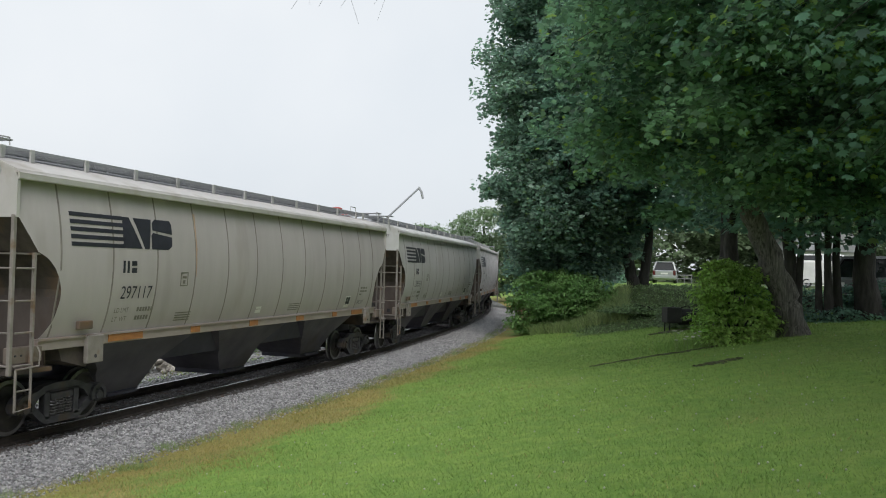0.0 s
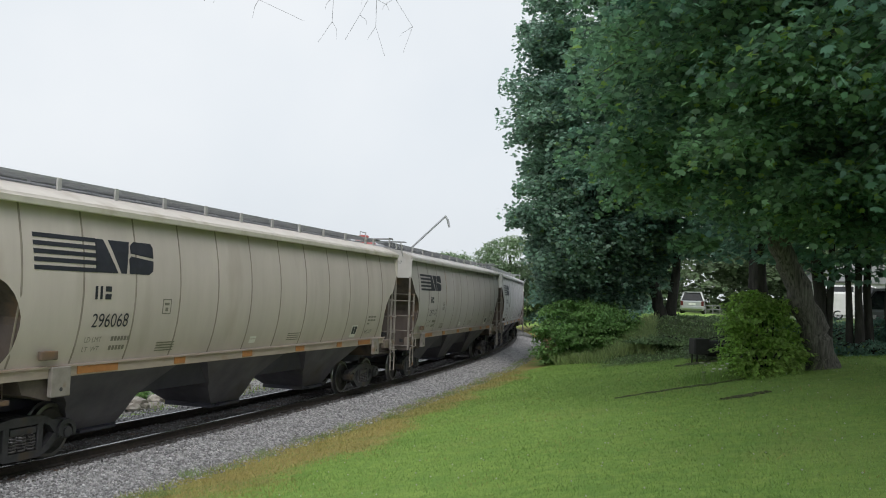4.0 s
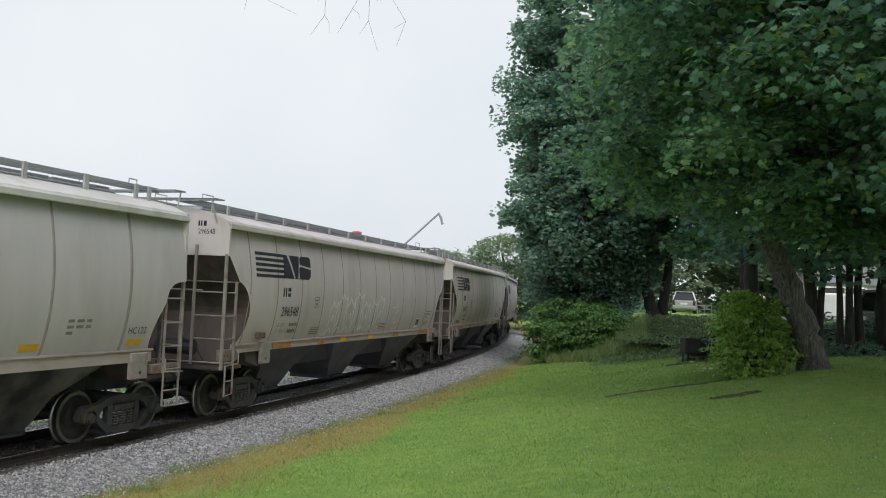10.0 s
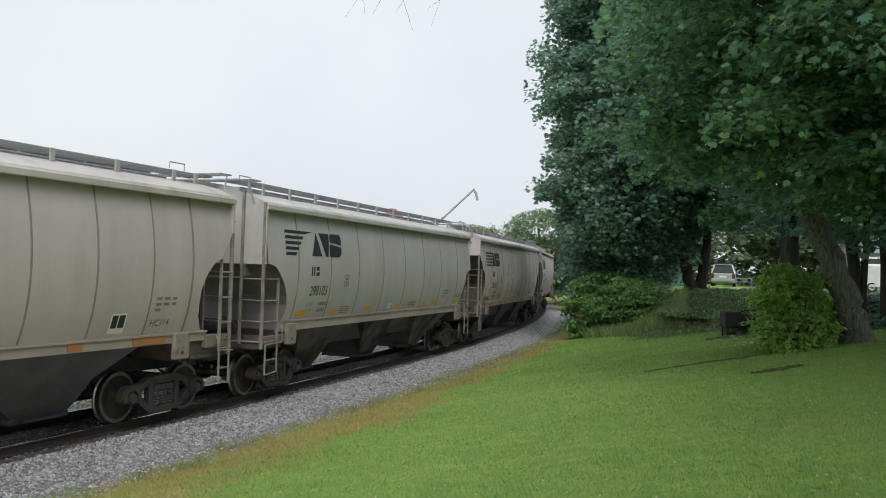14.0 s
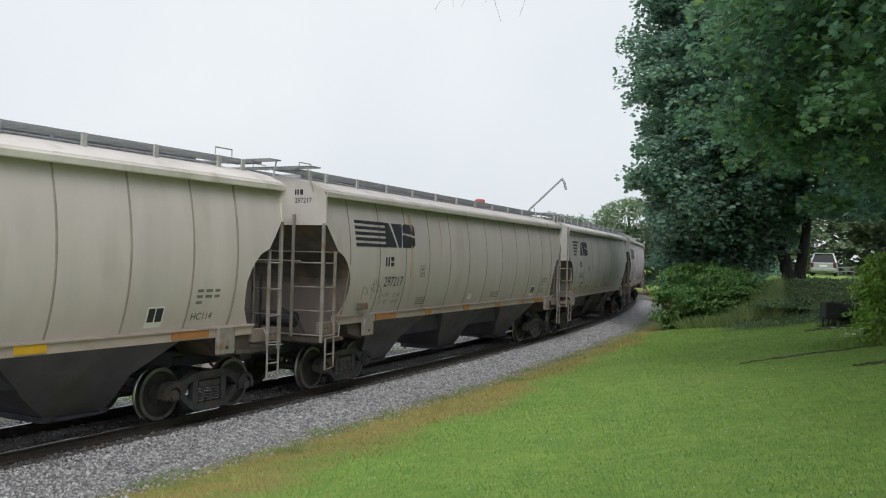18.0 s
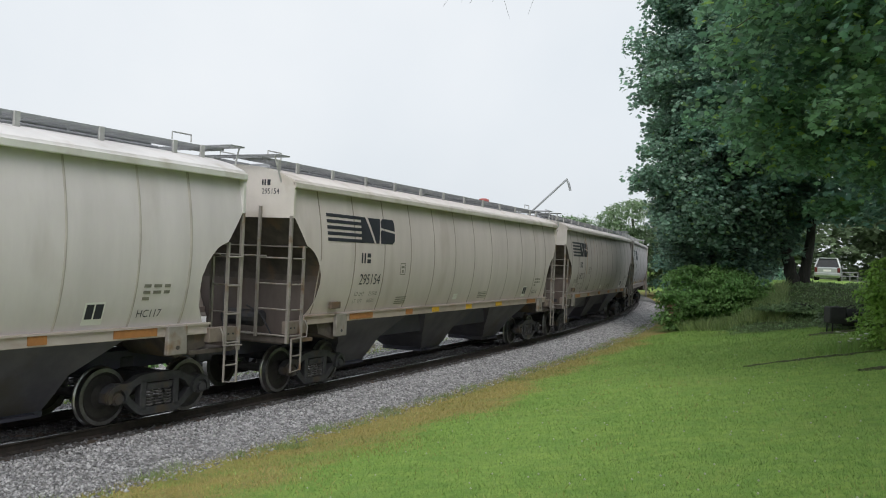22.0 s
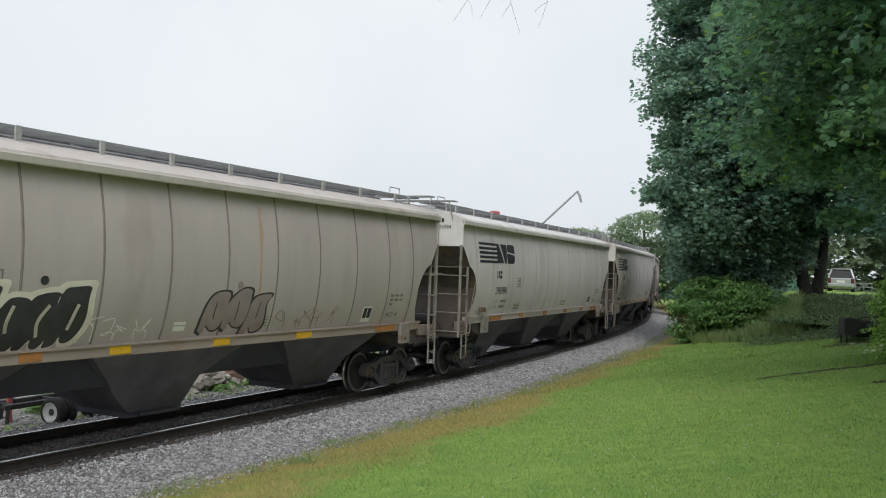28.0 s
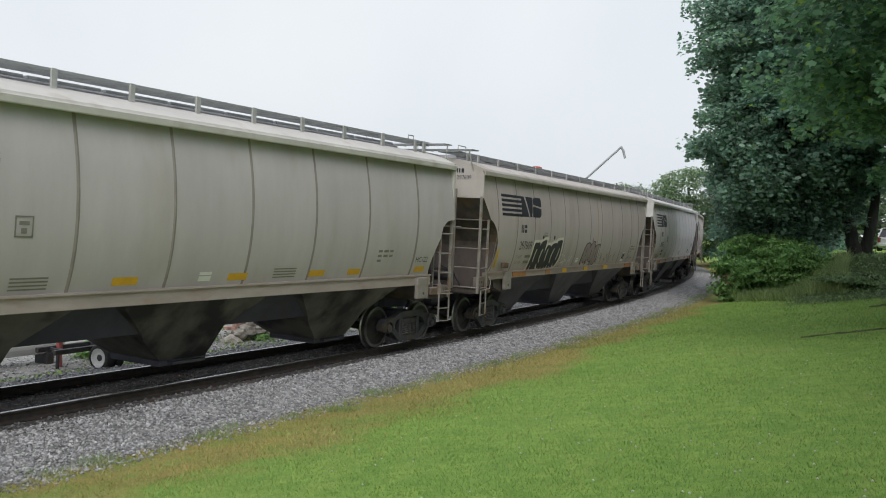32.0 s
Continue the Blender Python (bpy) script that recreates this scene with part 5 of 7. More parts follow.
def car_pose(place, t):
    mid = run_at(t) - behind(place) + LENGTH[KIND[place]] / 2
    x = TRUCKS[KIND[place]]
    a, b = on_line(mid - x), on_line(mid + x)
    c = (a + b) / 2
    return pose(c.x, c.y, 0, 0, 0, math.degrees(math.atan2(b.y - a.y, b.x - a.x)))


def build_train():
    kinds = {0: build_car(False), 1: build_car(True)}
    used = set()
    cars = {}
    for place, kind, number, tail, patches in CARS:
        if kind in used:
            car = copy_thing(kinds[kind], car_pose(place, 0))
        else:
            car = kinds[kind]
            used.add(kind)
        cars[place] = car
    for place, kind, number, tail, patches in CARS:
        car_marks(cars[place], number, kind == 1, tail, patches)
        for o in cars[place].children:
            dust = DUST.get(place, (1.2, 1.2, 1.2))
            seam = {6: 1.5, 5: 1.15, 3: 1.2, 8: 1.1}.get(place, 1.05) if o.name.startswith("seam") else 1.0
            o.color = (*(c * seam for c in dust), 1)
    return cars


TRAIN = build_train()


def motions():
    times = [0.5 * k for k in range(65)]
    turns = [0.16 * k for k in range(201)]
    for place, car in TRAIN.items():
        walk(car, [(t, car_pose(place, t)) for t in times])
        if place < -1:
            continue
        for o in car.children_recursive:
            if o.name.startswith("wheelset"):
                here = o.location.copy()
                walk(o, [(t, Matrix.Translation(here) @ Matrix.Rotation((run_at(t) / 0.457) % (2 * math.pi), 4, "Y")) for t in turns])


# ---- spray paint on some cars: loops and strokes that spell nothing ----
def stroke(points, width):
    """Quads along a line of points, one outline each."""
    out = []
    for (x0, y0), (x1, y1) in zip(points, points[1:]):
        d = math.hypot(x1 - x0, y1 - y0)
        if d < 1e-4:
            continue
        nx, ny = -(y1 - y0) / d * width / 2, (x1 - x0) / d * width / 2
        ex, ey = (x1 - x0) / d * width * 0.3, (y1 - y0) / d * width * 0.3
        out.append([(x0 - ex - nx, y0 - ey - ny), (x1 + ex - nx, y1 + ey - ny), (x1 + ex + nx, y1 + ey + ny), (x0 - ex + nx, y0 - ey + ny)])
    return out


def soften(points, times=2):
    """Cut the corners of a line of points."""
    for _ in range(times):
        out = [points[0]]
        for (x0, y0), (x1, y1) in zip(points, points[1:]):
            out += [(0.75 * x0 + 0.25 * x1, 0.75 * y0 + 0.25 * y1), (0.25 * x0 + 0.75 * x1, 0.25 * y0 + 0.75 * y1)]
        points = out + [points[-1]]
    return points


def lift(ob, by):
    for v in ob.data.vertices:
        v.co.y -= by


def graffiti_block(car, x, z, w, h, n, fill, line, seed, pen=0.05, lean=0.10):
    """Swollen slanted shapes that overlap on a pale halo, with slits and drips."""
    rng = random.Random(seed)
    step = w / n

    def shape(cx, cy, rx, ry):
        pts = [(-0.95, -0.9), (-0.35, -1.0), (-0.15, -0.55), (0.2, -0.95), (0.85, -0.85), (1.0, -0.1), (0.75, 0.55), (0.9, 0.95), (0.1, 1.0), (-0.75, 0.85), (-1.0, 0.1)]
        pts = [(cx + rx * (u + rng.uniform(-0.22, 0.22)) + lean * ry * v * 2, cy + ry * (v + rng.uniform(-0.12, 0.12))) for u, v in pts]
        return soften(pts + [pts[0]], 2)[:-1]

    for k in range(n):
        cx, cy = (k + 0.5) * step, h * 0.5 + 0.06 * h * math.sin(k * 2.1)
        state = rng.getstate()
        ob = mark("graffiti_halo", [shape(cx, cy, step * 0.62 + pen, h * 0.46 + pen)], line, car, x, z)
        lift(ob, 0.0004 * k)
        rng.setstate(state)
        ob = mark("graffiti_shape", [shape(cx, cy, step * 0.55, h * 0.45)], fill, car, x, z)
        lift(ob, 0.004 + 0.0004 * k)
        core = [(cx - 0.02 + lean * h * 0.2, h * (0.28 + rng.uniform(0, 0.1))), (cx + rng.uniform(-0.05, 0.05), h * 0.5), (cx + rng.uniform(-0.02, 0.08) + lean * h * 0.4, h * 0.72)]
        ob = mark("graffiti_stroke", stroke(soften(core), pen * 0.7), line, car, x, z)
        lift(ob, 0.009)
        if k % 2:
            r = rng.uniform(0.05, 0.08)
            ob = mark("graffiti_shape", [[(cx + r * math.cos(0.63 * q), h * 1.08 + r * math.sin(0.63 * q)) for q in range(10)]], fill, car, x, z)
            lift(ob, 0.004)


def graffiti_spikes(car, x, z, w, h, n, mat, seed, width=0.026):
    """Thin outlines of tall pointed shapes."""
    rng = random.Random(seed)
    step = w / n
    for k in range(n):
        cx = (k + 0.5) * step
        a, b = step * rng.uniform(0.35, 0.6), h * rng.uniform(0.8, 1.1)
        out = [(cx - a, 0.02), (cx - a * 0.55, b * 0.45), (cx - a * 1.2, b * 0.72), (cx - a * 0.3, b * 0.86), (cx - a * 0.2, b), (cx + a * 0.5, b * 0.80), (cx + a * 1.15, b * 0.95),
               (cx + a * 0.6, b * 0.5), (cx + a * 1.1, b * 0.25), (cx + a * 0.4, 0.0), (cx, b * 0.22), (cx - a, 0.02)]
        out = [(u + rng.uniform(-0.04, 0.04), v + rng.uniform(-0.04, 0.04)) for u, v in out]
        mark("graffiti_stroke", stroke(soften(out, 1), width), mat, car, x, z)
        if k % 2 == 0:
            mark("graffiti_stroke", stroke(soften([(cx - a * 0.2, b * 0.4), (cx + a * 0.1, b * 0.62), (cx + a * 0.25, b * 0.42)], 1), width), mat, car, x, z)


def graffiti_scribble(car, x, z, w, h, n, mat, seed, width=0.022):
    """Thin quick strokes, some of them dripping."""
    rng = random.Random(seed)
    for k in range(n):
        cx = w * (k + 0.5) / n
        pts = [(cx + rng.uniform(-0.6, 0.6) * w / n, h * rng.uniform(0.1, 1.0)) for _ in range(5)]
        pts.append((pts[-1][0] + rng.uniform(-0.02, 0.02), -0.02))
        mark("graffiti_stroke", stroke(soften(pts), width), mat, car, x, z)


def graffiti_arrow(car, x, z):
    mark("graffiti_stroke", stroke(soften([(0, 0.55), (0.45, 0.55), (0.45, 0.75), (0.6, 0.5), (0.4, 0.35)]), 0.025), M_GRAFFITI_WHITE, car, x, z)
    mark("graffiti_stroke", stroke(soften([(0.15, 0.05), (0.35, 0.3), (0.38, 0.0), (0.62, 0.1), (0.5, 0.22)]), 0.025), M_GRAFFITI_WHITE, car, x, z)
    mark("graffiti_stroke", stroke(soften([(0.4, 0.1), (0.4, -0.25), (0.52, -0.12)]), 0.02), M_GRAFFITI_WHITE, car, x, z)


def build_graffiti():
    graffiti_spikes(TRAIN[2], -2.75, 1.66, 4.3, 1.15, 7, M_GRAFFITI_CHALK, 4, 0.030)
    graffiti_arrow(TRAIN[2], 2.4, 1.85)
    graffiti_scribble(TRAIN[4], -6.5, 1.95, 0.9, 0.5, 3, M_DECAL, 7, 0.014)
    graffiti_block(TRAIN[7], -4.55, 1.50, 2.4, 0.98, 5, M_GRAFFITI_BLACK, M_GRAFFITI_CREAM, 5, 0.075)
    graffiti_scribble(TRAIN[7], -2.3, 1.68, 1.5, 0.35, 6, M_WHITE_TAG, 10, 0.012)
    graffiti_block(TRAIN[7], 0.25, 1.62, 1.65, 0.80, 3, M_GRAFFITI_FADED, M_GRAFFITI_BLACK, 6, 0.024)
    graffiti_scribble(TRAIN[7], 2.2, 1.70, 2.0, 0.4, 5, M_GRAFFITI_PLUM, 12, 0.012)
    # rust streaks that run down from a seam
    rng = random.Random(21)
    for car, x, z0, z1, w in ((4, -4.25, 2.4, 3.95, 0.15), (4, -2.5, 2.9, 3.9, 0.05), (7, 1.6, 2.3, 3.9, 0.07), (0, -3.2, 2.6, 3.9, 0.05)):
        left = [(-w * rng.uniform(0.35, 1.0) * (0.4 + 0.6 * k / 9), (z1 - z0) * k / 9) for k in range(10)]
        right = [(w * rng.uniform(0.35, 1.0) * (0.4 + 0.6 * k / 9), (z1 - z0) * k / 9) for k in range(9, -1, -1)]
        mark("rust_streak", [left + right], M_RUST_STREAK, TRAIN[car], x, z0)
    # bright upright reflector near the rear of one car
    mark("reflector_patch", [rect(0, 0.11, 0, 0.5)], M_YELLOW, TRAIN[7], -7.08, 1.72)


build_graffiti()


# ---- trees and shrubs ----
LEAF_MAPLE = np.array([(0, 0), (0.38, 0.06), (0.58, 0.44), (0.29, 0.44), (0.40, 0.80), (0.14, 0.62), (0, 1.0), (-0.14, 0.62), (-0.40, 0.80), (-0.29, 0.44), (-0.58, 0.44), (-0.38, 0.06)], float)
LEAF_LOBED = np.array([(0, 0), (0.52, 0.22), (0.44, 0.68), (0.15, 0.60), (0, 1.0), (-0.15, 0.60), (-0.44, 0.68), (-0.52, 0.22)], float)
LEAF_WIDE = np.array([(0, 0), (0.30, 0.22), (0.30, 0.58), (0, 1.0), (-0.30, 0.58), (-0.30, 0.22)], float)
LEAF_PLAIN = np.array([(0, 0), (0.22, 0.25), (0.2, 0.6), (0, 1.0), (-0.2, 0.6), (-0.22, 0.25)], float)


def leaf_cloud(rng, centres, outward, size, shape, droop=0.42, spread=0.5):
    """Leaves at centres, each a folded plate of the shape, hanging outward and down."""
    n, k = len(centres), len(shape)
    az = np.arctan2(outward[:, 1], outward[:, 0]) + rng.normal(0, 0.9, n)
    pitch = -droop + rng.normal(0, spread, n)
    d = np.stack([np.cos(az) * np.cos(pitch), np.sin(az) * np.cos(pitch), np.sin(pitch)], 1)
    side = np.stack([-np.sin(az), np.cos(az), np.zeros(n)], 1)
    roll = rng.normal(0, 0.38, n)
    up = np.cross(d, side)
    side = side * np.cos(roll)[:, None] + up * np.sin(roll)[:, None]
    up = np.cross(d, side)
    sz = size * (0.65 + 0.7 * rng.random(n))
    fold = 0.18 * np.abs(shape[:, 0])
    v = centres[:, None, :] + sz[:, None, None] * (shape[None, :, 0, None] * side[:, None, :] + shape[None, :, 1, None] * d[:, None, :] - fold[None, :, None] * up[:, None, :])
    f = np.arange(k)[None] + k * np.arange(n)[:, None]
    return v.reshape(-1, 3), f


def crown_points(rng, blobs, clumps, per, clump_size, skin=0.75, thick=0.16):
    """Clumps of leaves spread over the skins of several blobs (x, y, z, rx, ry, rz)."""
    vol = np.array([b[3] * b[4] + b[4] * b[5] + b[3] * b[5] for b in blobs])
    pts, outs = [], []
    which = rng.choice(len(blobs), clumps, p=vol / vol.sum())
    for w in which:
        bx, by, bz, rx, ry, rz = blobs[w]
        u = rng.normal(size=3)
        u /= np.linalg.norm(u)
        r = skin + (1.06 - skin) * rng.random() ** 0.45
        if rng.random() < 0.07:
            r *= 1.09
        c = np.array([bx, by, bz]) + u * r * np.array([rx, ry, rz])
        m = int(per * (0.6 + 0.8 * rng.random()))
        wide = clump_size * (0.65 + 0.8 * rng.random())
        q = np.clip(rng.normal(size=(m, 3)), -1.45, 1.45) * np.array([wide, wide, wide * thick])
        q[:, 2] -= (0.48 - 0.4 * thick) * np.hypot(q[:, 0], q[:, 1])
        pts.append(c + q)
        outs.append(u + 0.8 * q / clump_size)
    return np.concatenate(pts), np.concatenate(outs)


def limb(rng, a, b, r0, r1, n=7, wander=0.25):
    a, b = Vector(a), Vector(b)
    pts, radii = [], []
    for k in range(n):
        t = k / (n - 1)
        p = a.lerp(b, t)
        if 0 < k < n - 1:
            p += Vector(rng.normal(size=3)) * wander * (b - a).length * 0.08
        p.z += 0.10 * (b - a).length * math.sin(math.pi * t)
        pts.append(p)
        radii.append(r0 + (r1 - r0) * t)
    return pts, radii


def tree(seed, label, trunk_pts, trunk_r, blobs, clumps, per, clump_size, leaf_size, leaf_mat, bark, shape=LEAF_PLAIN, skin=0.72, limbs=10, droop=0.42, extra_trunks=(), flare=1.5, thick=0.16):
    rng = np.random.default_rng(seed)
    base = Vector(trunk_pts[0])
    ob = root("tree", Matrix.Translation(base), label, "tree", "trees beside the track")
    bm = bmesh.new()
    stems = [(trunk_pts, trunk_r)] + list(extra_trunks)
    for pts, r in stems:
        dense = []
        for a, b in zip(pts, pts[1:]):
            for q in range(5):
                dense.append(Vector(a).lerp(Vector(b), q / 5))
        dense.append(Vector(pts[-1]))
        n = len(dense)
        radii = [r * (1 - 0.55 * k / (n - 1)) * (1 + (flare - 1) * math.exp(-k * 1.6)) for k in range(n)]
        for k in range(1, n - 1):
            dense[k] += Vector(rng.normal(size=3)) * r * 0.10
        dense[0].z -= 0.15
        tube(bm, [p - base for p in dense], radii, 16)
    for v in bm.verts:
        w = v.co + base
        v.co += Vector((noise.noise((w.x * 6, w.y * 6, w.z * 1.3)), noise.noise((w.x * 6 + 9, w.y * 6, w.z * 1.3)), 0)) * 0.035
    part("trunk", bm, bark, ob, smooth=True)
    top = Vector(trunk_pts[-1])
    mid = Vector(trunk_pts[-2])
    for k in range(limbs):
        bx, by, bz, rx, ry, rz = blobs[k % len(blobs)]
        u = rng.normal(size=3)
        u /= np.linalg.norm(u)
        end = Vector((bx + u[0] * rx * 0.8, by + u[1] * ry * 0.8, bz + u[2] * rz * 0.75))
        start = mid.lerp(top, 0.15 + 0.8 * rng.random())
        bm = bmesh.new()
        pts, radii = limb(rng, start, end, trunk_r * 0.30, 0.015)
        tube(bm, [p - base for p in pts], radii, 7)
        for q in range(3):
            p = pts[2 + q]
            e2 = p + Vector(rng.normal(size=3)) * 1.4
            pp, rr = limb(rng, p, e2, trunk_r * 0.10, 0.008, 5)
            tube(bm, [x - base for x in pp], rr, 5)
        part("limb", bm, bark, ob)
    c, o = crown_points(rng, blobs, clumps, per, clump_size, skin, thick)
    v, f = leaf_cloud(rng, c - np.array(base), o, leaf_size, shape, droop)
    fast_mesh("crown", v, f, leaf_mat, ob)
    return ob


def shrub(seed, name, label, x, y, blobs, clumps, per, clump_size, leaf_size, leaf_mat, category="shrub"):
    rng = np.random.default_rng(seed)
    z = land_at(x, y)
    ob = root(name, Matrix.Translation((x, y, z)), label, category)
    bm = bmesh.new()
    for k in range(9):
        b = blobs[k % len(blobs)]
        end = Vector((b[0] + rng.normal() * b[3] * 0.5, b[1] + rng.normal() * b[4] * 0.5, b[2] + b[5] * 0.5))
        pts, radii = limb(rng, (rng.normal() * 0.12, rng.normal() * 0.12, -0.05), end, 0.03, 0.006, 6)
        tube(bm, pts, radii, 5)
    part("stem", bm, M_BARK_DARK, ob)
    c, o = crown_points(rng, blobs, clumps, per, clump_size, 0.55)
    c[:, 2] = np.maximum(c[:, 2], 0.03)
    v, f = leaf_cloud(rng, c, o, leaf_size, LEAF_WIDE, 0.6, 0.45)
    fast_mesh("leaves", v, f, leaf_mat, ob)
    return ob


def gz(x, y, up=0.0):
    return (x, y, land_at(x, y) + up)


def build_trees():
    # the old leaning maple whose boughs hang over the lawn
    b = gz(8.27, 20.4)
    maple = tree(11, "large old maple with a leaning trunk and low hanging boughs", [b, (7.98, 20.3, 2.5), (7.63, 20.2, 3.3), (7.22, 20.1, 4.07), (6.55, 19.8, 5.4), (6.1, 19.2, 7.4), (6.0, 18.5, 11.5)], 0.335,
         [(7.1, 17.0, 9.6, 4.5, 5.0, 4.8), (9.0, 16.2, 7.5, 5.0, 4.6, 3.0), (5.8, 19.6, 7.7, 3.3, 3.8, 3.2), (9.6, 11.8, 6.8, 3.9, 3.0, 2.3), (6.4, 13.5, 8.6, 3.0, 3.0, 2.6)], 640, 185, 0.46, 0.138, M_LEAF, M_BARK, LEAF_LOBED, limbs=18, skin=0.5, flare=1.35, droop=0.6, thick=0.35)
    bough(maple, b)
    # a second maple beside the lawn, whose boughs reach in close
    # its crown blobs after the second are unseen, added to shade the lawn
    b = gz(14.5, 9.0)
    second = tree(29, "broad maple with boughs over the lawn, some unseen and added for shade", [b, (14.2, 9.0, 4.5), (13.2, 9.2, 8), (12, 9.4, 11)], 0.4,
         [(10.5, 9.0, 9.5, 5.0, 5.0, 3.8), (7.6, 8.6, 6.9, 2.7, 2.6, 1.9), (12.0, 3.5, 8.6, 3.6, 3.4, 2.6), (9.5, 4.2, 7.6, 3.0, 3.2, 1.6), (6.6, 1.6, 8.4, 2.8, 3.0, 1.4), (11.0, -1.5, 9.0, 3.6, 3.4, 2.2), (5.2, 5.0, 9.0, 2.6, 2.4, 1.2), (7.5, -2.0, 9.4, 4.0, 4.0, 1.8), (8.0, 4.0, 9.8, 4.0, 4.0, 1.8), (4.6, -1.5, 9.4, 2.8, 3.2, 1.4), (8.5, -6.5, 9.6, 4.0, 3.6, 2.0)], 1120, 110, 0.5, 0.16, M_LEAF, M_BARK, LEAF_LOBED, limbs=14, skin=0.5, droop=0.6)
    low_boughs(second, b)
    # dense tall trees beside the track
    b = gz(7.0, 43.5)
    tree(12, "tall dense dark green tree beside the track", [b, (6.8, 43.5, 4), (6.2, 43, 9), (5.6, 42.5, 15)], 0.30,
         [(5.8, 42, 12.2, 3.4, 4.0, 4.2), (5.4, 42, 8.0, 2.9, 3.4, 2.6), (7.2, 42, 9.0, 3.8, 3.6, 4.4), (6.3, 42.5, 17.0, 3.8, 3.6, 3.4), (6.6, 43.0, 5.0, 3.0, 2.8, 2.4), (5.6, 44.5, 4.8, 2.2, 2.4, 2.4),
          (2.8, 42, 13.5, 1.2, 1.2, 0.6), (3.5, 42, 11.6, 1.1, 1.2, 0.6), (3.3, 42, 9.7, 1.0, 1.2, 0.5), (3.1, 42, 7.1, 1.2, 1.2, 0.5), (3.8, 42, 15.6, 1.5, 1.4, 0.9), (3.6, 41.6, 5.9, 1.2, 1.2, 0.5),
          (6.9, 40.0, 6.3, 2.0, 1.6, 1.2), (5.2, 39.8, 5.6, 1.6, 1.5, 1.3)], 1000, 110, 0.42, 0.185, M_LEAF_COOL, M_BARK_DARK, LEAF_LOBED, limbs=14, skin=0.55, droop=0.6, thick=0.6)
    # forked tree on the bank
    b = gz(9.1, 41.6)
    tree(13, "tree with a forked trunk on the weedy bank", [b, (8.8, 41.6, b[2] + 1.5), (8.2, 41.5, b[2] + 4), (8.4, 41.3, 10)], 0.30,
         [(8.6, 41, 11.0, 4.6, 4.6, 4.6), (11.0, 40.5, 8.6, 4.4, 4.0, 3.0), (7.0, 41.5, 8.2, 3.4, 3.6, 3.0)], 420, 80, 0.55, 0.21, M_LEAF_DARK, M_BARK_DARK, LEAF_LOBED, limbs=10, droop=0.6,
         extra_trunks=[([(b[0] + 0.45, b[1], b[2]), (b[0] + 0.7, b[1], b[2] + 2.2), (b[0] + 0.75, b[1] + 0.1, 9)], 0.27)], flare=1.2)
    for seed, x, y, r, h in ((14, 10.1, 25.0, 0.2, 12), (15, 10.18, 24.9, 0.11, 11), (16, 10.72, 24.7, 0.10, 12), (17, 10.92, 24.6, 0.12, 13), (18, 12.05, 24.6, 0.33, 12), (30, 11.24, 24.75, 0.12, 12), (19, 10.9, 33.5, 0.33, 13), (27, 15.8, 26.5, 0.3, 13), (28, 9.6, 28.5, 0.28, 12)):
        b = gz(x, y)
        rng = random.Random(seed)
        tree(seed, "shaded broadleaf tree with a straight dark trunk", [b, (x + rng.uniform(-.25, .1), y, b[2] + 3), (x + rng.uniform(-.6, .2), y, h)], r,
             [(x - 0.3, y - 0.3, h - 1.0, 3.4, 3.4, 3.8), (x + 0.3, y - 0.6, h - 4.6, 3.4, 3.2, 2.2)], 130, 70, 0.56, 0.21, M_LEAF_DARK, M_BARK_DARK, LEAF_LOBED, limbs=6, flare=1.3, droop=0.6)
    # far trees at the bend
    for seed, x, y, h, mat in ((20, 4.2, 92, 9.6, M_LEAF_HAZED), (21, -2.8, 112, 9.0, M_LEAF_HAZED), (22, 9.5, 84, 13, M_LEAF_HAZED)):
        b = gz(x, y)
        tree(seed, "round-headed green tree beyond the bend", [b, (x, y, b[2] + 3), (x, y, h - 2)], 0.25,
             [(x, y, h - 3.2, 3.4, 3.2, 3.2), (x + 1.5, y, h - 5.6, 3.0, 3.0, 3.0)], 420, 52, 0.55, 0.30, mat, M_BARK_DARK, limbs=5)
    # woods behind everything
    rng = np.random.default_rng(40)
    blobs = [(rng.uniform(13, 75), rng.uniform(82, 98), rng.uniform(3.0, 11), 4, 3.4, 3.2) for _ in range(60)]
    c, o = crown_points(rng, blobs, 1700, 44, 0.9, 0.5)
    c[:, 2] = np.maximum(c[:, 2], 2.2)
    v, f = leaf_cloud(rng, c, o, 0.42, LEAF_LOBED)
    tagged(fast_mesh("far_woods", v, f, M_LEAF_WOODS), "dim wooded background beyond the yard", "woods", kind="stuff")
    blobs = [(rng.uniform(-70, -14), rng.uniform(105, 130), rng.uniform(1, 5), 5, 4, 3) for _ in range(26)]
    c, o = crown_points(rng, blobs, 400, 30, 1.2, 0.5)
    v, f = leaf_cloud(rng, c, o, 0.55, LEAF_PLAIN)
    tagged(fast_mesh("tree_line", v, f, M_LEAF_HAZED), "low line of green trees across the tracks", "woods", kind="stuff")
    # shrubs
    shrub(31, "shrub", "leafy yellow-green shrub against the leaning maple", 6.85, 20.4, [(0, 0, 1.15, 0.66, 0.7, 0.6), (0.45, 0, 0.6, 0.52, 0.6, 0.5), (-0.45, 0, 0.6, 0.48, 0.6, 0.5), (-0.3, 0.1, 1.65, 0.45, 0.5, 0.38), (0.25, 0, 1.6, 0.38, 0.45, 0.4), (-0.1, -0.5, 0.2, 0.7, 0.3, 0.25), (-0.62, -0.1, 1.25, 0.3, 0.4, 0.3)], 360, 34, 0.115, 0.085, M_LEAF_SHRUB)
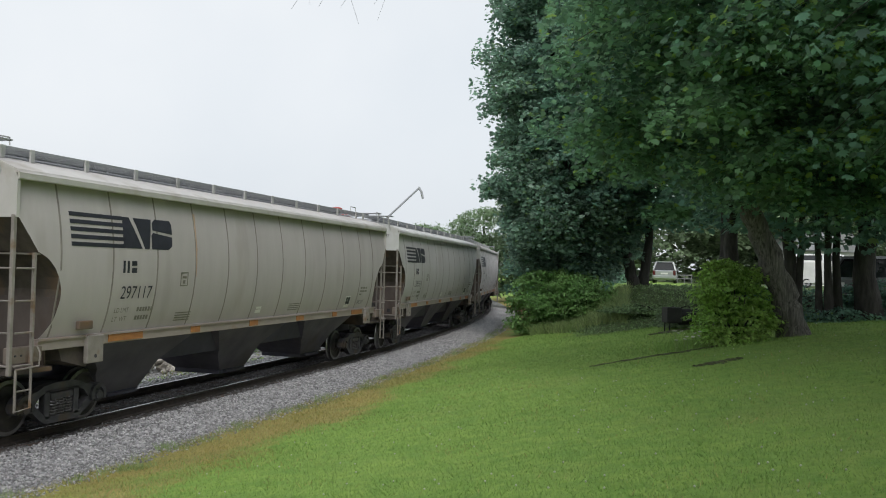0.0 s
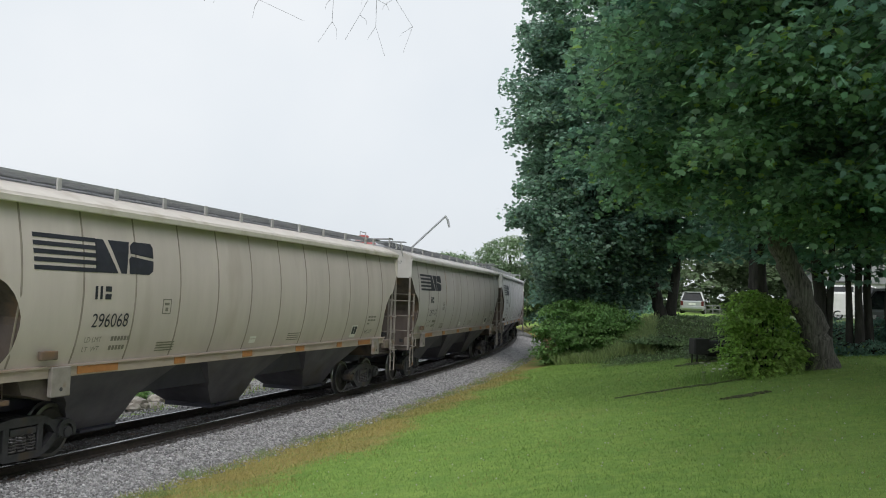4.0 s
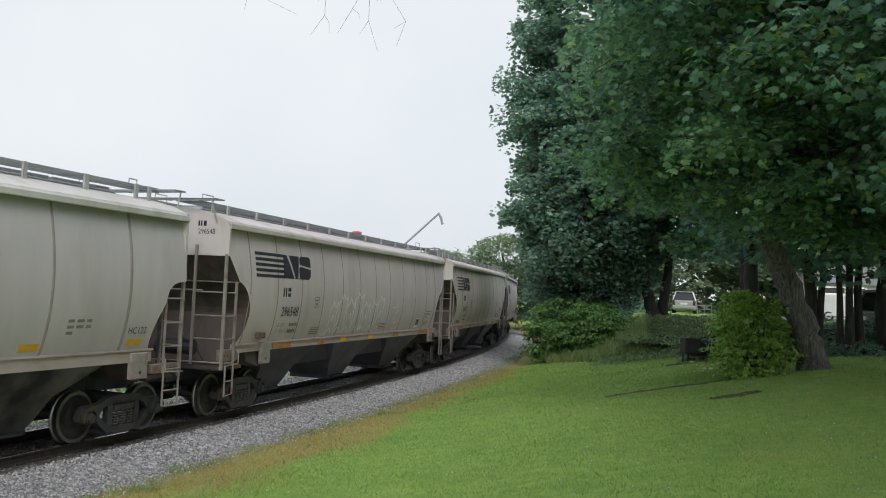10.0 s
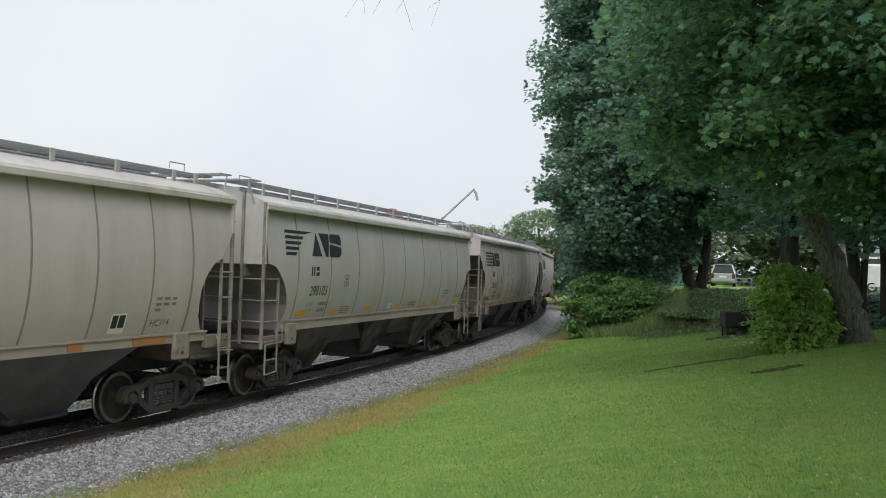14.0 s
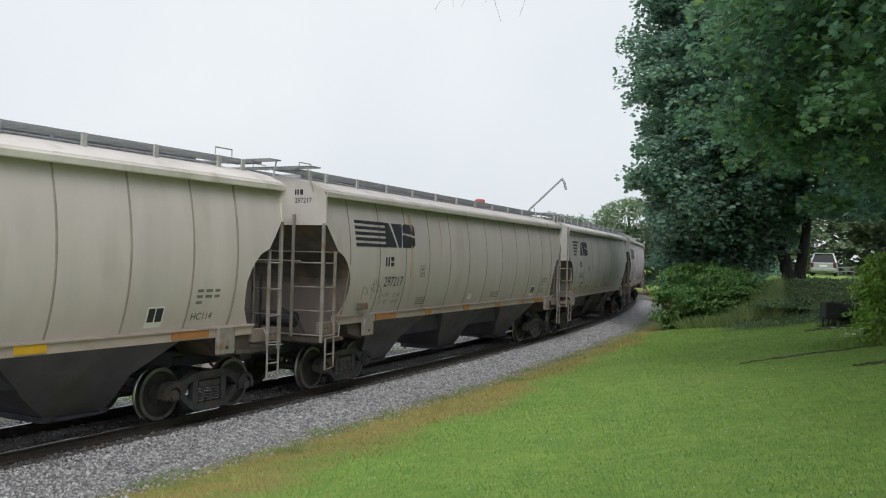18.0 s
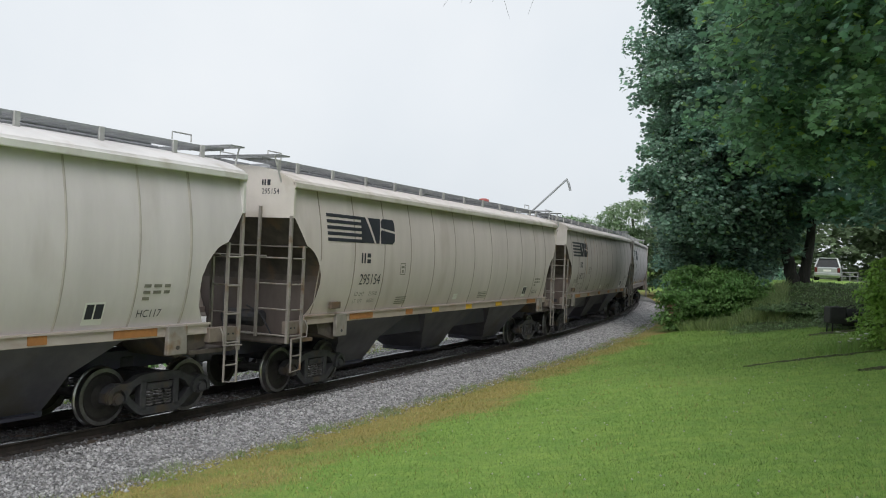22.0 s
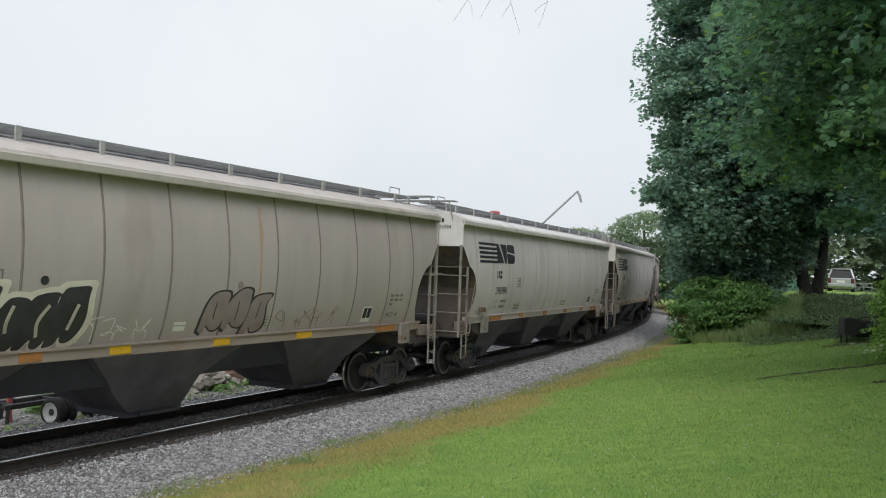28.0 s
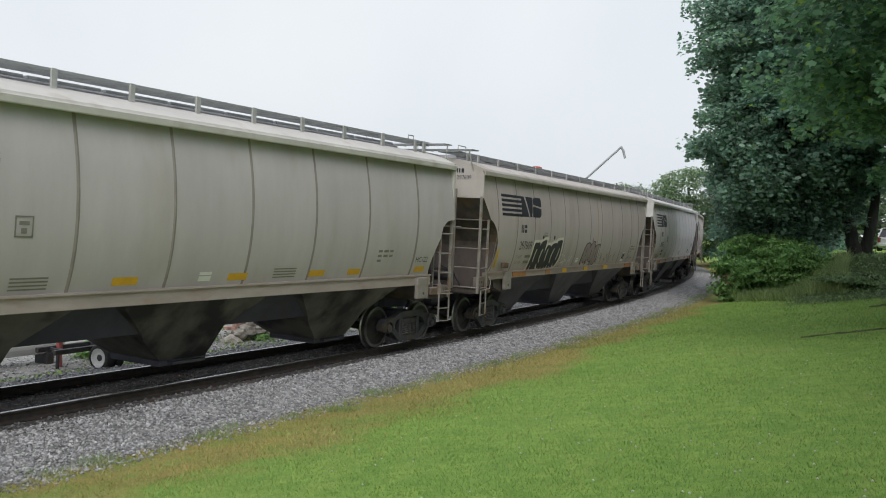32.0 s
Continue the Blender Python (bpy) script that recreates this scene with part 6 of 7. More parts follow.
    shrub(32, "shrub", "bright green bush beside the ballast", 4.7, 40.7, [(0, 0, 1.5, 1.4, 1.4, 1.4), (1.2, 0.3, 1.7, 1.4, 1.3, 1.3), (-0.4, -0.4, 0.8, 1.1, 1.0, 0.8)], 300, 52, 0.26, 0.135, M_LEAF_BRIGHT)
    shrub(33, "shrub", "lush green undergrowth on the bank", 6.3, 39.3, [(0, 0, 1.1, 1.6, 1.3, 1.2), (1.0, -0.5, 0.8, 1.0, 1.0, 0.9), (-0.9, 0.3, 1.3, 1.2, 1.0, 1.1)], 330, 52, 0.25, 0.115, M_LEAF_BRIGHT)
    shrub(37, "shrub", "dark low bushes under the tall tree", 8.6, 62.0, [(0, 0, 2.0, 2.4, 2.2, 2.0), (2.6, -1, 1.8, 2.2, 1.8, 1.8)], 150, 40, 0.5, 0.28, M_LEAF_DARK)
    shrub(38, "shrub", "dark bushes along the track at the bend", 9.6, 73.0, [(-1.5, 2, 2.4, 2.4, 2.2, 2.4), (1.6, -1, 2.6, 2.6, 2.2, 2.6)], 170, 40, 0.55, 0.3, M_LEAF_DARK)
    for k, (s, lat, r) in enumerate(((50.0, 6.3, 1.5), (55.5, 6.2, 1.7), (61.5, 6.3, 1.9), (68.0, 6.4, 2.0))):
        p = on_line(s, lat)
        shrub(80 + k, "shrub", "dark green bushes crowding the track at the bend", p.x, p.y, [(0, 0, r * 0.8, r, r, r), (0.5 * r, 0, r * 1.5, r, r, r * 0.9), (r, 0.5, r * 0.8, r, r, r)], 130, 38, 0.5, 0.26, M_LEAF_DARK)
    shrub(34, "shrub", "low hedge of vines at the lawn's edge", 8.6, 34.4, [(0, 0, 0.1, 1.9, 0.8, 0.24), (1.9, -0.5, 0.1, 1.6, 0.8, 0.24), (-1.2, 0.2, 0.15, 0.9, 0.6, 0.26)], 200, 42, 0.25, 0.11, M_LEAF_VINE)
    shrub(35, "shrub", "dark vines under the trees", 11.6, 29.5, [(0, 0, 0.5, 1.8, 0.9, 0.6), (2.2, -1.6, 0.5, 1.6, 0.9, 0.6)], 150, 40, 0.25, 0.12, M_LEAF_DARK)
    shrub(37, "shrub", "dark ground vines round the trunks' feet", 11.1, 24.4, [(-0.7, 0, 0.1, 0.5, 0.35, 0.28), (0, -0.1, 0.12, 0.55, 0.4, 0.34), (0.8, -0.2, 0.12, 0.6, 0.4, 0.32), (1.5, 0.1, 0.14, 0.6, 0.4, 0.4)], 110, 34, 0.2, 0.09, M_LEAF_DARK)
    shrub(41, "shrub", "dark tangle of vines behind the barbecue", 8.3, 28.9, [(-0.6, 0, 0.2, 0.6, 0.4, 0.4), (0.3, 0, 0.25, 0.7, 0.4, 0.5), (1.1, -0.3, 0.2, 0.7, 0.5, 0.4)], 140, 40, 0.22, 0.09, M_LEAF_WOODS)
    shrub(36, "shrub", "dark vines at the foot of the trunks", 13.2, 25.4, [(0, 0, 0.5, 1.5, 0.9, 0.65), (1.9, -0.6, 0.55, 1.6, 0.8, 0.7)], 200, 44, 0.22, 0.12, M_LEAF_DARK)
    # vines and weeds over the shaded bank
    rng = np.random.default_rng(43)
    n = 40000
    s, lat = 16 + 28 * rng.random(n), 6.6 + 16 * rng.random(n)
    keep = wood_weight(s, lat) > 0.35 + 0.3 * rng.random(n)
    s, lat = s[keep], lat[keep]
    p = np.array([on_line(u, w) for u, w in zip(s, lat)])
    lump = np.array([max(0.0, noise.noise((a * 0.9, b * 0.9, 1.7))) for a, b in p[:, :2]])
    p[:, 2] = land(s, lat) + 0.03 + (0.05 + 0.14 * lump) * rng.random(len(s))
    v, f = leaf_cloud(rng, p, rng.normal(size=(len(s), 3)), 0.10, LEAF_PLAIN, -0.3, 0.8)
    tagged(fast_mesh("ground_vines", v, f, M_LEAF_VINE), "shaded vines and weeds covering the bank", "weeds", kind="stuff")
    # tall weeds along the edge
    rng = np.random.default_rng(44)
    n = 14000
    s, lat = 37 + 7 * rng.random(n), 5.2 + 4.2 * rng.random(n)
    s = s - (lat - 5.2) * 1.0
    p = np.array([on_line(u, w) for u, w in zip(s, lat)])
    v, f = blades(rng, p[:, 0], p[:, 1], land(s, lat), 0.40, 0.016, 0.45)
    tagged(fast_mesh("tall_weeds", v, f, M_WEED), "tall pale weeds at the edge of the lawn", "weeds", kind="stuff")
    n = 2600
    x, y = 5.9 + rng.normal(0, 0.55, n), 20.6 + rng.normal(0, 0.5, n)
    x += 0.5 * rng.random(n) * 2
    s, lat = along(x, y)
    v, f = blades(rng, x, y, land(s, lat), 0.20, 0.006, 0.4)
    tagged(fast_mesh("uncut_grass", v, f, M_GRASS), "uncut grass round the foot of the shrub", "grass", kind="stuff")


def low_boughs(maple, base):
    """Boughs of broad leaves that hang in front of the crowns behind, a few leaves on each twig."""
    base = Vector(base)
    rng = np.random.default_rng(51)
    ends = [(5.9, 12.2, 4.55), (6.4, 12.4, 4.45), (5.5, 12.6, 4.9), (4.2, 10.0, 6.4), (4.35, 10.0, 5.7), (4.9, 10.2, 6.3), (6.9, 12.2, 4.8), (5.3, 10.4, 5.5), (4.6, 11.6, 6.5), (5.9, 11.0, 6.6), (4.7, 12.4, 7.1), (6.2, 12.8, 5.3), (6.5, 10.4, 5.6), (7.2, 12.6, 5.6), (6.0, 13.2, 6.2)]
    for e in ends:
        bm = bmesh.new()
        pts, radii = limb(rng, (9.6, 9.3, 8.2), e, 0.035, 0.004, 9, 0.12)
        tube(bm, [p - base for p in pts], radii, 5)
        twig = part("low_bough", bm, M_BARK_DARK, maple)
        n = 60
        k = rng.integers(4, 9, n)
        c = np.array([pts[q] for q in k]) + np.clip(rng.normal(size=(n, 3)), -1.8, 1.8) * np.array([0.26, 0.26, 0.12])
        v, f = leaf_cloud(rng, c - np.array(base), rng.normal(size=(n, 3)) + np.array([-0.5, -0.9, 0]), 0.15, LEAF_MAPLE, 0.85, 0.35)
        fast_mesh("bough_leaves", v, f, M_LEAF_DARK, twig)


def bough(maple, base):
    """A bare bough that reaches out from the maple, high over the lawn, with dead twigs hanging from it."""
    rng = np.random.default_rng(50)
    base = Vector(base)
    start, end = Vector((6.2, 18.8, 8.6)), Vector((-3.5, 9.0, 6.8))
    pts, radii = limb(rng, start, end, 0.09, 0.012, 12, 0.15)
    bm = bmesh.new()
    tube(bm, [p - base for p in pts], radii, 7)
    part("bough", bm, M_BARK, maple, "bare grey bough")
    places = [(0.87, 0.40), (0.82, 0.70), (0.785, 0.45), (0.755, 0.66), (0.71, 0.35), (0.935, 0.30)]
    for t, drop in places:
        k = t * (len(pts) - 1)
        i = int(k)
        p = pts[i].lerp(pts[i + 1], k - i)
        low = 6.36 - drop * 0.55 + 0.15 * rng.normal() * 0.3
        bm = bmesh.new()
        n = 7
        line = []
        for q in range(n):
            u = q / (n - 1)
            line.append(Vector((p.x + 0.25 * u * rng.normal() * 0.6 + 0.08 * math.sin(4 * u + t * 30), p.y + 0.1 * rng.normal() * u, p.z + (low - p.z) * u)) - base)
        tube(bm, line, [0.005 - 0.0035 * q / (n - 1) for q in range(n)], 5)
        for q in (3, 4, 5):
            side = 1 if rng.random() < 0.5 else -1
            a = line[q]
            bpt = a + Vector((side * rng.uniform(0.05, 0.14), rng.normal() * 0.05, -rng.uniform(0.04, 0.12)))
            cpt = bpt + Vector((side * rng.uniform(0.0, 0.06), 0, -rng.uniform(0.05, 0.14)))
            tube(bm, [a, bpt, cpt], [0.0024, 0.002, 0.001], 4)
        part("twig", bm, M_BARK_DARK, maple)


build_trees()


# ---- parked vehicles ----
def wheel_parts(parent, x, y, z, r, w, rim_mat):
    """A tyre with its rim, the axle along y."""
    bm = bmesh.new()
    lathe(bm, [(-w * 0.2, r * 0.58), (-w * 0.48, r * 0.62), (-w / 2, r * 0.90), (-w * 0.36, r), (w * 0.36, r), (w / 2, r * 0.90), (w * 0.48, r * 0.62), (w * 0.2, r * 0.58)], 24)
    for v in bm.verts:
        v.co += Vector((x, y, z))
    tyre = part("wheel", bm, M_TYRE, parent, "black rubber tyre")
    bm = bmesh.new()
    lathe(bm, [(-w * 0.30, r * 0.12), (-w * 0.34, r * 0.42), (-w * 0.44, r * 0.58), (-w * 0.53, r * 0.68), (w * 0.53, r * 0.68), (w * 0.44, r * 0.58), (w * 0.34, r * 0.42), (w * 0.30, r * 0.12)], 24)
    for v in bm.verts:
        v.co += Vector((x, y, z))
    part("rim", bm, rim_mat, tyre)
    bm = bmesh.new()
    lathe(bm, [(-w * 0.37, r * 0.06), (-w * 0.36, r * 0.24), (w * 0.36, r * 0.24), (w * 0.37, r * 0.06)], 14)
    for v in bm.verts:
        v.co += Vector((x, y, z))
    part("hub", bm, M_TRUCK, tyre)
    return tyre


def loft(bm, sections):
    """Closed sections (lists of points, all of one length) skinned together and capped."""
    rings = [[bm.verts.new(p) for p in s] for s in sections]
    n = len(rings[0])
    for a, b in zip(rings, rings[1:]):
        for k in range(n):
            bm.faces.new((a[k], a[(k + 1) % n], b[(k + 1) % n], b[k]))
    bm.faces.new(rings[0])
    bm.faces.new(rings[-1][::-1])
    bmesh.ops.recalc_face_normals(bm, faces=bm.faces)
    return bm


def vehicle(name, label, m, paint, length=4.9, width=1.95, height=1.75, tall_back=True, belt_at=0.58):
    """A parked van or car; its front towards x, its middle at the origin."""
    ob = root(name, m, label, "car", "parked vehicles")
    h, w = length / 2, width / 2

    def body_ring(x, half, z0, z1):
        return [(x, -half, z0 + 0.12), (x, -half * 0.9, z0), (x, half * 0.9, z0), (x, half, z0 + 0.12), (x, half, z1 - 0.14), (x, half * 0.93, z1), (x, -half * 0.93, z1), (x, -half, z1 - 0.14)]

    belt = height * belt_at
    bm = bmesh.new()
    loft(bm, [body_ring(-h, w * 0.86, 0.42, belt - 0.08), body_ring(-h + 0.12, w * 0.97, 0.26, belt), body_ring(-h * 0.5, w, 0.24, belt + 0.02), body_ring(h * 0.35, w, 0.24, belt),
              body_ring(h * 0.55, w * 0.98, 0.24, belt - 0.04), body_ring(h - 0.2, w * 0.92, 0.26, belt - 0.22), body_ring(h, w * 0.8, 0.34, belt - 0.34)])
    part("body", bm, paint, ob)
    back = -h + (0.18 if tall_back else 0.85)
    bm = bmesh.new()

    def top_ring(x, half, z0, z1, top):
        return [(x, -half, z0), (x, half, z0), (x, top, z1), (x, -top, z1)]

    loft(bm, [[(back, -w * 0.9, belt - 0.02), (back, w * 0.9, belt - 0.02), (back + 0.01, w * 0.9, belt), (back + 0.01, -w * 0.9, belt)],
              [(back + 0.05, -w * 0.92, belt), (back + 0.05, w * 0.92, belt), (back + 0.35, w * 0.66, height - 0.07), (back + 0.35, -w * 0.66, height - 0.07)],
              [(0.1, -w * 0.94, belt), (0.1, w * 0.94, belt), (0.1, w * 0.68, height - 0.02), (0.1, -w * 0.68, height - 0.02)],
              [(h * 0.5, -w * 0.92, belt), (h * 0.5, w * 0.92, belt), (h * 0.22, w * 0.72, height - 0.08), (h * 0.22, -w * 0.72, height - 0.08)]])
    part("cabin_glass", bm, M_GLASS, ob, "dark window glass")
    bm = bmesh.new()
    loft(bm, [[(x, -y, z), (x, y, z), (x, y * 0.82, z + 0.09), (x, -y * 0.82, z + 0.09)] for x, y, z in ((back + 0.25, w * 0.70, height - 0.10), (0.1, w * 0.72, height - 0.07), (h * 0.22, w * 0.76, height - 0.09))])
    part("roof", bm, paint, ob)
    for side in (-1, 1):
        for x0, x1 in ((back + 0.04, back + 0.32), (-0.55, -0.55), (0.75, 0.72)):
            bm = bmesh.new()
            tube(bm, [(x0, side * w * 0.935, belt), (x1, side * w * 0.685, height - 0.06)], 0.055, 6)
            part("pillar", bm, paint, ob)
        bm = bmesh.new()
        box(bm, -h - 0.01, -h + 0.14, min(side * w * 0.72, side * w * 0.95), max(side * w * 0.72, side * w * 0.95), belt - 0.38, belt - 0.02, 0.02)
        part("tail_lamp", bm, M_TAIL, ob)
        bm = bmesh.new()
        box(bm, h * 0.5, h * 0.5 + 0.12, min(side * w, side * (w + 0.10)), max(side * w, side * (w + 0.10)), belt, belt + 0.14, 0.02)
        part("mirror", bm, paint, ob)
        for x in (-h * 0.58, h * 0.62):
            wheel_parts(ob, x, side * (w - 0.11), 0.33, 0.33, 0.22, M_GALV)
    bm = bmesh.new()
    box(bm, -h - 0.09, -h + 0.1, -w * 0.9, w * 0.9, 0.36, 0.60, 0.04)
    part("bumper", bm, paint, ob)
    bm = bmesh.new()
    box(bm, -h - 0.02, -h + 0.0, -0.26, 0.26, 0.68, 0.82)
    part("plate", bm, M_WHITE_PAINT, ob)
    return ob


def place_m(x, y, turn, up=0.0):
    return pose(x, y, land_at(x, y) + up, 0, 0, turn)


def build_vehicles():
    vehicle("minivan", "silver minivan parked on the grass with its back turned", place_m(17.7, 69.3, 74), M_VAN, 4.8, 1.8, 1.72)
    vehicle("parked_van", "tall white van parked beyond the trunks", place_m(26.9, 60.3, -22), M_WHITE_PAINT, 5.4, 2.0, 2.35, belt_at=0.8)
    vehicle("parked_car", "silver estate car in painted shade beside the trees", place_m(15.7, 29.6, 8), M_SILVER_SHADED, 4.7, 1.85, 1.72)
    # a white rail fence by the van
    fence = root("rail_fence", place_m(19.6, 70.6, 8), "short white rail fence beside the parked van", "fence")
    for k in range(3):
        bm = bmesh.new()
        box(bm, -0.6 + 0.6 * k - 0.03, -0.6 + 0.6 * k + 0.03, -0.04, 0.04, -0.1, 0.72, 0.01)
        part("post", bm, M_GALV, fence)
    for z in (0.35, 0.64):
        bm = bmesh.new()
        box(bm, -0.65, 0.65, -0.07, -0.042, z, z + 0.06, 0.005)
        part("rail", bm, M_GALV, fence)
    # a white house seen between the trunks
    house = root("house", place_m(33.2, 78, 10), "small white gabled house behind the trees", "house")
    bm = bmesh.new()
    box(bm, -2.4, 2.4, -4, 4, -0.3, 3.0)
    part("wall", bm, M_WHITE_PAINT, house)
    bm = bmesh.new()
    prism(bm, [(-2.7, 2.9), (2.7, 2.9), (2.7, 3.02), (0.1, 4.9), (-0.1, 4.9), (-2.7, 3.02)], -4.4, 4.4)
    bmesh.ops.recalc_face_normals(bm, faces=bm.faces)
    part("roof", bm, M_GALV, house)
    for x in (-1.5, 0.0):
        bm = bmesh.new()
        box(bm, x - 0.5, x + 0.5, -4.03, -3.95, 0.9, 2.2)
        win = part("window", bm, M_GLASS, house)
        bm = bmesh.new()
        box(bm, x - 0.6, x + 0.6, -4.10, -4.035, 0.78, 0.9)
        part("sill", bm, M_WHITE_PAINT, win)
    bm = bmesh.new()
    box(bm, 1.1, 1.95, -4.03, -3.95, 0.05, 2.1)
    part("door", bm, M_GREEN_TRUCK, house)


# ---- on the lawn ----
def build_smoker():
    ob = root("barbecue_smoker", place_m(7.75, 27.9, 8, -0.08), "black barrel barbecue smoker standing on bare soil", "barbecue")
    bm = bmesh.new()
    tube(bm, [(-0.15, 0, 0.48), (0.68, 0, 0.48)], 0.26, 18)
    part("barrel", bm, M_BLACK_IRON, ob)
    bm = bmesh.new()
    box(bm, -0.65, -0.15, -0.24, 0.24, 0.28, 0.78, 0.03)
    part("firebox", bm, M_BLACK_IRON, ob)
    for x in (-0.55, 0.6):
        for y in (-0.2, 0.2):
            bm = bmesh.new()
            tube(bm, [(x, y, 0.0), (x, y, 0.42)], 0.022, 6)
            part("leg", bm, M_BLACK_IRON, ob)
    bm = bmesh.new()
    tube(bm, [(0.55, 0.1, 0.65), (0.55, 0.1, 1.05)], 0.045, 10)
    part("chimney", bm, M_BLACK_IRON, ob)
    bm = bmesh.new()
    box(bm, -0.15, 0.65, -0.52, -0.255, 0.38, 0.41)
    part("shelf", bm, M_BLACK_IRON, ob)
    bm = bmesh.new()
    tube(bm, [(0.1, -0.23, 0.60), (0.1, -0.31, 0.64), (0.45, -0.31, 0.64), (0.45, -0.23, 0.60)], 0.014, 6)
    part("lid_handle", bm, M_GALV, ob)


def soil_strip(name, label, x0, y0, x1, y1, width, seed):
    """A low ragged ridge of bare soil lying on the lawn."""
    rng = random.Random(seed)
    bm = bmesh.new()
    n = 26
    rows = []
    for k in range(n):
        t = k / (n - 1)
        x, y = x0 + (x1 - x0) * t, y0 + (y1 - y0) * t
        w = width * (0.35 + 0.65 * math.sin(math.pi * min(max(t, 0.04), 0.96))) * rng.uniform(0.15, 1.4)
        y += rng.uniform(-0.07, 0.07)
        row = []
        for q, h in ((-1, -0.05), (-0.5, 0.022), (0, 0.035), (0.5, 0.022), (1, -0.05)):
            yy = y + q * w / 2
            row.append(bm.verts.new((x, yy, land_at(x, yy) + h + rng.uniform(-0.01, 0.015))))
        rows.append(row)
    for a, b in zip(rows, rows[1:]):
        for q in range(4):
            bm.faces.new((a[q], b[q], b[q + 1], a[q + 1]))
    bmesh.ops.recalc_face_normals(bm, faces=bm.faces)
    tagged(mesh_object(name, bm, M_SOIL), label, "soil", kind="structure")


def build_lawn_things():
    build_smoker()
    soil_strip("bare_soil_strip", "long ragged strip of bare dark soil in the lawn", 3.3, 19.3, 6.3, 19.9, 0.62, 1)
    soil_strip("bare_soil_patch", "short patch of bare dark soil in the lawn", 4.7, 16.1, 5.7, 16.5, 0.55, 2)
    soil_strip("ash_patch", "dark bare soil under the barbecue", 6.5, 27.4, 9.0, 27.9, 1.5, 3)
    # white umbel flowers by the shrub
    rng = random.Random(9)
    for k in range(14):
        x, y = 5.75 + rng.uniform(-0.4, 0.6), 20.0 + rng.uniform(-0.3, 0.4)
        h = rng.uniform(0.25, 0.5)
        ob = root("wild_carrot", pose(x, y, land_at(x, y), rng.uniform(-12, 12), rng.uniform(-12, 12), 0), "white-flowered weed in the uncut grass", "flower", "white flowers by the shrub")
        bm = bmesh.new()
        tube(bm, [(0, 0, -0.03), (0.01, 0, h * 0.6), (0, 0.01, h)], [0.006, 0.005, 0.004], 5)
        part("stem", bm, M_WEED, ob)
        bm = bmesh.new()
        lathe(bm, [(h - 0.005, 0.008), (h + 0.012, 0.045), (h + 0.022, 0.04), (h + 0.026, 0.01)], 10, "z")
        part("flower_head", bm, M_CLOVER, ob)


# ---- across the track ----
def across(s, lat, turn=0.0, up=0.0):
    p = on_line(s, lat)
    z = float(land(np.array([s]), np.array([lat]))[0])
    return pose(p.x, p.y, z + up, 0, 0, 90 + math.degrees(line_angle(s)) + turn)


def build_trailer():
    ob = root("trailer_axle", across(11.24, -2.86, 4, -0.03), "old twin-wheel trailer chassis standing on the gravel", "trailer")
    for x in (-0.12, 0.12):
        t = wheel_parts(ob, 0, 0, 0, 0.28, 0.21, M_RIM)
        t.matrix_basis = Matrix.Translation((x, 0, 0.28)) @ Matrix.Rotation(radians(90), 4, "Z")
    bm = bmesh.new()
    tube(bm, [(0.2, 0, 0.28), (1.5, 0.05, 0.28)], 0.05, 8)
    part("axle", bm, M_TRUCK, ob)
    for y in (0.45, 0.95):
        bm = bmesh.new()
        box(bm, -0.9, 1.7, y - 0.04, y + 0.04, 0.36, 0.46, 0.01)
        part("frame_rail", bm, M_TRUCK, ob)
    for x in (-0.6, 0.4, 1.3):
        bm = bmesh.new()
        box(bm, x - 0.03, x + 0.03, 0.49, 0.91, 0.37, 0.44, 0.008)
        part("cross_member", bm, M_TRUCK, ob)
        bm = bmesh.new()
        tube(bm, [(x, 0.7, 0.0), (x, 0.7, 0.37)], 0.035, 7)
        part("prop", bm, M_TRUCK, ob)
    # axle housing, hub and bent bars beyond the wheels
    bm = bmesh.new()
    lathe(bm, [(0.62, 0.05), (0.66, 0.15), (0.80, 0.21), (0.98, 0.21), (1.10, 0.14), (1.16, 0.05)], 16, "x")
    for v in bm.verts:
        v.co.z += 0.25
    part("axle_housing", bm, M_TRUCK, ob)
    bm = bmesh.new()
    lathe(bm, [(1.42, 0.08), (1.45, 0.20), (1.62, 0.20), (1.65, 0.08)], 16, "x")
    for v in bm.verts:
        v.co += Vector((0, 0.1, 0.24))
    part("hub", bm, M_TYRE, ob)
    for x, z, k in ((0.62, 0.47, 1), (0.80, 0.42, -1)):
        bm = bmesh.new()
        tube(bm, [(x - 0.06, -0.16, z - 0.16), (x + 0.03, -0.18, z - 0.03), (x + 0.14, -0.16, z), (x + 0.27, -0.1 + 0.1 * k, z - 0.09)], [0.018, 0.034, 0.04, 0.02], 7)
        part("yellow_bar", bm, M_YELLOW_BAR, ob, "faded yellow steel bar")


def build_tyres():
    """Old tyres thrown down on the gravel."""
    rng = random.Random(12)
    for k, (s, lat, up, tilt) in enumerate(((13.9, -3.9, 0.10, 4), (13.95, -3.95, 0.31, 8), (14.5, -4.0, 0.28, 78), (14.3, -4.5, 0.10, 3))):
        bm = bmesh.new()
        lathe(bm, [(-0.10, 0.20), (-0.11, 0.29), (-0.07, 0.33), (0.07, 0.33), (0.11, 0.29), (0.10, 0.20), (0.06, 0.19), (-0.06, 0.19)], 22, "z")
        ob = mesh_object("old_tyre", bm, M_TYRE)
        ob.matrix_basis = across(s, lat, rng.uniform(0, 90), up) @ Matrix.Rotation(radians(tilt), 4, "X")
        tagged(ob, "old black rubber tyre lying on the gravel", "tyre", "old tyres")


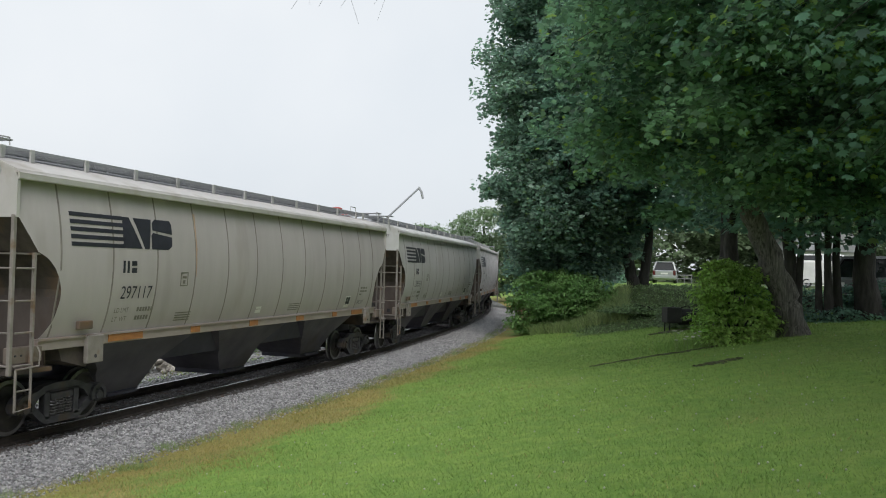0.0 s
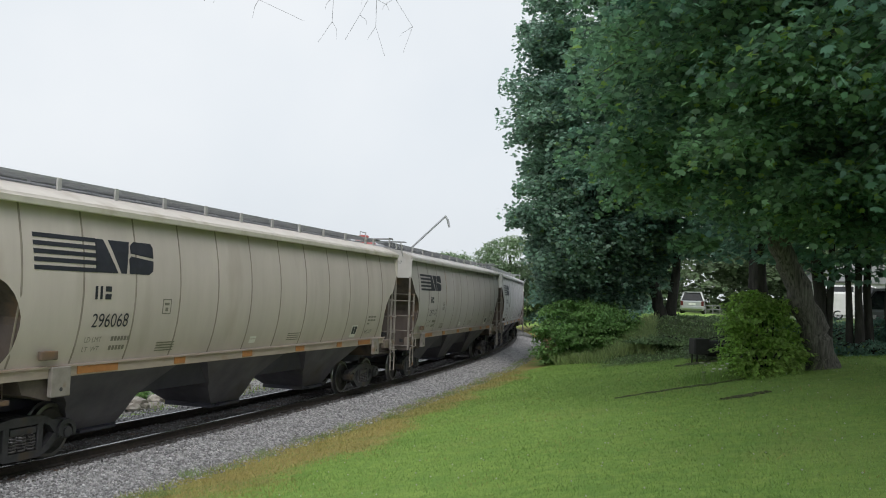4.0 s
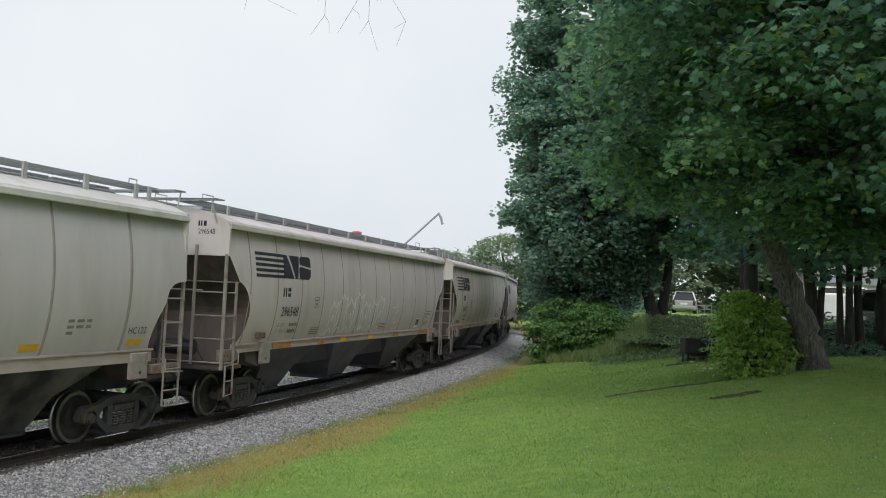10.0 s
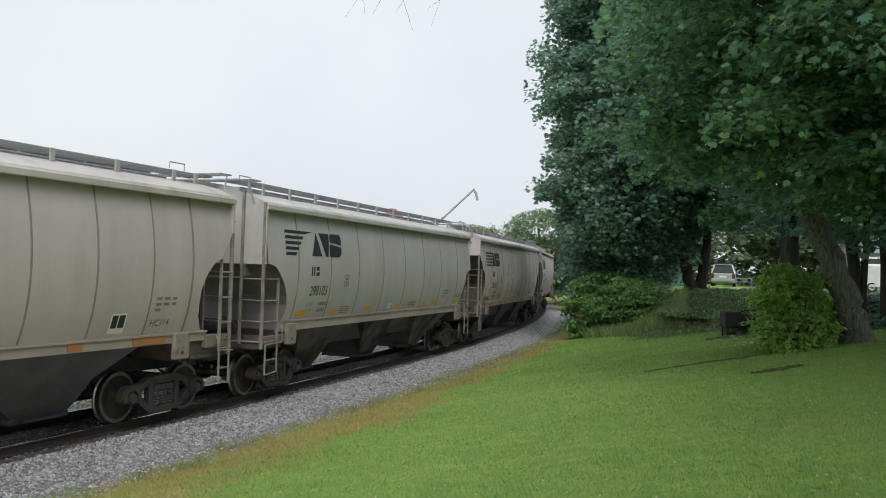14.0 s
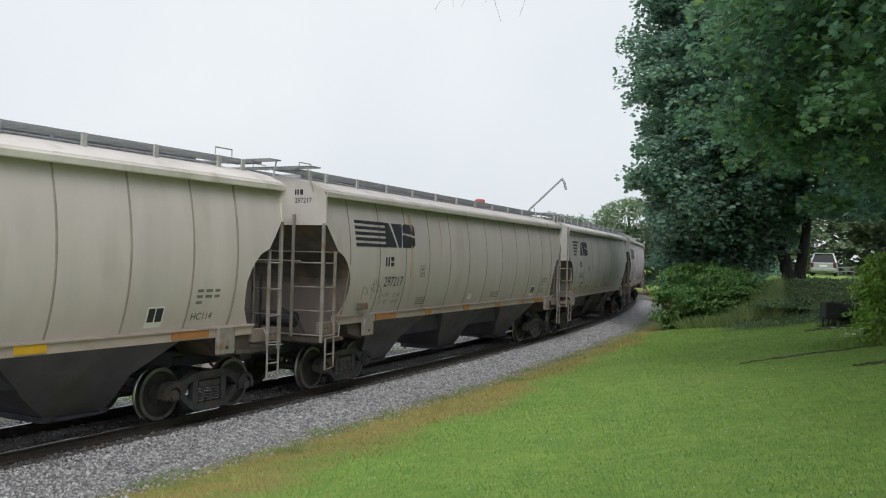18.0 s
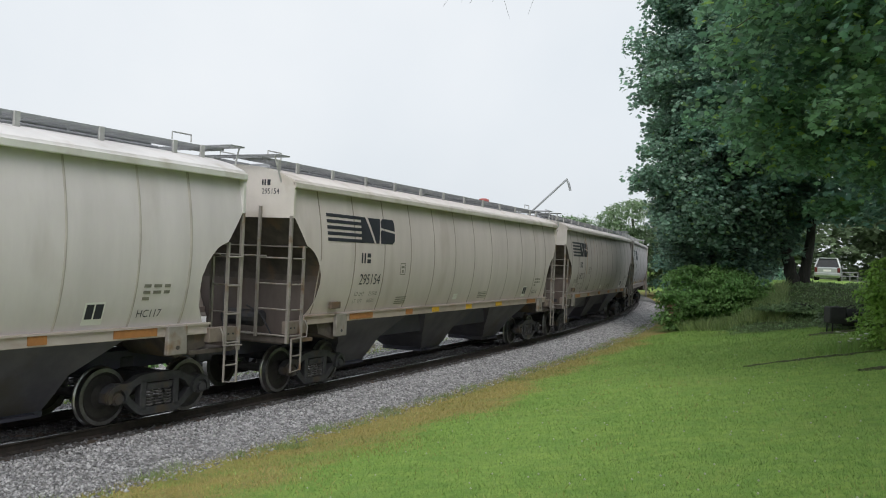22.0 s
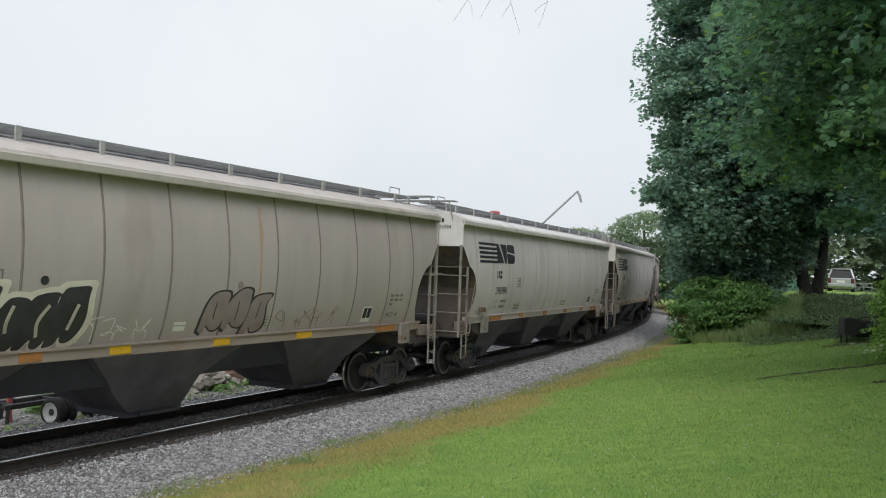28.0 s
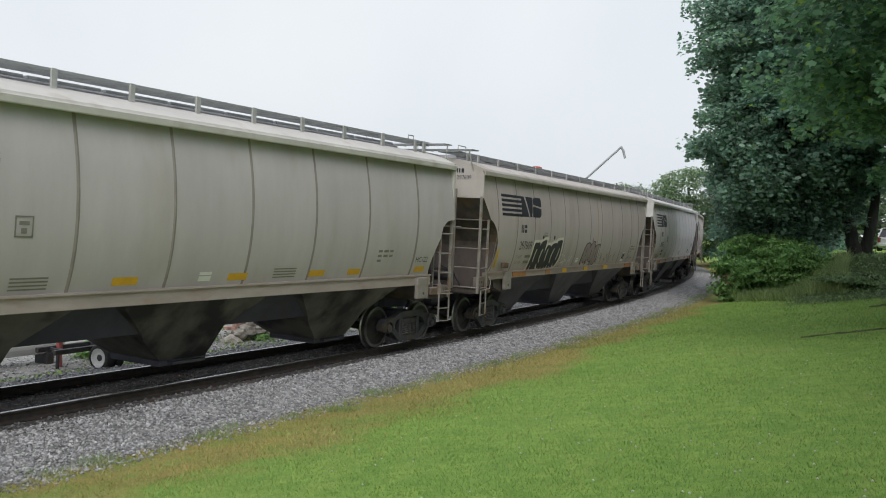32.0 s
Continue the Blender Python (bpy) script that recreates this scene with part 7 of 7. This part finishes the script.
def build_tank():
    ob = root("white_tank", across(9.95, -4.3, 2), "white horizontal tank on steel saddles", "tank")
    bm = bmesh.new()
    lathe(bm, [(-1.3, 0.04), (-1.27, 0.16), (-1.15, 0.22), (1.15, 0.22), (1.27, 0.16), (1.3, 0.04)], 20, "x")
    for v in bm.verts:
        v.co.z += 0.42
    part("shell", bm, M_WHITE_PAINT, ob)
    for x in (-0.9, 0.9):
        bm = bmesh.new()
        box(bm, x - 0.08, x + 0.08, -0.2, 0.2, 0.0, 0.24, 0.01)
        part("saddle", bm, M_TRUCK, ob)
    bm = bmesh.new()
    tube(bm, [(1.9, -0.2, 0.0), (1.9, -0.2, 0.62)], 0.06, 8)
    post = root("red_post", across(10.75, -3.9), "short red steel post beside the tank", "post")
    for v in bm.verts:
        v.co.x -= 1.9
    part("shaft", bm, M_RED_ROOF, post)


def rubble(seed, s, lat, n, spread, label):
    rng = random.Random(seed)
    ob = root("rubble_pile", across(s, lat), label, "rubble")
    for k in range(n):
        bm = bmesh.new()
        bmesh.ops.create_icosphere(bm, subdivisions=2, radius=1)
        r = rng.uniform(0.07, 0.22)
        off = rng.uniform(0, 90)
        for v in bm.verts:
            q = 1 + 0.5 * noise.noise(v.co * 1.9 + Vector((off, k, 0)))
            v.co = Vector((v.co.x * r * 1.3, v.co.y * r, v.co.z * r * 0.75)) * q
        a = rng.uniform(0, 6.28)
        d = rng.random() ** 0.7 * spread
        z = max(0.05, 0.6 * (1 - d / spread)) * rng.uniform(0.3, 1.0)
        for v in bm.verts:
            v.co += Vector((d * math.cos(a) * 1.5, d * math.sin(a) * 0.7, z))
        part("stone", bm, M_RUBBLE, ob)


def build_lumber():
    ob = root("lumber_stack", across(17.45, -4.4, -14), "stack of faded reddish boards on the gravel", "lumber")
    rng = random.Random(6)
    for layer in range(5):
        for k in range(5):
            bm = bmesh.new()
            x = rng.uniform(-0.2, 0.2)
            box(bm, x - 0.5, x + 0.5, -0.55 + 0.22 * k, -0.55 + 0.22 * k + 0.2, 0.12 + 0.11 * layer, 0.12 + 0.11 * layer + 0.09, 0.006)
            part("board", bm, M_LUMBER, ob)
    for x in (-0.3, 0.3):
        bm = bmesh.new()
        box(bm, x - 0.06, x + 0.06, -0.6, 0.6, 0.0, 0.12)
        part("bearer", bm, M_TIE, ob)


def build_box_truck():
    ob = root("box_truck", across(27.5, -17.5, 6), "green box truck parked in the gravel yard", "truck")
    bm = bmesh.new()
    box(bm, -3.0, 1.6, -1.15, 1.15, 0.95, 3.0, 0.04)
    part("cargo_box", bm, M_GREEN_TRUCK, ob)
    bm = bmesh.new()
    loft(bm, [[(x, -1.0, z0), (x, 1.0, z0), (x, 0.95, z1), (x, -0.95, z1)] for x, z0, z1 in ((1.7, 0.6, 2.3), (2.6, 0.6, 2.35), (3.0, 0.6, 1.55), (3.9, 0.6, 1.4))])
    cab = part("cab", bm, M_BLACK_IRON, ob)
    bm = bmesh.new()
    box(bm, 1.85, 2.55, -1.03, -0.985, 1.5, 2.15)
    part("side_window", bm, M_GLASS, cab)
    bm = bmesh.new()
    box(bm, -3.0, 3.8, -0.45, 0.45, 0.6, 0.9)
    part("chassis", bm, M_TRUCK, ob)
    for x in (-1.8, 2.9):
        for y in (-0.95, 0.95):
            wheel_parts(ob, x, y, 0.42, 0.42, 0.26, M_RIM)


def build_pipe_rack():
    ob = root("pipe_rack", across(21.5, -12.5, 0), "rack of upright white pipes", "rack")
    for k in range(9):
        bm = bmesh.new()
        h = 2.0 + 0.5 * ((k * 7) % 4) / 3
        tube(bm, [(-1.6 + 0.4 * k, 0, 0.08), (-1.6 + 0.4 * k, 0, h)], 0.075, 10)
        part("pipe", bm, M_WHITE_PAINT, ob)
    for z in (0.04, 0.9):
        bm = bmesh.new()
        box(bm, -1.9, 1.9, 0.085, 0.16, z, z + 0.08)
        part("crossbar", bm, M_TRUCK, ob)
    bm = bmesh.new()
    box(bm, -1.9, 1.9, -0.3, 0.3, 0.0, 0.08)
    part("base", bm, M_TRUCK, ob)


def build_yard():
    build_trailer()
    build_tyres()
    build_tank()
    build_lumber()
    build_box_truck()
    build_pipe_rack()
    rubble(1, 22.3, -4.1, 24, 0.9, "heap of pale broken stone beside the track")
    rubble(2, 25.3, -4.3, 26, 0.9, "larger heap of pale broken stone beside the track")
    rubble(3, 19.1, -4.0, 30, 0.95, "low heap of pale rubble behind the track")
    rubble(5, 16.7, -3.75, 26, 0.6, "low heap of pale rubble grown through with weeds")
    rubble(4, 33.0, -4.8, 20, 1.1, "heap of pale broken stone by the far rail")
    for k, (s, lat, r) in enumerate(((15.6, -4.9, 0.6), (19.5, -4.7, 0.5), (24.4, -4.2, 0.5), (29.5, -5.0, 0.8), (13.2, -4.9, 0.4), (35.5, -5.6, 0.9), (21.2, -5.4, 0.7), (26.4, -5.0, 0.5), (9.6, -5.6, 0.5), (18.2, -3.9, 0.3), (16.9, -3.6, 0.22), (12.2, -4.2, 0.35))):
        p = on_line(s, lat)
        shrub(60 + k, "weed_clump", "bright yellow-green weeds growing beside the yard", p.x, p.y, [(0, 0, r * 0.6, r, r, r * 0.6)], 60, 36, 0.14, 0.10, M_LEAF_BRIGHT, "weeds")
    # dry weeds on the gravel beyond the rails
    rng = np.random.default_rng(71)
    n = 5200
    s, lat = 9 + 28 * rng.random(n), -3.0 - 3.2 * rng.random(n) ** 1.3
    keep = np.array([noise.noise((a * 0.8, b * 1.1, 5.0)) for a, b in zip(s, lat)]) > 0.25
    s, lat = s[keep], lat[keep]
    p = np.array([on_line(u, w) for u, w in zip(s, lat)])
    for name, label, mat, half in (("dry_weeds", "thin dry weeds on the gravel across the track", M_GRASS_DEAD, slice(0, None, 2)), ("yard_grass", "sparse green grass on the gravel across the track", M_GRASS, slice(1, None, 2))):
        v, f = blades(rng, p[half, 0], p[half, 1], land(s[half], lat[half]), 0.20, 0.008, 0.5)
        tagged(fast_mesh(name, v, f, mat), label, "weeds", kind="stuff")
    # white building across the yard
    ob = root("yard_shed", across(38, -30, 4), "long low white building across the yard", "building")
    bm = bmesh.new()
    box(bm, -11, 11, -4, 4, -0.3, 3.3)
    part("wall", bm, M_WHITE_PAINT, ob)
    bm = bmesh.new()
    prism(bm, [(-11.3, 3.2), (11.3, 3.2), (11.3, 3.32), (-11.3, 3.32)], -4.4, 4.4)
    bmesh.ops.recalc_face_normals(bm, faces=bm.faces)
    part("roof", bm, M_GALV, ob)
    for x in (-6, 0, 6):
        bm = bmesh.new()
        box(bm, x - 1.5, x + 1.5, -4.03, -3.97, 0.0, 2.6)
        part("shutter_door", bm, M_GALV, ob)
    # grain auger whose spout stands over the roofs, and a silo with a red cap
    ob = root("grain_auger", Matrix.Translation((-14.0, 90.0, land_at(-14, 90))), "long inclined grain auger with a hanging spout", "auger")
    bm = bmesh.new()
    z0 = land_at(-14, 90)
    tube(bm, [(0, 0, 0.4), (11.4, -0.4, 11.35 - z0)], 0.10, 10)
    part("tube", bm, M_GRATE, ob)
    bm = bmesh.new()
    tube(bm, [(11.3, -0.4, 11.3 - z0), (11.55, -0.4, 10.9 - z0), (11.75, -0.4, 10.15 - z0)], [0.10, 0.13, 0.12], 8)
    part("spout", bm, M_GRATE, ob)
    for y in (-1.2, 1.2):
        bm = bmesh.new()
        tube(bm, [(5.0, y, 0.0), (6.2, y * 0.15, 6.0)], 0.06, 6)
        part("leg", bm, M_GALV, ob)
    x, y = -11.4, 92.0
    ob = root("silo", Matrix.Translation((x, y, land_at(x, y))), "round steel silo with a faded red cap", "silo")
    bm = bmesh.new()
    lathe(bm, [(0.0, 2.6), (3.8, 2.62), (7.6, 2.6)], 28, "z")
    part("wall", bm, M_GALV, ob)
    bm = bmesh.new()
    lathe(bm, [(7.58, 2.75), (7.66, 2.7), (8.9, 0.9), (9.0, 0.6)], 28, "z")
    part("roof", bm, M_RED_ROOF, ob)
    bm = bmesh.new()
    lathe(bm, [(8.95, 0.55), (9.4, 0.55), (9.5, 0.3)], 16, "z")
    part("cap", bm, M_RED_ROOF, ob)


build_vehicles()
build_lawn_things()
build_yard()


build_ties(TRACK)
motions()
